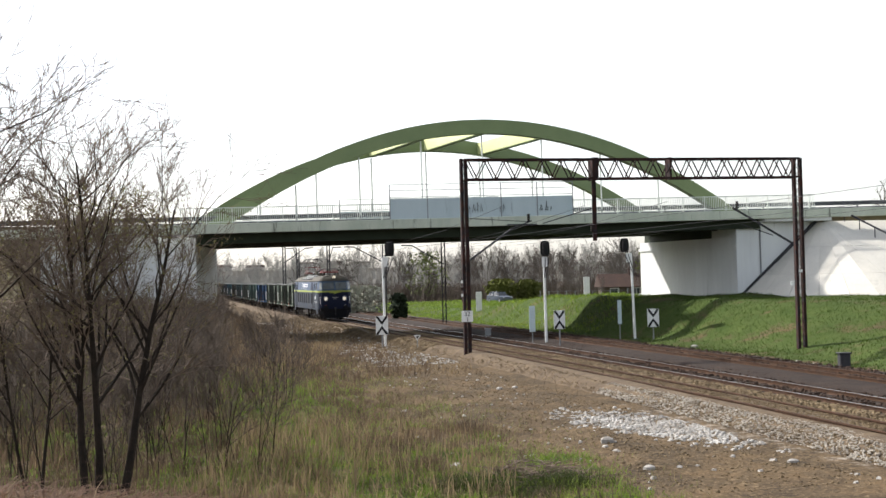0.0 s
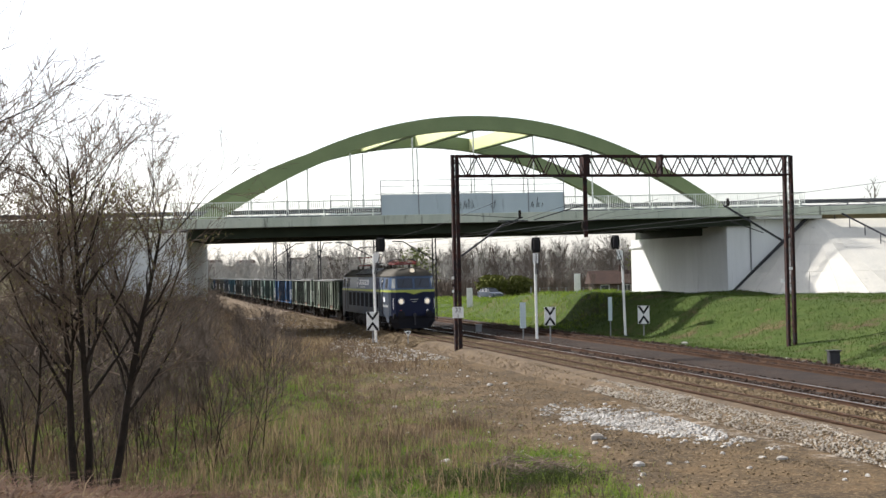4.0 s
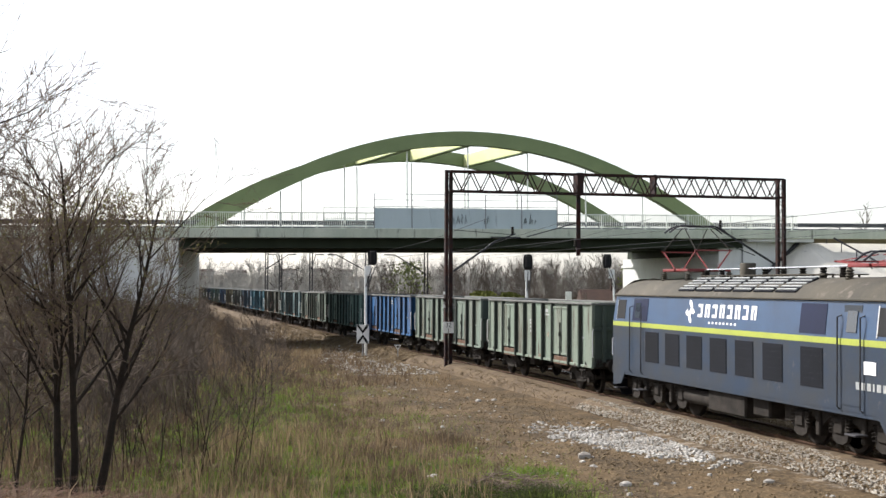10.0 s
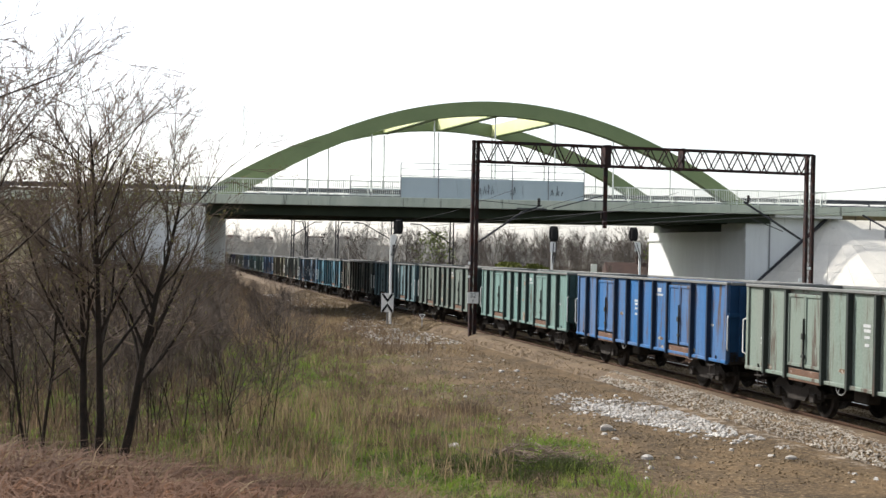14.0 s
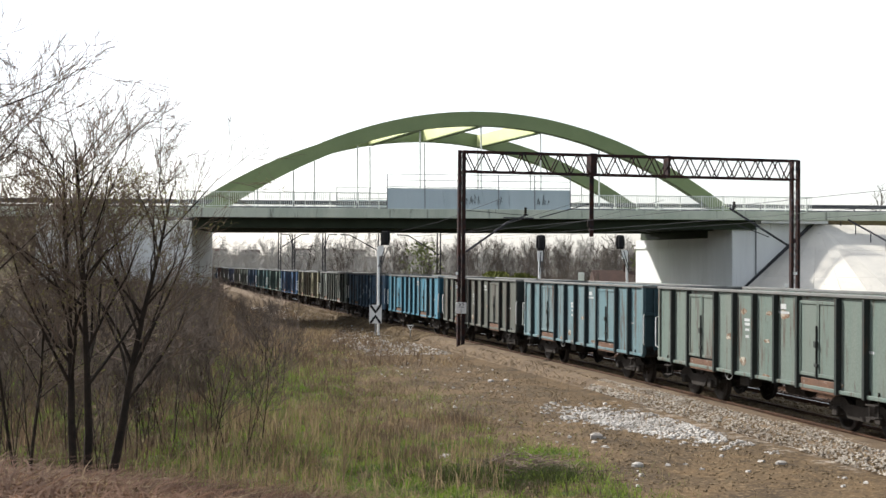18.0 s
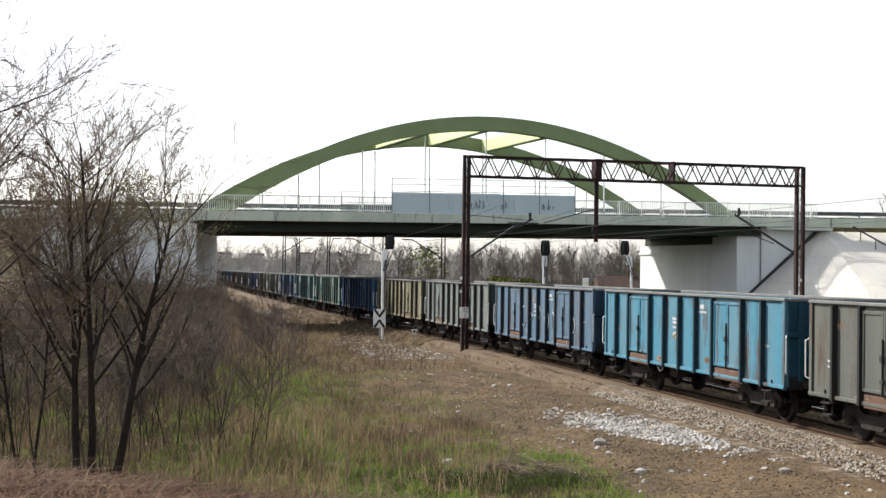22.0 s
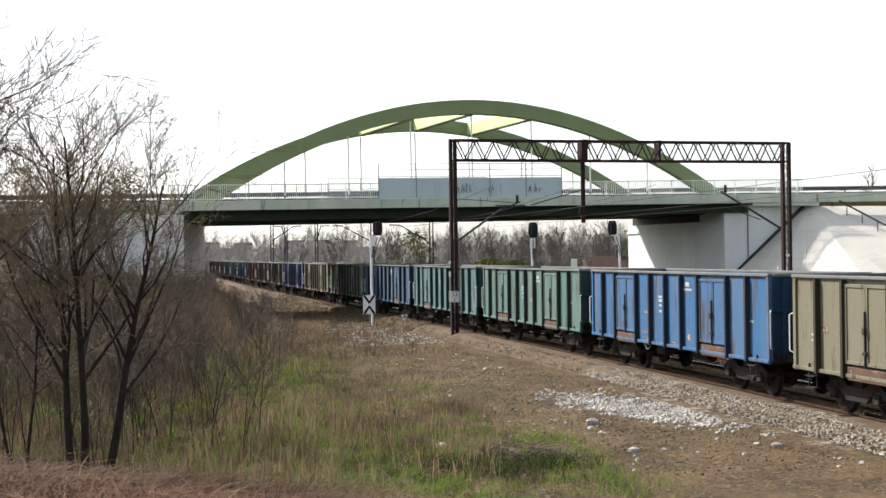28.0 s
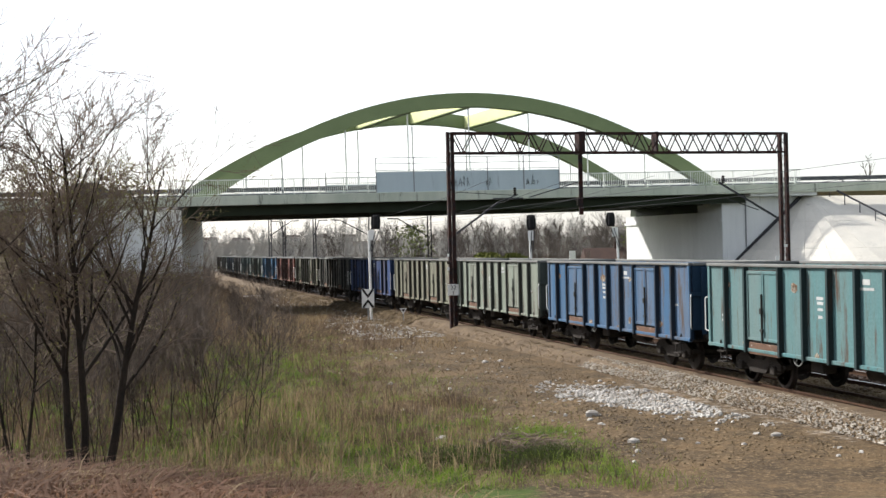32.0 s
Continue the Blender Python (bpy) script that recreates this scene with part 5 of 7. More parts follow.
    for s in (-1, 1):
        part("roof_walk", Build().box(s * 0.45 - 0.14, s * 0.45 + 0.14, -3.3, 3.5, 3.86, 3.89, 0.005), L_ROOF, w)
        for k in range(12):
            y = 3.3 - k * 0.6
            part("walk_bracket", Build().box(s * 0.45 - 0.02, s * 0.45 + 0.02, y - 0.02, y + 0.02, 3.74, 3.87), L_ROOF, w)
    part("roof_vent", Build().turned([(0, 0.22), (0.42, 0.22), (0.45, 0.20)], 16, Matrix.Translation((0.0, -1.6, 3.78)) @ Matrix.Rotation(radians(-90), 4, "Y")), L_ROOF, w, smooth=True)
    for y in (-4.0, -3.0, -0.4, 0.6, 1.6, 2.6, 3.5):
        ins = part("insulator", Build().turned([(0, 0.07)] + [(0.03 * j + 0.02 * (j % 2), 0.10 if j % 2 else 0.055) for j in range(1, 8)] + [(0.26, 0.04)], 12, Matrix.Translation((0.1, y, 3.80)) @ Matrix.Rotation(radians(-90), 4, "Y")), GRIME, w)
    part("roof_busbar", Build().tube([(0.1, -4.2, 4.07), (0.1, 3.7, 4.07)], 0.022, 6), L_RING, w)

    def pantograph(yc, rise, label):
        p = part("pantograph", Build().box(-0.75, 0.75, yc - 0.06, yc + 0.06, 4.02, 4.10, 0.01).box(-0.7, -0.62, yc - 0.9, yc + 0.9, 4.02, 4.10, 0.01).box(0.62, 0.7, yc - 0.9, yc + 0.9, 4.02, 4.10, 0.01)
                 .box(-0.7, 0.7, yc - 0.92, yc - 0.84, 4.02, 4.10, 0.01).box(-0.7, 0.7, yc + 0.84, yc + 0.92, 4.02, 4.10, 0.01), L_RED, w, label)
        for x in (-0.66, 0.66):
            for y in (yc - 0.88, yc + 0.88):
                part("pantograph_foot", Build().turned([(0, 0.08)] + [(0.03 * j, 0.11 if j % 2 else 0.06) for j in range(1, 9)] + [(0.28, 0.05)], 12, Matrix.Translation((x, y, 3.74)) @ Matrix.Rotation(radians(-90), 4, "Y")), L_ROOF, p)
        knee = 0.88 + (0.32 if rise > 0.5 else 0.75)
        for x in (-0.55, 0.55):
            for s in (-1, 1):
                zk, zt = 4.06 + rise * 0.45 + 0.06, 4.06 + rise + 0.12
                part("lower_arm", Build().bar((x, yc + s * 0.30, 4.08), (x, yc + s * knee, zk), 0.035 if rise > 0.5 else 0.05), L_RED, p)
                part("upper_arm", Build().bar((x, yc + s * knee, zk), (x * 0.75, yc + s * 0.1, zt), 0.022), GRIME if rise > 0.5 else L_RED, p)
        for s in (-1, 1):
            part("cross_tube", Build().bar((-0.6, yc + s * knee, 4.06 + rise * 0.45 + 0.06), (0.6, yc + s * knee, 4.06 + rise * 0.45 + 0.06), 0.04), L_RED, p)
            zt = 4.06 + rise + 0.16
            part("collector_strip", Build().tube([(-0.95, yc + s * 0.18, zt - 0.18), (-0.72, yc + s * 0.18, zt - 0.02), (-0.55, yc + s * 0.18, zt + 0.03), (0.55, yc + s * 0.18, zt + 0.03), (0.72, yc + s * 0.18, zt - 0.02), (0.95, yc + s * 0.18, zt - 0.18)], 0.025, 6), DARK_STEEL, p)

    pantograph(5.6, 0.12, "red folded pantograph")
    pantograph(-5.0, 1.15, "red raised pantograph")
    # deeper side sheets below each cab, cut back towards the wheels
    for s in (-1, 1):
        for e in (-1, 1):
            part("cab_skirt", Build().prism([(e * 7.05, 1.04), (e * 7.45, 0.62), (e * 8.12, 0.55), (e * 8.12, 1.04)], s * 1.44, s * 1.478, "x"), L_GREY, w)
    # the body's courses at their full height: waist band, gutter and roof
    for o in w.children_recursive:
        if o.name.split(".")[0] not in ("bogie", "wheelset"):
            co = np.empty(len(o.data.vertices) * 3)
            o.data.vertices.foreach_get("co", co)
            co[2::3] = np.interp(co[2::3], (0.0, 0.95, 1.02, 2.26, 2.40, 3.30, 3.80, 6.0), (0.0, 0.97, 1.06, 2.47, 2.61, 3.45, 3.96, 6.16))
            co[1::3] = np.sign(co[1::3]) * np.interp(np.abs(co[1::3]), (0.0, 8.1, 9.1, 9.6), (0.0, 8.1, 8.78, 9.22))
            o.data.vertices.foreach_set("co", co)
            o.data.update()
    return w


loco = locomotive()


# ---------------------------------------------------------------- catenary arms and wires
def arm(parent, a, b, w=0.07):
    return part("bracket_arm", Build().bar(a, b, w), DARK_STEEL, parent)


arm(portal, (1.35, 62.1, 4.43), (3.5, 62.6, 5.95), 0.09)
arm(portal, (3.5, 62.6, 5.95), (4.45, 62.8, 6.30), 0.06)
arm(portal, (3.2, 62.5, 6.12), (4.7, 62.85, 6.12), 0.06)
arm(portal, (1.35, 62.1, 6.45), (4.4, 62.8, 6.25), 0.03)
arm(portal, (18.1, 65.9, 4.95), (14.95, 65.2, 6.80), 0.09)
arm(portal, (17.1, 65.7, 5.35), (15.4, 65.3, 5.95), 0.04)
arm(portal, (7.6, 63.5, 6.9), (5.0, 62.9, 6.15), 0.05)
for c in ((4.3, 62.8, 6.45), (15.2, 65.3, 6.95), (7.5, 63.5, 5.9)):
    part("insulator", Build().turned([(0, 0.05)] + [(0.05 * j, 0.09 if j % 2 else 0.05) for j in range(1, 8)] + [(0.4, 0.04)], 10, Matrix.Translation((c[0], c[1], c[2] - 0.2)) @ Matrix.Rotation(radians(-90), 4, "Y")), GRIME, portal)
plate = part("kilometre_plate", Build().box(0.86, 1.40, 61.78, 61.81, 1.42, 1.96, 0.008), WHITE, portal, "white enamel plate with black figures")
for words, z, size in (("32", 1.71, 0.30), ("1", 1.45, 0.27)):
    tx = bpy.data.curves.new("figures", "FONT")
    tx.body, tx.size, tx.align_x, tx.extrude = words, size, "CENTER", 0.002
    tx.materials.append(BLACK)
    tob = new("figures", tx)
    tob.parent = plate
    tob.matrix_basis = pose(1.13, 61.774, z, 90, 0, 0)
for k, z in enumerate((2.65, 2.95, 3.3)):
    part("post_mark", Build().box(0.86, 1.02, 61.86, 61.885, z, z + 0.14), WHITE if k != 1 else RUSTY, portal, "white paint mark")
part("post_mark", Build().box(17.98, 18.16, 65.80, 65.85, 2.75, 2.95), WHITE, portal)
part("post_mark", Build().box(18.42, 18.60, 65.80, 65.85, 3.4, 3.55), WHITE, portal)


def wire(points, r, name="contact_wire"):
    return tagged(part(name, Build().tube(points, r, 4, False), DARK_STEEL), "thin dark overhead line wire", "wire", "overhead wires", "structure")


for off, zc in ((0.0, 5.55), (4.25, 5.55), (8.7, 5.7)):
    wire([on_line(s, off + 0.25 * math.sin(s / 20), zc) for s in range(-120, 200, 10)], 0.008)
    pts = []
    for k in range(-6, 12):
        for j in range(5):
            s = 31.9 + (k + j / 5) * 60 - 60 * 2
            if 31 < s < 260:
                q = j / 5
                pts.append(on_line(s, off + 0.25 * math.sin(s / 20), zc + 0.35 + 1.1 * (2 * q - 1) ** 2))
    wire(pts, 0.010, "messenger_wire")


# ---------------------------------------------------------------- masts beyond the bridge
def mast(x, y, top, reach, side):
    z0 = land_at(x, y) - 0.2
    m = thing("catenary_mast", "slim grey catenary mast with a bracket arm", "mast", "masts beyond the bridge")
    p = Build()
    for k in (-1, 1):
        p.box(x + k * 0.14 - 0.05, x + k * 0.14 + 0.05, y - 0.08, y + 0.08, z0, top)
    for k in range(int((top - z0) / 0.5)):
        p.bar((x - 0.14, y, z0 + k * 0.5), (x + 0.14, y, z0 + k * 0.5 + 0.5), 0.04)
    part("post", p, DARK_STEEL, m)
    tip = 3.73 + 0.0238 * y
    part("bracket_arm", Build().bar((x, y, tip - 1.6), (x + side * reach, y, tip), 0.09), DARK_STEEL, m)
    part("arm_tip", Build().bar((x + side * reach, y, tip), (x + side * (reach + 0.9), y, tip + 0.03), 0.10), DARK_STEEL, m)
    part("footing", Build().box(x - 0.4, x + 0.4, y - 0.4, y + 0.4, z0, z0 + 0.5, 0.05), CONCRETE, m)


mast(0.05, 106.5, 8.2, 2.6, -1)
mast(-17.7, 142.0, 8.6, 2.4, 1)
mast(-12.3, 137.0, 7.2, 0.5, 1)
mast(-16.6, 146.0, 7.2, 0.5, -1)
mast(-5.6, 122.0, 8.6, 2.9, -1)


# ---------------------------------------------------------------- signals and signs
def colour_signal(x, y, head_z, lean, head_dx):
    z0 = land_at(x, y) - 0.15
    sgl = thing("colour_light_signal", "white signal mast with a black oval lamp head seen from behind", "signal", "line signals")
    top = Vector((x + lean, y, head_z - 0.5))
    part("mast", Build().tube([(x, y, z0), top], [0.085, 0.07], 12), WHITE, sgl, "white round mast", True)
    part("foot", Build().box(x - 0.25, x + 0.25, y - 0.25, y + 0.25, z0, z0 + 0.18, 0.04), DARK_STEEL, sgl)
    out = [(0.285 * math.cos(a), 0.29 * math.copysign(min(abs(1.45 * math.sin(a)), 1.0), math.sin(a)) * 1.55) for a in np.linspace(0, 2 * math.pi, 25)[:-1]]
    c = top + Vector((head_dx, 0.0, 0.55))
    head = part("lamp_head", Build().prism([(c.x + u, c.z + v) for u, v in out], y - 0.06, y + 0.02, "y"), BLACK, sgl, "black oval backboard")
    part("lamp_box", Build().box(c.x - 0.15, c.x + 0.15, y - 0.28, y - 0.06, c.z - 0.36, c.z + 0.36, 0.04), BLACK, head)
    for dz in (-0.26, 0.0, 0.26):
        part("lamp_hood", Build().turned([(0, 0.11), (0.22, 0.11)], 12, Matrix.Translation((c.x, y + 0.02, c.z + dz)) @ Matrix.Rotation(radians(90), 4, "Z")), BLACK, head)
    part("white_plate", Build().box(top.x - 0.16 + head_dx * 0.4, top.x + 0.16 + head_dx * 0.4, y - 0.11, y - 0.09, head_z - 1.05, head_z - 0.45, 0.01), WHITE, sgl, "small white plate")
    part("ladder", Build().bar((top.x + head_dx, y - 0.1, head_z - 0.5), (x + lean * 0.5, y - 0.12, head_z - 1.7), 0.05).bar((top.x + head_dx + 0.2, y - 0.1, head_z - 0.5), (x + lean * 0.5 + 0.1, y - 0.12, head_z - 1.7), 0.05), DARK_STEEL, sgl)


colour_signal(-3.50, 75.2, 5.33, -0.05, 0.42)
colour_signal(6.08, 76.0, 5.11, -0.03, 0.08)
colour_signal(12.15, 81.2, 5.28, -0.12, -0.40)


def hourglass_board(x, y, mid_z, w=0.86, h=1.15, post=0.5):
    """A white board with two black angles, points facing."""
    z0 = land_at(x, y) - 0.15
    b = thing("approach_board", "white board with two black angles on a steel post", "railway sign", "approach boards")
    board = part("board", Build().box(x - w / 2, x + w / 2, y - 0.015, y + 0.015, mid_z - h / 2, mid_z + h / 2, 0.006), WHITE, b)
    for s in (-1, 1):
        pts = [(-0.46, 0.50), (-0.30, 0.50), (0.0, 0.20), (0.30, 0.50), (0.46, 0.50), (0.46, 0.42), (0.0, 0.02), (-0.46, 0.42)]
        part("black_angle", Build().prism([(x + u * w, mid_z + s * v * h * 0.98) for u, v in pts], y - 0.024, y - 0.018, "y"), BLACK, board)
    part("post", Build().tube([(x, y + 0.03, z0), (x, y + 0.03, mid_z + h * 0.4)], 0.04, 8), STEEL, b)


hourglass_board(-3.65, 74.6, 0.87, 0.72, 1.10)
hourglass_board(6.56, 72.4, 1.02, 0.64, 1.05)
hourglass_board(13.24, 80.6, 0.68, 0.74, 1.15)


def edge_on_board(x, y, z1, h, w, turn, label):
    z0 = land_at(x, y) - 0.1
    b = thing("track_board", label, "railway sign", "track boards")
    m = Matrix.Translation((x, y, 0)) @ Matrix.Rotation(radians(turn), 4, "Z")
    part("board", Build().box(-w / 2, w / 2, -0.015, 0.015, z1 - h, z1, 0.006, m), SCREEN, b)
    part("post", Build().tube([(x, y + 0.03, z0), (x, y + 0.03, z1 - 0.2)], 0.035, 8), STEEL, b)


edge_on_board(5.26, 76.0, 1.75, 1.55, 0.4, 25, "narrow blue-grey board on a post by the tracks")
edge_on_board(11.11, 80.5, 1.85, 1.5, 0.35, 40, "narrow weathered grey board on the grass slope")
v = thing("small_marker", "small white triangular marker on a low post", "railway sign")
part("triangle", Build().prism([(-1.72, 0.42), (-1.32, 0.42), (-1.52, 0.10)], 71.0, 71.02, "y"), WHITE, v)
part("post", Build().tube([(-1.52, 71.04, -0.6), (-1.52, 71.04, 0.35)], 0.03, 8), STEEL, v)
part("mark", Build().prism([(-1.62, 0.36), (-1.42, 0.36), (-1.52, 0.20)], 70.985, 70.998, "y"), BLACK, v)
box_ = thing("relay_cabinet", "small dark trackside cabinet with a slatted front", "cabinet")
part("housing", Build().box(16.75, 17.2, 54.0, 54.4, land_at(17.0, 54.2) - 0.1, -0.05, 0.03), DARK_STEEL, box_)
part("lid", Build().box(16.70, 17.25, 53.95, 54.45, -0.05, 0.0, 0.01), DARK_STEEL, box_)
bx = thing("point_box", "low grey metal cable box between the tracks", "cable box")
part("housing", Build().box(2.75, 3.15, 86.0, 86.4, -1.0, 0.0, 0.03), STEEL, bx)
part("lid", Build().box(2.70, 3.20, 85.95, 86.45, 0.0, 0.05, 0.01), STEEL, bx)


# ---------------------------------------------------------------- cars
CAR_GLASS = material("car_glass", (0.03, 0.035, 0.04), (0.03, 0.035, 0.04), 1, 0.08, bump=0.0)
TYRE = material("tyre_rubber", (0.02, 0.02, 0.02), (0.025, 0.025, 0.025), 4, 0.9)
SILVER = material("silver_car_paint", (0.24, 0.25, 0.27), (0.21, 0.22, 0.24), 1, 0.35, 0.5, bump=0.0)
DARKCAR = material("dark_car_paint", (0.03, 0.032, 0.036), (0.025, 0.027, 0.03), 1, 0.35, 0.3, bump=0.0)
CARLAMP = material("car_lamp_glass", (0.6, 0.6, 0.58), (0.5, 0.5, 0.5), 1, 0.2, bump=0.0)


def car(label, paint, m):
    c = thing("car", label, "car", m=m)
    side = [(-2.05, 0.32), (2.05, 0.32), (2.1, 0.55), (2.05, 0.78), (1.1, 0.92), (0.45, 1.38), (0.2, 1.45), (-1.0, 1.45), (-1.55, 1.28), (-1.95, 0.98), (-2.08, 0.8)]
    hull = [(u, min(v, 0.94)) for u, v in side]
    rings = []
    for y, k in ((-0.86, 0.96), (-0.80, 1.0), (0.80, 1.0), (0.86, 0.96)):
        rings.append([(u * k, y, 0.3 + (v - 0.3) * (0.97 if k < 1 else 1)) for u, v in hull])
    part("body", Build().loft(rings), paint, c, "", True)
    cab = [(1.05, 0.92), (0.45, 1.38), (0.2, 1.45), (-1.0, 1.45), (-1.55, 1.28), (-1.9, 0.94)]
    part("cabin", Build().loft([[(u, -0.78, v) if v < 1 else (u, -0.62, v) for u, v in cab], [(u, 0.78, v) if v < 1 else (u, 0.62, v) for u, v in cab]]), CAR_GLASS, c, "dark cabin glass")
    part("roof", Build().box(-1.1, 0.3, -0.63, 0.63, 1.44, 1.48, 0.015), paint, c)
    for u in (0.30, -0.5, -1.35):
        for s in (-1, 1):
            part("pillar", Build().bar((u + (0.35 if u > 0 else 0), s * 0.785, 0.93), (u, s * 0.64, 1.44), 0.07), paint, c)
    for x in (-1.28, 1.28):
        for s in (-1, 1):
            wmat = Matrix.Translation((x, s * 0.80, 0.31)) @ Matrix.Rotation(radians(90), 4, "Z")
            wh = part("wheel", Build().turned([(-0.09, 0.25), (-0.07, 0.31), (0.07, 0.31), (0.09, 0.25)], 18, wmat), TYRE, c)
            part("rim", Build().turned([(-0.1, 0.19), (0.1, 0.19)], 14, wmat), STEEL, wh)
    for s in (-1, 1):
        part("headlamp", Build().box(2.0, 2.08, s * 0.62 - 0.18, s * 0.62 + 0.18, 0.60, 0.74, 0.02), CARLAMP, c)
        part("tail_lamp", Build().box(-2.08, -2.0, s * 0.66 - 0.12, s * 0.66 + 0.12, 0.70, 0.88, 0.02), L_RED, c)
    part("bumper", Build().box(2.03, 2.12, -0.8, 0.8, 0.34, 0.50, 0.03), paint, c)
    return c


CAR_BASE = DECK_TOP - 0.01
PARKED_PAINT = material("blue_grey_car_paint", (0.085, 0.10, 0.135), (0.07, 0.085, 0.115), 1, 0.3, 0.3, bump=0.0)
parked = car("dark blue-grey hatchback parked on the grass by a hedge", PARKED_PAINT, pose(7.7, 175, land_at(7.7, 175) - 0.02, 0, 0, -60))
grey_car = car("silver-grey car driving over the bridge", SILVER, pose(0, 94, CAR_BASE))
dark_car = car("dark car driving over the bridge", DARKCAR, pose(0, 94, CAR_BASE))


# ---------------------------------------------------------------- bare trees, shrubs and weeds
def twist(rnd, d, spread):
    """A direction bent from d by about spread radians."""
    o = Vector((rnd.gauss(0, 1), rnd.gauss(0, 1), rnd.gauss(0, 1)))
    o = o - d * o.dot(d)
    return (d + o.normalized() * math.tan(spread)).normalized()


def grow(b, rnd, p, d, length, r, level, plan, up, thin=0.004):
    """A bending branch with its side branches. plan: for each level (side branches, length share, angle, sides)."""
    n = 5 if level == 0 else 3 if level < 2 else 2
    pts, rad = [p.copy()], [r]
    sides_at = []
    for k in range(n):
        d = twist(rnd, d, 0.07 if level == 0 else 0.2)
        d = (d + Vector((0, 0, up))).normalized()
        p = p + d * (length / n)
        pts.append(p.copy())
        rad.append(r * (1 - (0.8 if level < 2 else 0.55) * (k + 1) / n))
        sides_at.append((p.copy(), d.copy(), rad[-1]))
    b[min(level, len(b) - 1)].tube(pts, rad, plan[level][3], False)
    if level + 1 < len(plan):
        count, share, angle, _ = plan[level + 1]
        for k in range(count):
            f = (k + rnd.random()) / count
            f = (0.30 + 0.70 * f) if level == 0 else (0.15 + 0.85 * f)
            i = min(int(f * n), n - 1)
            q = pts[i].lerp(pts[i + 1], f * n - i)
            rr = rad[i] + (rad[i + 1] - rad[i]) * (f * n - i)
            way = twist(rnd, sides_at[i][1], angle * rnd.uniform(0.6, 1.3))
            grow(b, rnd, q, way, length * share * rnd.uniform(0.6, 1.25) * (1.25 - 0.55 * f), max(rr * 0.6, thin), level + 1, plan, up * 1.3, thin)


BUDS = blade_material("yellow_green_buds", (0.20, 0.19, 0.07), (0.15, 0.13, 0.06))


def bare_tree(name, label, feet, plan, seed, length, r, up=0.06, leans=None, group="", thin=0.006, buds=0, shares=None):
    rnd = random.Random(seed)
    tree = thing(name, label, "shrub" if "shrub" in name or "bush" in name else "tree", group)
    crown = [Build() for _ in range(3)]
    trunks = []
    for k, (x, y) in enumerate(feet):
        tr = Build()
        lean = leans[k] if leans else (rnd.uniform(-.2, .2), rnd.uniform(-.2, .2))
        d = Vector((lean[0], lean[1], 1)).normalized()
        grow([tr, crown[1], crown[2]], rnd, Vector((x, y, land_at(x, y) - 0.15)), d, length * rnd.uniform(0.85, 1.1) * (shares[k] if shares else 1), r * rnd.uniform(0.8, 1.15), 0, plan, up, thin)
        part("trunk", tr, BARK, tree, "", True)
    part("branching", crown[1], BARK, tree)
    part("crown", crown[2], SHRUB_TWIG if "shrub" in name else TWIG, tree)
    if buds:
        b = Build()
        for p in crown[2].v[::buds]:
            if p[2] < 5.2:
                for _ in range(2):
                    c = Vector(p) + Vector((rnd.gauss(0, .03), rnd.gauss(0, .03), rnd.gauss(0, .03)))
                    d1, d2 = Vector((rnd.gauss(0, 1), rnd.gauss(0, 1), rnd.gauss(0, 1))).normalized() * 0.022, Vector((rnd.gauss(0, 1), rnd.gauss(0, 1), rnd.gauss(0, 1))).normalized() * 0.014
                    b.add([c - d1, c + d2, c + d1, c - d2], [(0, 1, 2, 3)])
        tagged(part("bud_haze", b, BUDS, tree, "tiny opening yellow-green buds"), kind="stuff")
    return tree


NEAR_PLAN = ((1, 1, 0, 8), (18, 0.42, 0.76, 5), (8, 0.46, 0.64, 4), (5, 0.6, 0.5, 3), (2, 0.6, 0.5, 3))
bare_tree("bare_tree", "leafless many-stemmed tree with fine upright twigs and opening buds", ((-5.66, 20.0), (-5.54, 20.2), (-5.26, 20.3)), NEAR_PLAN, 4, 5.6, 0.085, 0.022,
          ((-0.03, 0.05), (0.03, 0.0), (0.24, 0.1)), buds=17, thin=0.0045, shares=(1.08, 0.98, 0.90))
bare_tree("bare_tree", "slender leafless tree among brambles", ((-6.9, 21.5), (-7.1, 21.8)), NEAR_PLAN, 9, 5.2, 0.038, 0.04, ((0.0, 0.1), (-0.15, 0.0)), buds=17)
bare_tree("bare_tree", "leafless tree whose boughs reach in over the track side", ((-7.9, 18.6), (-8.3, 18.7)), NEAR_PLAN, 12, 7.7, 0.08, 0.02, ((0.03, 0.0), (0.16, 0.02)), shares=(1.0, 0.97))
SHRUB_PLAN = ((1, 1, 0, 5), (8, 0.5, 0.6, 3), (6, 0.5, 0.6, 3), (4, 0.55, 0.6, 3))
rnd = random.Random(77)
for k in range(92):
    y = rnd.uniform(27, 84) if k < 40 else rnd.uniform(26.5, 48) if k < 84 else rnd.uniform(22.5, 27)
    edge = -0.150 * y + 0.3
    x = edge + rnd.uniform(-0.8, 1.1) - rnd.uniform(0.2, 8.0) * (1 if y > 30 else 0.8) - (2.3 if y < 26.5 else 0)
    feet = tuple((x + rnd.uniform(-.3, .3), y + rnd.uniform(-.3, .3)) for _ in range(3))
    bare_tree("bare_shrub", "leafless brown shrub in the trackside thicket", feet, SHRUB_PLAN, 100 + k, rnd.uniform(1.8, 3.0) if y < 58 else rnd.uniform(1.0, 1.8), 0.016, 0.06, None, "thicket shrubs", 0.005)

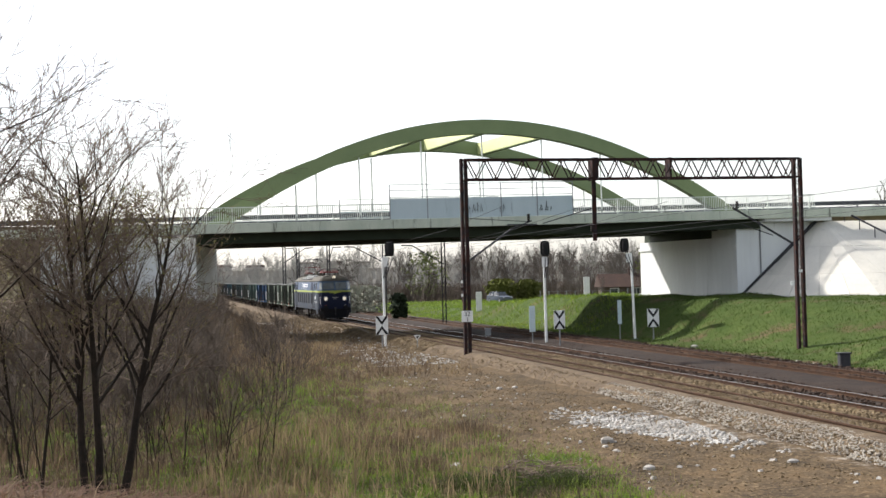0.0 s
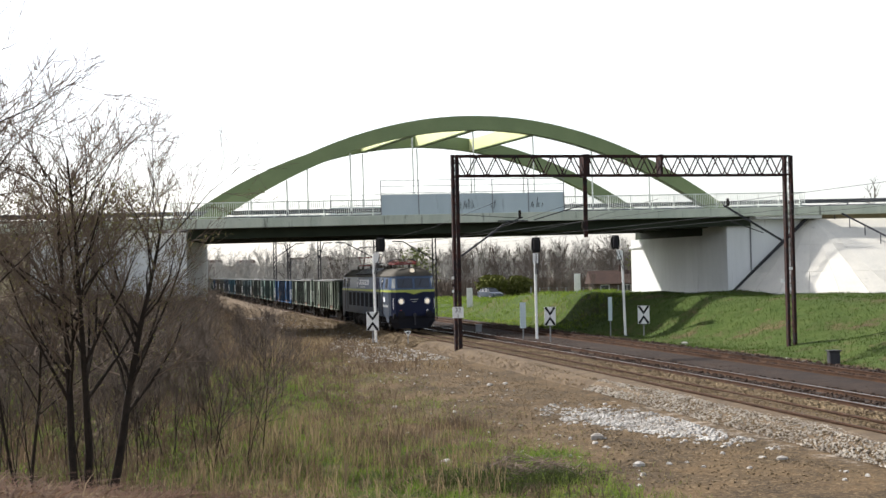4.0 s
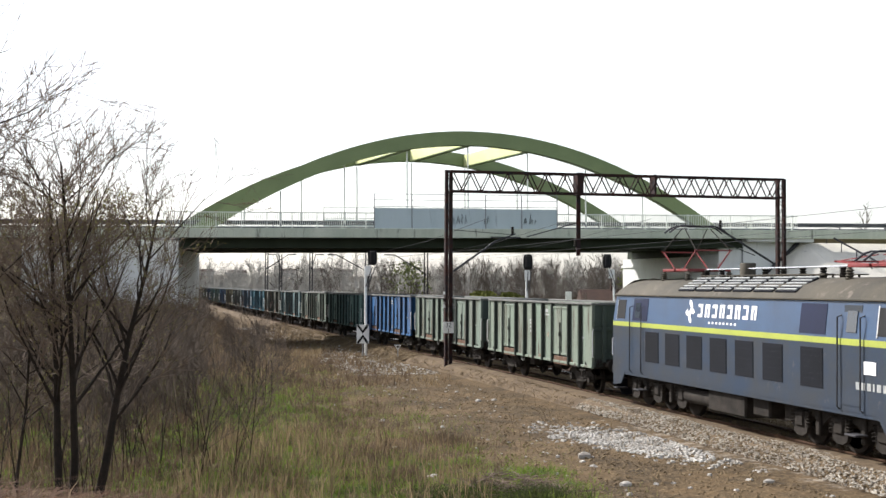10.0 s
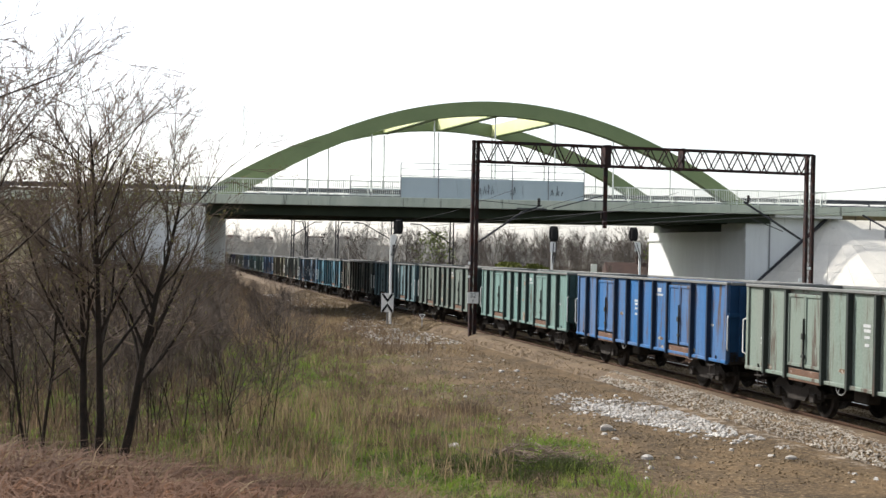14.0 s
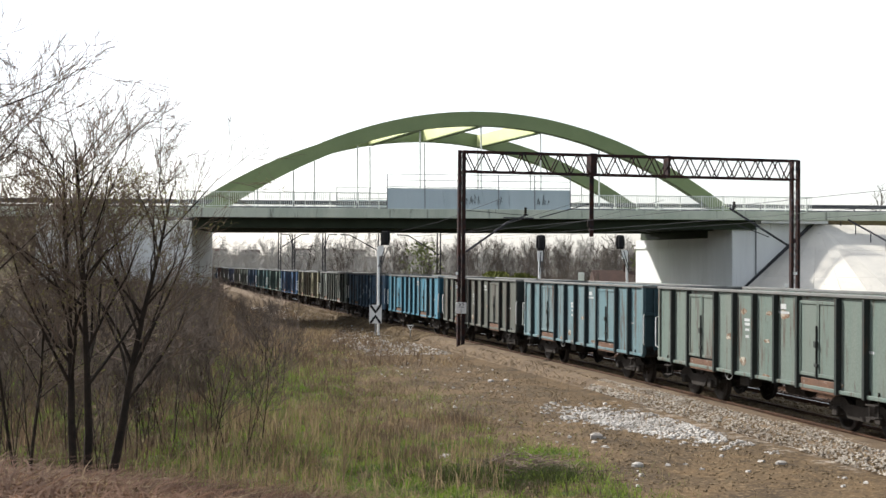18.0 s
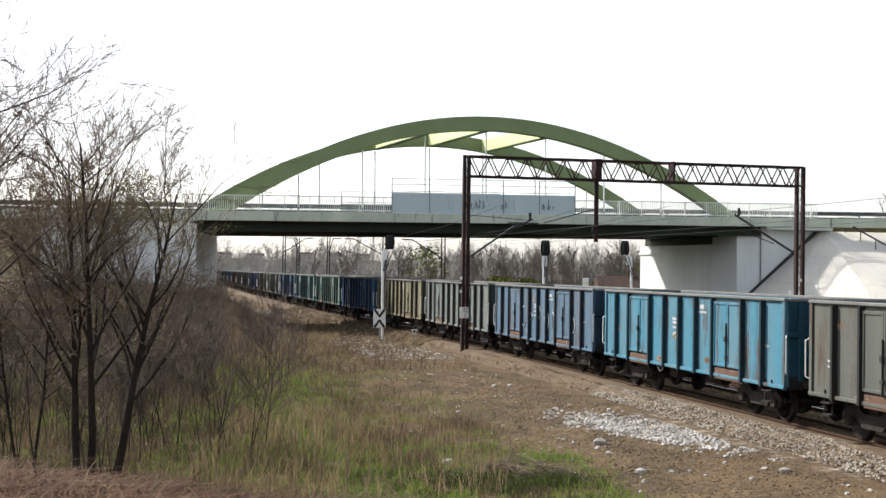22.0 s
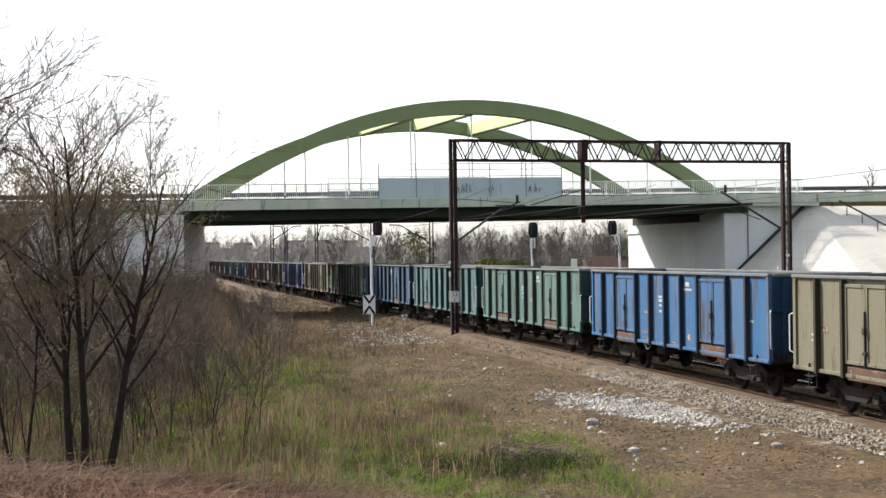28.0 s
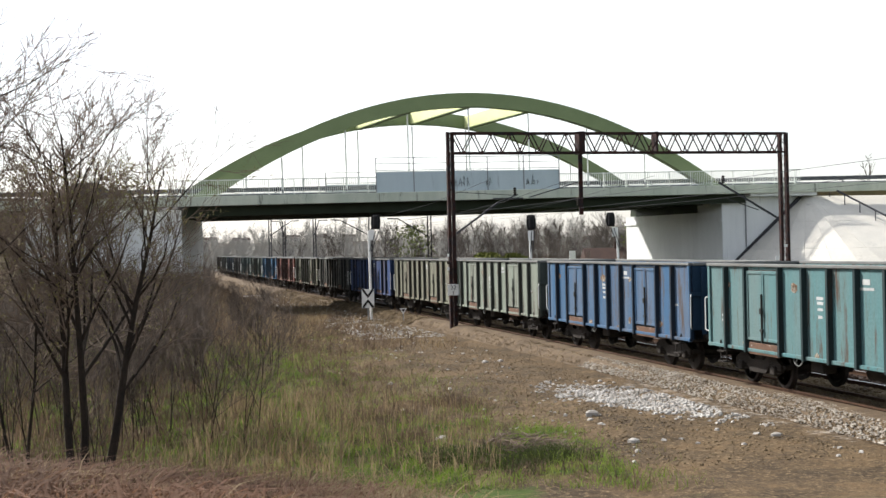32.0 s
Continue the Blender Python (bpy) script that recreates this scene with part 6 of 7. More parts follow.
# thicket of brambles and dead stems
THICKET = blade_material("dead_bramble_stems", (0.128, 0.089, 0.058), (0.068, 0.049, 0.034))
BRACKEN = blade_material("dead_red_brown_bracken", (0.175, 0.096, 0.060), (0.092, 0.055, 0.036))
STRAW = blade_material("dry_straw_stems", (0.27, 0.205, 0.120), (0.165, 0.118, 0.066))
GRASS = blade_material("fresh_grass_blades", (0.105, 0.178, 0.022), (0.175, 0.225, 0.040))
DULL_GRASS = blade_material("faded_grass_blades", (0.22, 0.205, 0.085), (0.115, 0.130, 0.045))

SLOPE_GRASS = blade_material("slope_grass_blades", (0.034, 0.062, 0.010), (0.060, 0.088, 0.016))


def scatter(count, seed, place, height, width, bend, lean, material_, label, category, name):
    """Blades or stems: each a thin bent strip of two pieces. place(rs, n) gives x and y."""
    rs = np.random.RandomState(seed)
    x, y = place(rs, count)
    n = len(x)
    z = land(x, y) - 0.02
    hgt = height(rs, n, x, y)
    a = rs.uniform(0, 6.283, n)
    la = rs.uniform(0, 6.283, n)
    lv = rs.uniform(0, lean, n) * hgt
    bv = rs.uniform(0, bend, n) * hgt
    w = width * rs.uniform(0.6, 1.4, n)
    wx, wy = np.cos(a) * w / 2, np.sin(a) * w / 2
    mx, my, mz = x + np.cos(la) * lv * 0.5, y + np.sin(la) * lv * 0.5, z + hgt * 0.55
    tx, ty, tz = x + np.cos(la) * (lv + bv), y + np.sin(la) * (lv + bv), z + hgt * (1 - 0.3 * bend)
    V = np.empty((n, 5, 3))
    V[:, 0] = np.column_stack([x - wx, y - wy, z])
    V[:, 1] = np.column_stack([x + wx, y + wy, z])
    V[:, 2] = np.column_stack([mx + wx * .8, my + wy * .8, mz])
    V[:, 3] = np.column_stack([mx - wx * .8, my - wy * .8, mz])
    V[:, 4] = np.column_stack([tx, ty, tz])
    me = bpy.data.meshes.new(name)
    base = (np.arange(n) * 5)[:, None]
    tris = np.concatenate([base + np.array([[0, 1, 2]]), base + np.array([[0, 2, 3]]), base + np.array([[3, 2, 4]])], 0)
    me.vertices.add(n * 5)
    me.vertices.foreach_set("co", V.reshape(-1))
    me.loops.add(len(tris) * 3)
    me.loops.foreach_set("vertex_index", tris.reshape(-1).astype(np.int32))
    me.polygons.add(len(tris))
    me.polygons.foreach_set("loop_start", np.arange(0, len(tris) * 3, 3, dtype=np.int32))
    me.update()
    me.validate()
    me.materials.append(material_)
    return tagged(new(name, me), label, category, kind="stuff")


def region(x0, x1, y0, y1, keep):
    """Places in a rectangle, thinned by keep(x, y) from 0 to 1."""
    def place(rs, n):
        x, y = rs.uniform(x0, x1, n * 3), rs.uniform(y0, y1, n * 3) 
        ok = rs.uniform(0, 1, n * 3) < keep(x, y)
        return x[ok][:n], y[ok][:n]
    return place


def flat_side(x, y):
    return off_line(x, y)[1]


def thicket_share(x, y):
    edge = 0.3 - 0.14 * y
    return (1 - ease(x - edge, -3.5, 0.8)) * (0.35 + 0.65 * ease(blur_noise(x, y, 4.0, 51), -0.5, 0.4))


scatter(46000, 1, region(-26, 2, 22, 90, thicket_share), lambda rs, n, x, y: rs.uniform(0.3, 1.5, n) * (0.7 + 0.45 * blur_noise(x, y, 5.0, 61)), 0.018, 0.5, 0.6, THICKET,
        "tangle of dead brown bramble stems", "thicket", "bramble_thicket")
scatter(24000, 2, region(-9.5, 0.5, 5, 21, lambda x, y: (1 - ease(x, -2.6, -0.2)) * (0.3 + 0.7 * ease(blur_noise(x, y, 2.0, 52), -0.4, 0.3))), lambda rs, n, x, y: rs.uniform(0.08, 0.46, n), 0.022, 1.8, 3.2, BRACKEN,
        "flattened red-brown dead bracken in the foreground", "bracken", "dead_bracken")
scatter(7500, 3, region(-9, 1.5, 11, 24, lambda x, y: 1 - ease(x, -1.5, 1.2)), lambda rs, n, x, y: rs.uniform(0.1, 0.42, n), 0.018, 1.4, 3.2, STRAW,
        "pale dry grass stalks in the foreground", "dry grass", "dry_stalks")


def weed_share(x, y):
    off = flat_side(x, y)
    return (1 - ease(off, -11.0, -8.0)) * ease(blur_noise(x, y, 1.9, 53), 0.15, 0.45) * 0.97 + 0.008


scatter(4200, 4, region(-12, 6, 23, 60, weed_share), lambda rs, n, x, y: rs.uniform(0.3, 0.85, n), 0.012, 0.5, 0.5, STRAW, "tall dry weed stems standing in clumps", "weeds", "dry_weeds")
scatter(5000, 14, region(-12, 6, 23, 60, weed_share), lambda rs, n, x, y: rs.uniform(0.3, 1.0, n), 0.014, 0.4, 0.5, THICKET, "tall brown weed stems standing in clumps", "weeds", "brown_weeds")
scatter(80000, 5, region(-14, 7, 21, 62, lambda x, y: np.clip(green_share(x, y) * 2.0 - 0.35, 0, 1) * (off_line(x, y)[1] < -6)), lambda rs, n, x, y: rs.uniform(0.06, 0.26, n) * (1 + 0.8 * np.clip(blur_noise(x, y, 0.8, 66), -0.5, 1)), 0.014, 0.6, 0.8, GRASS,
        "fresh green grass tufts on the flat", "grass", "green_grass")
scatter(62000, 6, region(-16, 5, 21, 80, lambda x, y: (1 - ease(off_line(x, y)[1], -10.5, -5.5)) * (0.15 + 0.85 * ease(blur_noise(x, y, 1.4, 67), -0.25, 0.3))), lambda rs, n, x, y: rs.uniform(0.06, 0.24, n), 0.014, 0.7, 1.1, DULL_GRASS,
        "faded yellow-green grass on the flat", "grass", "faded_grass")
scatter(60000, 7, region(8, 34, 40, 100, lambda x, y: ease(off_line(x, y)[1], 11.8, 13.0)), lambda rs, n, x, y: rs.uniform(0.05, 0.2, n), 0.024, 0.5, 0.6, SLOPE_GRASS,
        "short green grass on the cutting slope", "grass", "slope_grass")
scatter(26000, 9, region(-9, 16, 92, 186, lambda x, y: ease(off_line(x, y)[1], 11.8, 13.5) * (0.4 + 0.6 * ease(blur_noise(x, y, 5.0, 93), -0.4, 0.4))), lambda rs, n, x, y: rs.uniform(0.08, 0.4, n), 0.05, 0.5, 0.6, GRASS,
        "fresh green meadow grass beyond the bridge", "grass", "meadow_grass")
scatter(16000, 8, region(-22, -6, 50, 90, lambda x, y: (off_line(x, y)[1] < -4) * 0.9), lambda rs, n, x, y: rs.uniform(0.15, 0.6, n), 0.03, 0.6, 0.7, STRAW,
        "dry tan grass on the bank below the abutment", "dry grass", "bank_grass")


scatter(14000, 43, region(-20, 6, 52, 112, lambda x, y: (off_line(x, y)[1] < -3.2) * (1 - ease(off_line(x, y)[1], -7.5, -3.2) * 0.8) * (0.25 + 0.75 * ease(blur_noise(x, y, 3.0, 57), -0.3, 0.4))), lambda rs, n, x, y: rs.uniform(0.1, 0.65, n), 0.03, 0.6, 0.8, THICKET,
        "brown dead scrub beside the line", "scrub", "lineside_scrub")
scatter(9000, 44, region(-20, 6, 52, 112, lambda x, y: (off_line(x, y)[1] < -3.0) * (0.2 + 0.8 * ease(blur_noise(x, y, 2.5, 58), -0.2, 0.4))), lambda rs, n, x, y: rs.uniform(0.06, 0.35, n), 0.03, 0.6, 0.9, STRAW,
        "dry pale grass beside the line", "dry grass", "lineside_grass")
# upright dead reeds in a few tight clumps, and arching straw over the bank
scatter(3800, 60, region(-5.2, 1.2, 22.5, 33, lambda x, y: ease(blur_noise(x, y, 1.3, 69), 0.10, 0.5) * (0.35 + 0.65 * (1 - ease(x, -3.0, -0.5)))), lambda rs, n, x, y: rs.uniform(0.35, 1.0, n), 0.013, 0.4, 0.35, STRAW,
        "clumps of tall dead reed stems", "reeds", "dead_reeds")
# matted dead tussocks in clumps on the flat
scatter(26000, 45, region(-12, 5, 21, 58, lambda x, y: (1 - ease(off_line(x, y)[1], -10.0, -7.0)) * ease(blur_noise(x, y, 1.2, 68), 0.05, 0.4)), lambda rs, n, x, y: rs.uniform(0.1, 0.5, n), 0.014, 0.9, 1.3, THICKET,
        "matted brown tussocks of dead grass", "dead grass", "dead_tussocks")
TUFT = blade_material("dark_green_tuft", (0.030, 0.045, 0.012), (0.050, 0.062, 0.020))
for k, (tx_, ty_, tr_) in enumerate(((1.25, 23.6, 0.55), (2.1, 24.2, 0.45), (0.2, 24.4, 0.4), (-0.6, 27.5, 0.5), (-1.6, 30.5, 0.6), (0.6, 33.5, 0.5), (-2.8, 35.5, 0.6))):
    scatter(700, 46 + k, lambda rs, n, cx=tx_, cy=ty_, r=tr_: (cx + rs.normal(0, r, n), cy + rs.normal(0, r, n)), lambda rs, n, x, y: rs.uniform(0.12, 0.42, n), 0.013, 0.7, 0.9, TUFT if k < 3 else THICKET,
            "dark rank tussock in the grass", "tussock", "tussock")
LITTER = blade_material("leaf_litter", (0.05775, 0.0378, 0.0231), (0.0294, 0.021, 0.0147))
PALE_LITTER = blade_material("pale_straw_litter", (0.221, 0.17, 0.102), (0.1445, 0.1062, 0.06375))
flat = lambda x, y: (off_line(x, y)[1] < -2.9) * ease(off_line(x, y)[1], -16, -9)
scatter(15000, 41, region(-12, 12, 23, 96, flat), lambda rs, n, x, y: rs.uniform(0.015, 0.05, n), 0.035, 0.8, 2.6, LITTER, "dark dead leaves and twigs littering the soil", "litter", "leaf_litter")
scatter(14000, 42, region(-12, 12, 23, 96, flat), lambda rs, n, x, y: rs.uniform(0.015, 0.05, n), 0.02, 0.8, 3.0, PALE_LITTER, "pale straw scraps littering the soil", "litter", "straw_litter")


# ---------------------------------------------------------------- loose stones
def stones(count, seed, place, size, material_, label, name, sink=0.3, lift=None):
    """Small angular stones in one mesh."""
    rs = np.random.RandomState(seed)
    x, y = place(rs, count)
    n = len(x)
    z = land(x, y) if lift is None else lift(x, y)
    shape = np.array([(-1, -1, -.6), (1, -.8, -.6), (.9, 1, -.6), (-.8, .9, -.6), (-.6, -.5, .7), (.7, -.6, .6), (.5, .6, .75), (-.6, .6, .6)], float)
    V = shape[None] * (1 + rs.uniform(-.3, .3, (n, 8, 3)))
    sz = size * rs.uniform(0.5, 1.5, n)
    V = V * sz[:, None, None] * np.stack([rs.uniform(.7, 1.3, n), rs.uniform(.7, 1.3, n), rs.uniform(.5, .9, n)], 1)[:, None, :]
    a = rs.uniform(0, 6.283, n)
    c, s_ = np.cos(a)[:, None], np.sin(a)[:, None]
    X, Y = V[:, :, 0] * c - V[:, :, 1] * s_, V[:, :, 0] * s_ + V[:, :, 1] * c
    V = np.stack([X + x[:, None], Y + y[:, None], V[:, :, 2] + (z + sz * sink)[:, None]], 2)
    quads = np.array([(3, 2, 1, 0), (4, 5, 6, 7), (0, 1, 5, 4), (1, 2, 6, 5), (2, 3, 7, 6), (3, 0, 4, 7)])
    F = (np.arange(n) * 8)[:, None, None] + quads[None]
    me = bpy.data.meshes.new(name)
    me.from_pydata(V.reshape(-1, 3).tolist(), [], F.reshape(-1, 4).tolist())
    me.materials.append(material_)
    return tagged(new(name, me), label, "gravel", kind="stuff")


PALE_STONES = material("pale_crushed_stone", (0.38, 0.35, 0.30), (0.20, 0.172, 0.138), 0.9, 0.9, bump=0.3, grain=30)


def along_track(s0, s1, o0, o1):
    def place(rs, n):
        s, o = rs.uniform(0, 1, n) ** 1.4 * (s1 - s0) + s0, rs.uniform(o0, o1, n)
        i = np.clip(np.round(s - line_s[0]).astype(int), 0, len(line_s) - 1)
        k = s - line_s[i]
        x = line_xy[i, 0] - np.sin(line_a[i]) * k + np.cos(line_a[i]) * o
        y = line_xy[i, 1] + np.cos(line_a[i]) * k + np.sin(line_a[i]) * o
        return x, y
    return place


def bed_height(x, y):
    off = off_line(x, y)[1]
    return np.where(off > -1.5, -0.09, np.maximum(-0.09 - (np.abs(off) - 1.5) / 2.2, land(x, y)))


stones(5000, 21, along_track(-12, 40, -2.1, -0.85), 0.022, STONES, "tan ballast stones on the near shoulder", "ballast_stones", 0.2, bed_height)
stones(15000, 22, along_track(-14, 60, 0.85, 3.25), 0.05, STONES, "tan ballast stones between the tracks", "ballast_stones", 0.2, lambda x, y: np.interp(off_line(x, y)[1], (0.8, 1.8, 2.3, 3.3), (-0.20, -0.22, -0.48, -0.46)))
stones(10000, 23, along_track(-14, 13, -2.15, -0.95), 0.022, PALE_STONES, "pale crushed stone along the near shoulder", "white_stones", 0.2, bed_height)
stones(7500, 24, region(2.5, 9, 28, 40, lambda x, y: 0.6 * ease(gravel_patch(x, y) + 0.5 * blur_noise(x, y, 0.6, 46), -0.1, 0.7) * (off_line(x, y)[1] < -2.6)), 0.036, WHITE_STONES, "patch of white crushed stone on the flat", "white_stones")
DARK_STONES = material("oily_dark_stones", (0.060, 0.036, 0.024), (0.020, 0.013, 0.010), 0.9, 0.9, bump=0.3, grain=30)
stones(9000, 29, along_track(-14, 55, -0.66, 0.66), 0.026, STONES, "tan ballast stones between the rails", "ballast_stones", 0.1, lambda x, y: -0.135 - 0.08 * off_line(x, y)[1])
stones(16000, 30, along_track(-16, 70, 3.5, 11.2), 0.05, DARK_STONES, "oily dark ballast stones round the outer tracks", "dark_stones", 0.1, lambda x, y: np.where((off_line(x, y)[1] > 5.9) & (off_line(x, y)[1] < 6.3), -0.55, -0.465))
stones(9000, 27, along_track(40, 100, -3.6, -0.4), 0.05, STONES, "rubble on the shoulder towards the bridge", "ballast_stones", 0.2, bed_height)
stones(1800, 28, along_track(30, 95, -6.5, -2.4), 0.05, WHITE_STONES, "pale rubble beside the line", "rubble", 0.2, lambda x, y: np.maximum(bed_height(x, y), land(x, y)))
stones(7000, 25, region(-6, 11, 24, 72, lambda x, y: ease(off_line(x, y)[1], -10.5, -7) * (off_line(x, y)[1] < -2.8)), 0.022, STONES, "scattered pebbles on bare soil", "pebbles")
stones(170, 26, region(-6, 10, 24, 60, lambda x, y: ease(off_line(x, y)[1], -12, -7) * (off_line(x, y)[1] < -2.8)), 0.04, WHITE_STONES, "scattered white pebbles on bare soil", "pebbles")
for k, (x, y, r) in enumerate(((0.2, 28.7, 0.17), (3.78, 30.1, 0.20), (7.3, 27.0, 0.12), (14.4, 73.5, 0.28), (12.4, 72.0, 0.22), (17.0, 58.5, 0.2), (18.4, 50.5, 0.24), (1.9, 45.5, 0.14), (2.5, 46.0, 0.12), (4.2, 26.6, 0.14), (16.6, 60.0, 0.2))):
    rk = random.Random(k)
    pts = [(r * rk.uniform(.7, 1.2) * math.cos(a), r * rk.uniform(.5, .9) * math.sin(a)) for a in np.linspace(0, 6.283, 9)[:-1]]
    z = land_at(x, y)
    b = Build().loft([[(x + u, y + w_, z - 0.06) for u, w_ in pts], [(x + u * .95, y + w_ * .95, z + r * 0.35) for u, w_ in pts], [(x + u * .4, y + w_ * .4, z + r * 0.6) for u, w_ in pts]])
    ob = part("rock", b, WHITE_STONES)
    tagged(ob, "pale loose rock lying on the ground", "rock", "loose rocks")
br = thing("brush_heap", "heap of cut twigs lying in the grass", "brush heap")
hb = Build()
rk = random.Random(5)
for k in range(220):
    a, x, y = rk.uniform(0, 6.28), 1.7 + rk.gauss(0, 0.7), 25.2 + rk.gauss(0, 0.5)
    z = land_at(x, y) + rk.uniform(0, 0.4) * math.exp(-((x - 1.7) ** 2 + (y - 25.2) ** 2))
    l_ = rk.uniform(0.3, 0.9)
    hb.tube([(x, y, z), (x + l_ * math.cos(a), y + l_ * math.sin(a), z + rk.uniform(-.05, .15))], [0.012, 0.004], 4, False)
tagged(part("brushwood", hb, TWIG, br), kind="stuff")
for x, y, a, l_ in ((0.9, 28.5, 5, 1.3), (1.0, 28.35, -4, 1.1), (-6.5, 42, 10, 1.5)):
    lg = part("dead_branch", Build().tube([(x, y, land_at(x, y) + 0.05), (x + l_ * math.cos(radians(a)), y + l_ * math.sin(radians(a)), land_at(x, y) + 0.09)], [0.035, 0.02], 7), TWIG)
    tagged(lg, "fallen dead branch on the grass", "branch", "fallen branches")


# ---------------------------------------------------------------- beyond the bridge
def wood(name, label, count, seed, place, height, material_, plan, stem):
    """Far bare trees in one mesh, from a few grown forms."""
    forms = []
    for k in range(5):
        b = Build()
        grow([b, b, b], random.Random(seed + k), Vector((0, 0, -0.03)), Vector((0, 0, 1)), 1.0, stem, 0, plan, 0.05)
        forms.append((np.array([tuple(p) for p in b.v]), np.array(b.f)))
    rs = np.random.RandomState(seed)
    x, y = place(rs, count)
    z = land(x, y)
    verts, quads, n = [], [], 0
    for i in range(len(x)):
        v, f = forms[i % 5]
        a, hgt = rs.uniform(0, 6.283), height * rs.uniform(0.6, 1.2)
        c, s_ = math.cos(a) * hgt * 0.9, math.sin(a) * hgt * 0.9
        verts.append(np.column_stack([v[:, 0] * c - v[:, 1] * s_ + x[i], v[:, 0] * s_ + v[:, 1] * c + y[i], v[:, 2] * hgt + z[i]]))
        quads.append(f + n)
        n += len(v)
    quads = np.concatenate(quads)
    me = bpy.data.meshes.new(name)
    me.vertices.add(n)
    me.vertices.foreach_set("co", np.concatenate(verts).reshape(-1))
    me.loops.add(len(quads) * 4)
    me.loops.foreach_set("vertex_index", quads.reshape(-1).astype(np.int32))
    me.polygons.add(len(quads))
    me.polygons.foreach_set("loop_start", np.arange(0, len(quads) * 4, 4, dtype=np.int32))
    me.update()
    me.materials.append(material_)
    return tagged(new(name, me), label, "trees", kind="stuff")


# paler than FAR_TWIG: the haze of distance is put into this colour
HILL_TWIG = material("haze_paled_hill_twigs", (0.30, 0.29, 0.26), (0.22, 0.215, 0.20), 0.05, 0.95, bump=0.0)
WOOD_PLAN = ((1, 1, 0, 4), (10, 0.42, 0.6, 3), (6, 0.5, 0.6, 3), (3, 0.55, 0.6, 3))
wood("far_wood", "belt of bare brown trees beyond the bridge", 330, 300, region(-80, 75, 150, 250, lambda x, y: (((off_line(x, y)[1] > 12) & ((y > 188) | (x > 22))) | (off_line(x, y)[1] < -9)) * (0.35 + 0.65 * ease(x, -6, 8))), 6.0, FAR_TWIG, WOOD_PLAN, 0.012)
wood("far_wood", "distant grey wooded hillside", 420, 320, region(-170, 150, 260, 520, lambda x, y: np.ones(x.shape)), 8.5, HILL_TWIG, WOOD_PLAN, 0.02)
wood("roadside_trees", "bare trees behind the road embankment", 3, 360, region(44, 54, 120, 140, lambda x, y: np.ones(x.shape)), 11.0, FAR_TWIG, WOOD_PLAN, 0.02)
wood("lineside_shrubs", "bare shrubs beside the line beyond the bridge", 110, 340, region(-60, 40, 118, 170, lambda x, y: ((off_line(x, y)[1] < -8) | ((off_line(x, y)[1] > 30))) * 1.0), 4.0, FAR_TWIG, WOOD_PLAN, 0.02)


UNDERGROWTH = material("far_undergrowth_stems", (0.110, 0.086, 0.066), (0.064, 0.052, 0.042), 0.15, 0.95, bump=0.0)
scatter(70000, 31, region(-80, 75, 140, 260, lambda x, y: (((off_line(x, y)[1] > 10) & ((y > 186) | (x > 22))) | (off_line(x, y)[1] < -7)) * 1.0), lambda rs, n, x, y: rs.uniform(0.6, 3.2, n) * (1 + 0.7 * np.clip(blur_noise(x, y, 9.0, 87), -0.6, 1)), 0.06, 0.5, 0.5, UNDERGROWTH,
        "brown undergrowth of the wood beyond the bridge", "undergrowth", "far_undergrowth")

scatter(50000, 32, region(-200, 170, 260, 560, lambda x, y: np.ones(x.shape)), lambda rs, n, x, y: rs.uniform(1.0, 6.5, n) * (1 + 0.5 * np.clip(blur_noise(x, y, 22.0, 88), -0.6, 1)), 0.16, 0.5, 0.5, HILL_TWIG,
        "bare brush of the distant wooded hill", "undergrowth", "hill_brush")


def leafy(name, label, x, y, r, h, colour, seed, clumps=500):
    rs = np.random.RandomState(seed)
    t = thing(name, label, "shrub" if h < 4 else "tree", "")
    mt = material(name + "_leaves", colour, tuple(c * 0.7 for c in colour), 1.0, 0.9, bump=0.0)
    z0 = land_at(x, y)
    tr = Build()
    for k in range(4):
        a = rs.uniform(0, 6.28)
        tr.tube([(x, y, z0 - 0.1), (x + 0.4 * r * math.cos(a), y + 0.4 * r * math.sin(a), z0 + h * 0.6)], [0.08, 0.02], 5, False)
    part("trunk", tr, BARK, t)
    b = Build()
    for k in range(clumps):
        a, q, w_ = rs.uniform(0, 6.28), rs.uniform(0, 1) ** 0.5, rs.uniform(-1, 1)
        rr = r * q * math.sqrt(max(0, 1 - w_ * w_ * 0.8)) * rs.uniform(0.7, 1.1)
        c = Vector((x + rr * math.cos(a), y + rr * math.sin(a), z0 + h * 0.55 + w_ * h * 0.45))
        s_ = rs.uniform(0.10, 0.28)
        d1, d2 = Vector(rs.normal(0, 1, 3)).normalized() * s_, Vector(rs.normal(0, 1, 3)).normalized() * s_
        b.add([c - d1, c + d2, c + d1, c - d2], [(0, 1, 2, 3)])
    part("crown", b, mt, t)


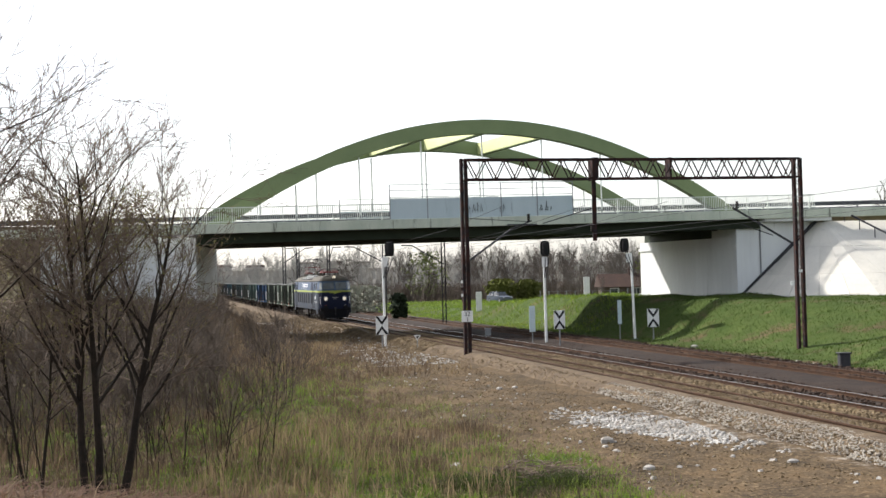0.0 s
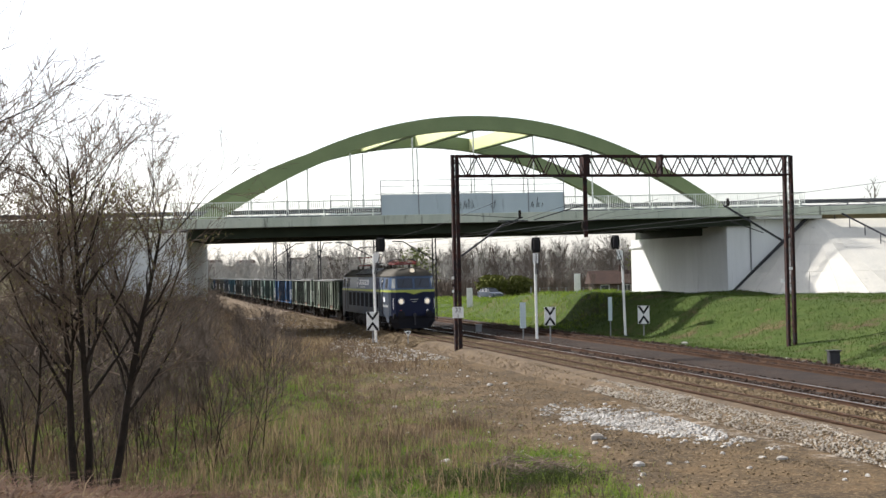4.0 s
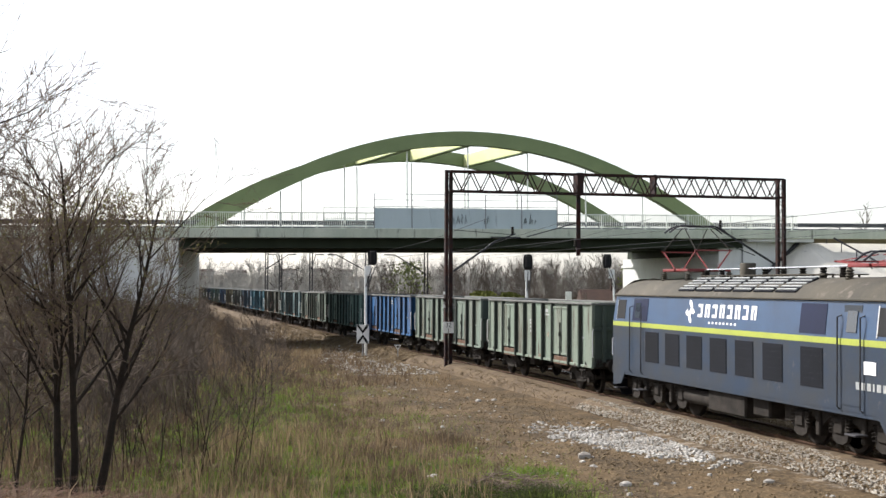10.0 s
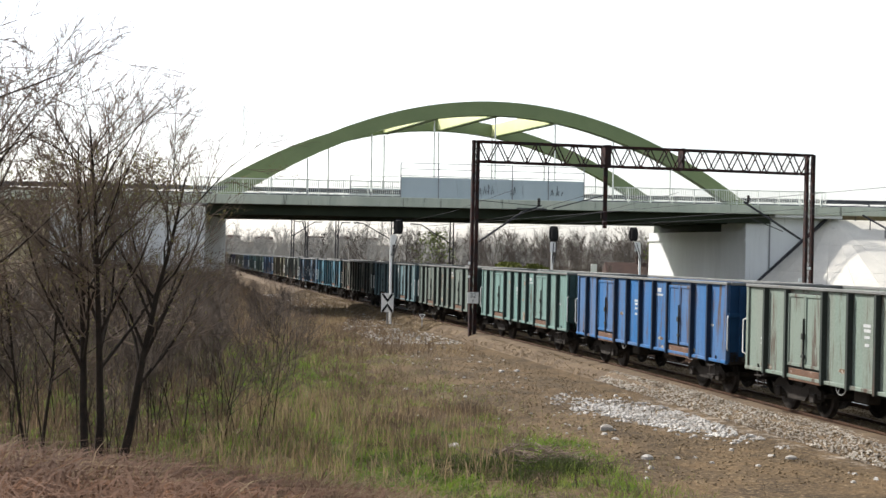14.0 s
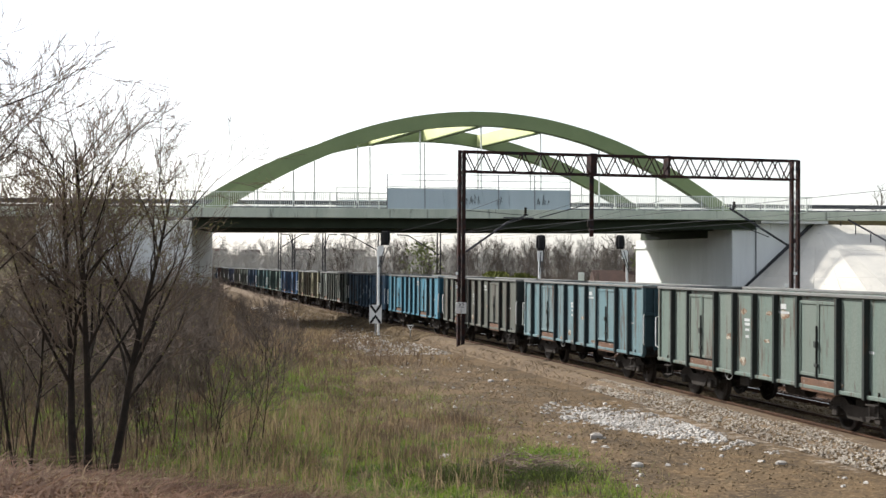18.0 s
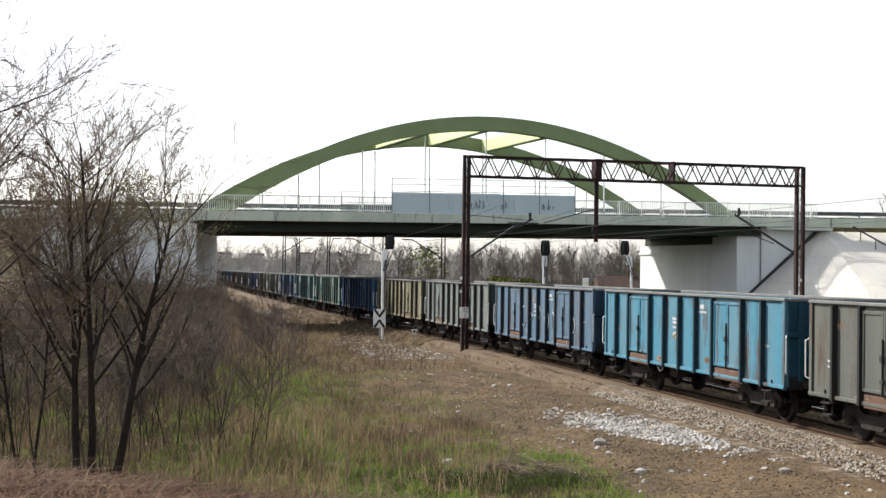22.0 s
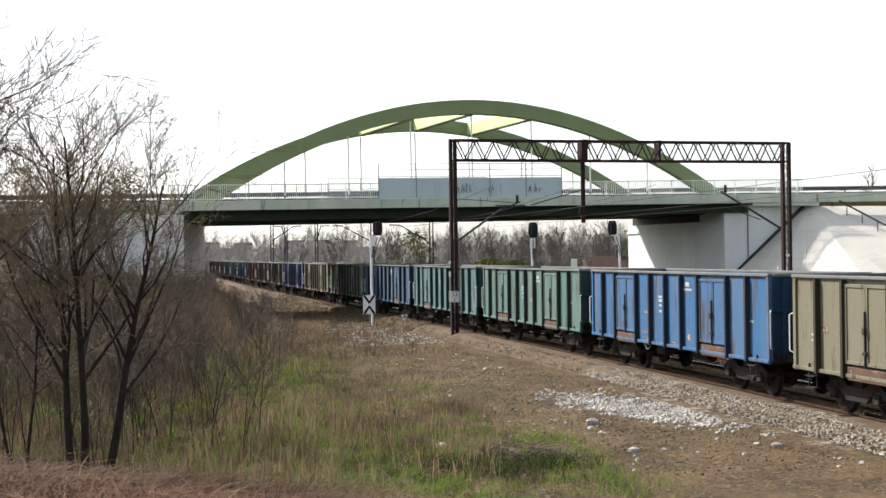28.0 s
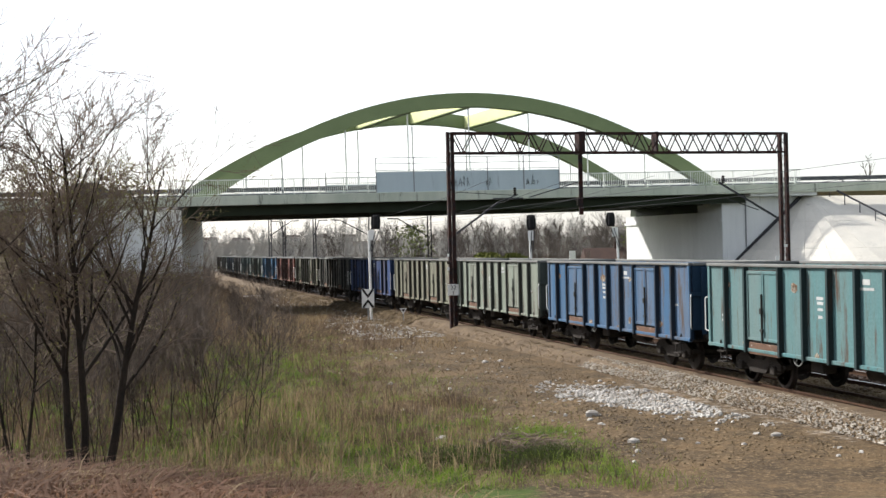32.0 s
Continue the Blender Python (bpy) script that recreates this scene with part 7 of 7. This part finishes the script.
leafy("yellow_hedge", "yellow-green clipped hedge behind the parked car", 8.3, 181, 2.6, 3.0, (0.10, 0.11, 0.02), 1, 1400)
leafy("yellow_hedge", "yellow-green hedge by the gardens", 12.0, 182, 2.4, 2.9, (0.09, 0.10, 0.02), 2, 1200)
leafy("evergreen_shrub", "dark evergreen shrub beyond the tracks", -4.4, 125, 1.0, 2.9, (0.03, 0.042, 0.022), 3, 700)
leafy("blossom_shrub", "pale blossoming shrub beyond the tracks", -10.0, 150, 4.5, 3.6, (0.30, 0.30, 0.24), 4, 1500)
leafy("willow", "willow with fresh yellow-green leaves", -2.5, 195, 4.0, 7.5, (0.14, 0.16, 0.06), 5, 700)
leafy("willow", "young willow with yellow-green leaves beside the house", 25.5, 150, 3.0, 7.5, (0.17, 0.20, 0.05), 6, 900)

PLASTER = material("plain_plaster", (0.50, 0.47, 0.42), (0.42, 0.40, 0.36), 0.5, 0.9)
ROOF_TILE = material("brown_roof_tiles", (0.052, 0.03, 0.022), (0.036, 0.022, 0.018), 1.5, 0.9)


def house(x, y, w, d, eaves, ridge, label, plaster=None):
    z = land_at(x, y) - 0.3
    hs = thing("house", label, "house", "houses")
    part("wall", Build().box(x - w / 2, x + w / 2, y - d / 2, y + d / 2, z, z + eaves, 0.03), plaster or PLASTER, hs)
    part("roof", Build().prism([(y - d / 2 - 0.4, z + eaves - 0.1), (y + d / 2 + 0.4, z + eaves - 0.1), (y, z + ridge)], x - w / 2 - 0.4, x + w / 2 + 0.4, "x"), ROOF_TILE, hs)
    part("chimney", Build().box(x + w * 0.15, x + w * 0.15 + 0.5, y - 0.3, y + 0.3, z + ridge - 0.8, z + ridge + 0.7), ROOF_TILE, hs)
    for k in range(max(2, int(w / 2.5))):
        xx = x - w / 2 + (k + 0.5) * w / max(2, int(w / 2.5))
        win = part("window", Build().box(xx - 0.5, xx + 0.5, y - d / 2 - 0.04, y - d / 2 + 0.02, z + 1.2, z + 2.3, 0.01), WHITE, hs)
        part("pane", Build().box(xx - 0.42, xx + 0.42, y - d / 2 - 0.05, y - d / 2 - 0.045, z + 1.28, z + 2.22), CAR_GLASS, win)


house(20.8, 148, 5.0, 5, 2.5, 3.9, "small brown-roofed house behind a garden fence", material("weathered_plank_wall", (0.10, 0.075, 0.055), (0.07, 0.05, 0.04), 1.0, 0.9, streak=True))
house(31, 160, 8, 7, 3.0, 4.6, "brown-roofed house beyond the bridge")
house(-17.0, 172, 6.5, 5, 2.4, 3.1, "low flat-roofed lineside shed")
rnd = random.Random(9)
for k in range(9):
    house(rnd.uniform(-190, 40), rnd.uniform(700, 900), rnd.uniform(8, 12), 8, rnd.uniform(3, 4), rnd.uniform(5, 7), "far pale house on the hillside")
for x, y, h in ((3.6, 130, 1.9), (14.2, 126, 2.2)):
    g = part("gate_board", Build().box(x - 0.3, x + 0.3, y - 0.06, y + 0.06, land_at(x, y) - 0.1, land_at(x, y) + h, 0.02), WHITE)
    tagged(g, "white upright board beside the garden fence", "board", "white boards")
fence_ = thing("garden_fence", "grey garden fence with wire between slim posts", "fence")
for k in range(16):
    x = 10.5 + k * 0.95
    part("post", Build().box(x - 0.05, x + 0.05, 138.0, 138.1, land_at(x, 138) - 0.1, land_at(x, 138) + 1.5), STEEL, fence_)
for dz in (0.4, 0.9, 1.4):
    part("wire", Build().bar((10.5, 138.05, land_at(10.5, 138) + dz), (24.8, 138.05, land_at(24.8, 138) + dz), 0.02), STEEL, fence_)


# ---------------------------------------------------------------- what moves
def train_place(t):
    """Metres up the line of the first wagon's leading end."""
    return 104.15 - 9.0645 * t - 0.005068 * t * t - 2.6 * max(0.0, 1 - t / 6.0) ** 2


def vehicle_pose(s):
    p = on_line(s)
    return pose(p.x, p.y, 0.0, 0, 0, 180 + math.degrees(heading(s)))


def motions():
    times = range(0, 33)
    walk(loco, [(t, vehicle_pose(train_place(t) - 10.24)) for t in times])
    for k, w in enumerate(wagons):
        walk(w, [(t, vehicle_pose(train_place(t) + 14.04 * k + 6.4)) for t in times])
    # wheels roll with the train
    ticks = [i / 15 for i in range(481)]
    for vehicle, r in [(loco, 0.625)] + [(w, 0.46) for w in wagons]:
        for o in vehicle.children_recursive:
            if o.name.startswith("wheelset"):
                y, z = o.location.y, o.location.z
                walk(o, [(t, pose(0, y, z, math.degrees((train_place(t) - train_place(0)) / r))) for t in ticks])
    for c, a, b in ((grey_car, 26.8, -216.6), (dark_car, 26.9, -884.6)):
        walk(c, [(t, GRADE @ pose(a * t + b, 94, CAR_BASE)) for t in (0, 8, 16, 24, 32)])

motions()
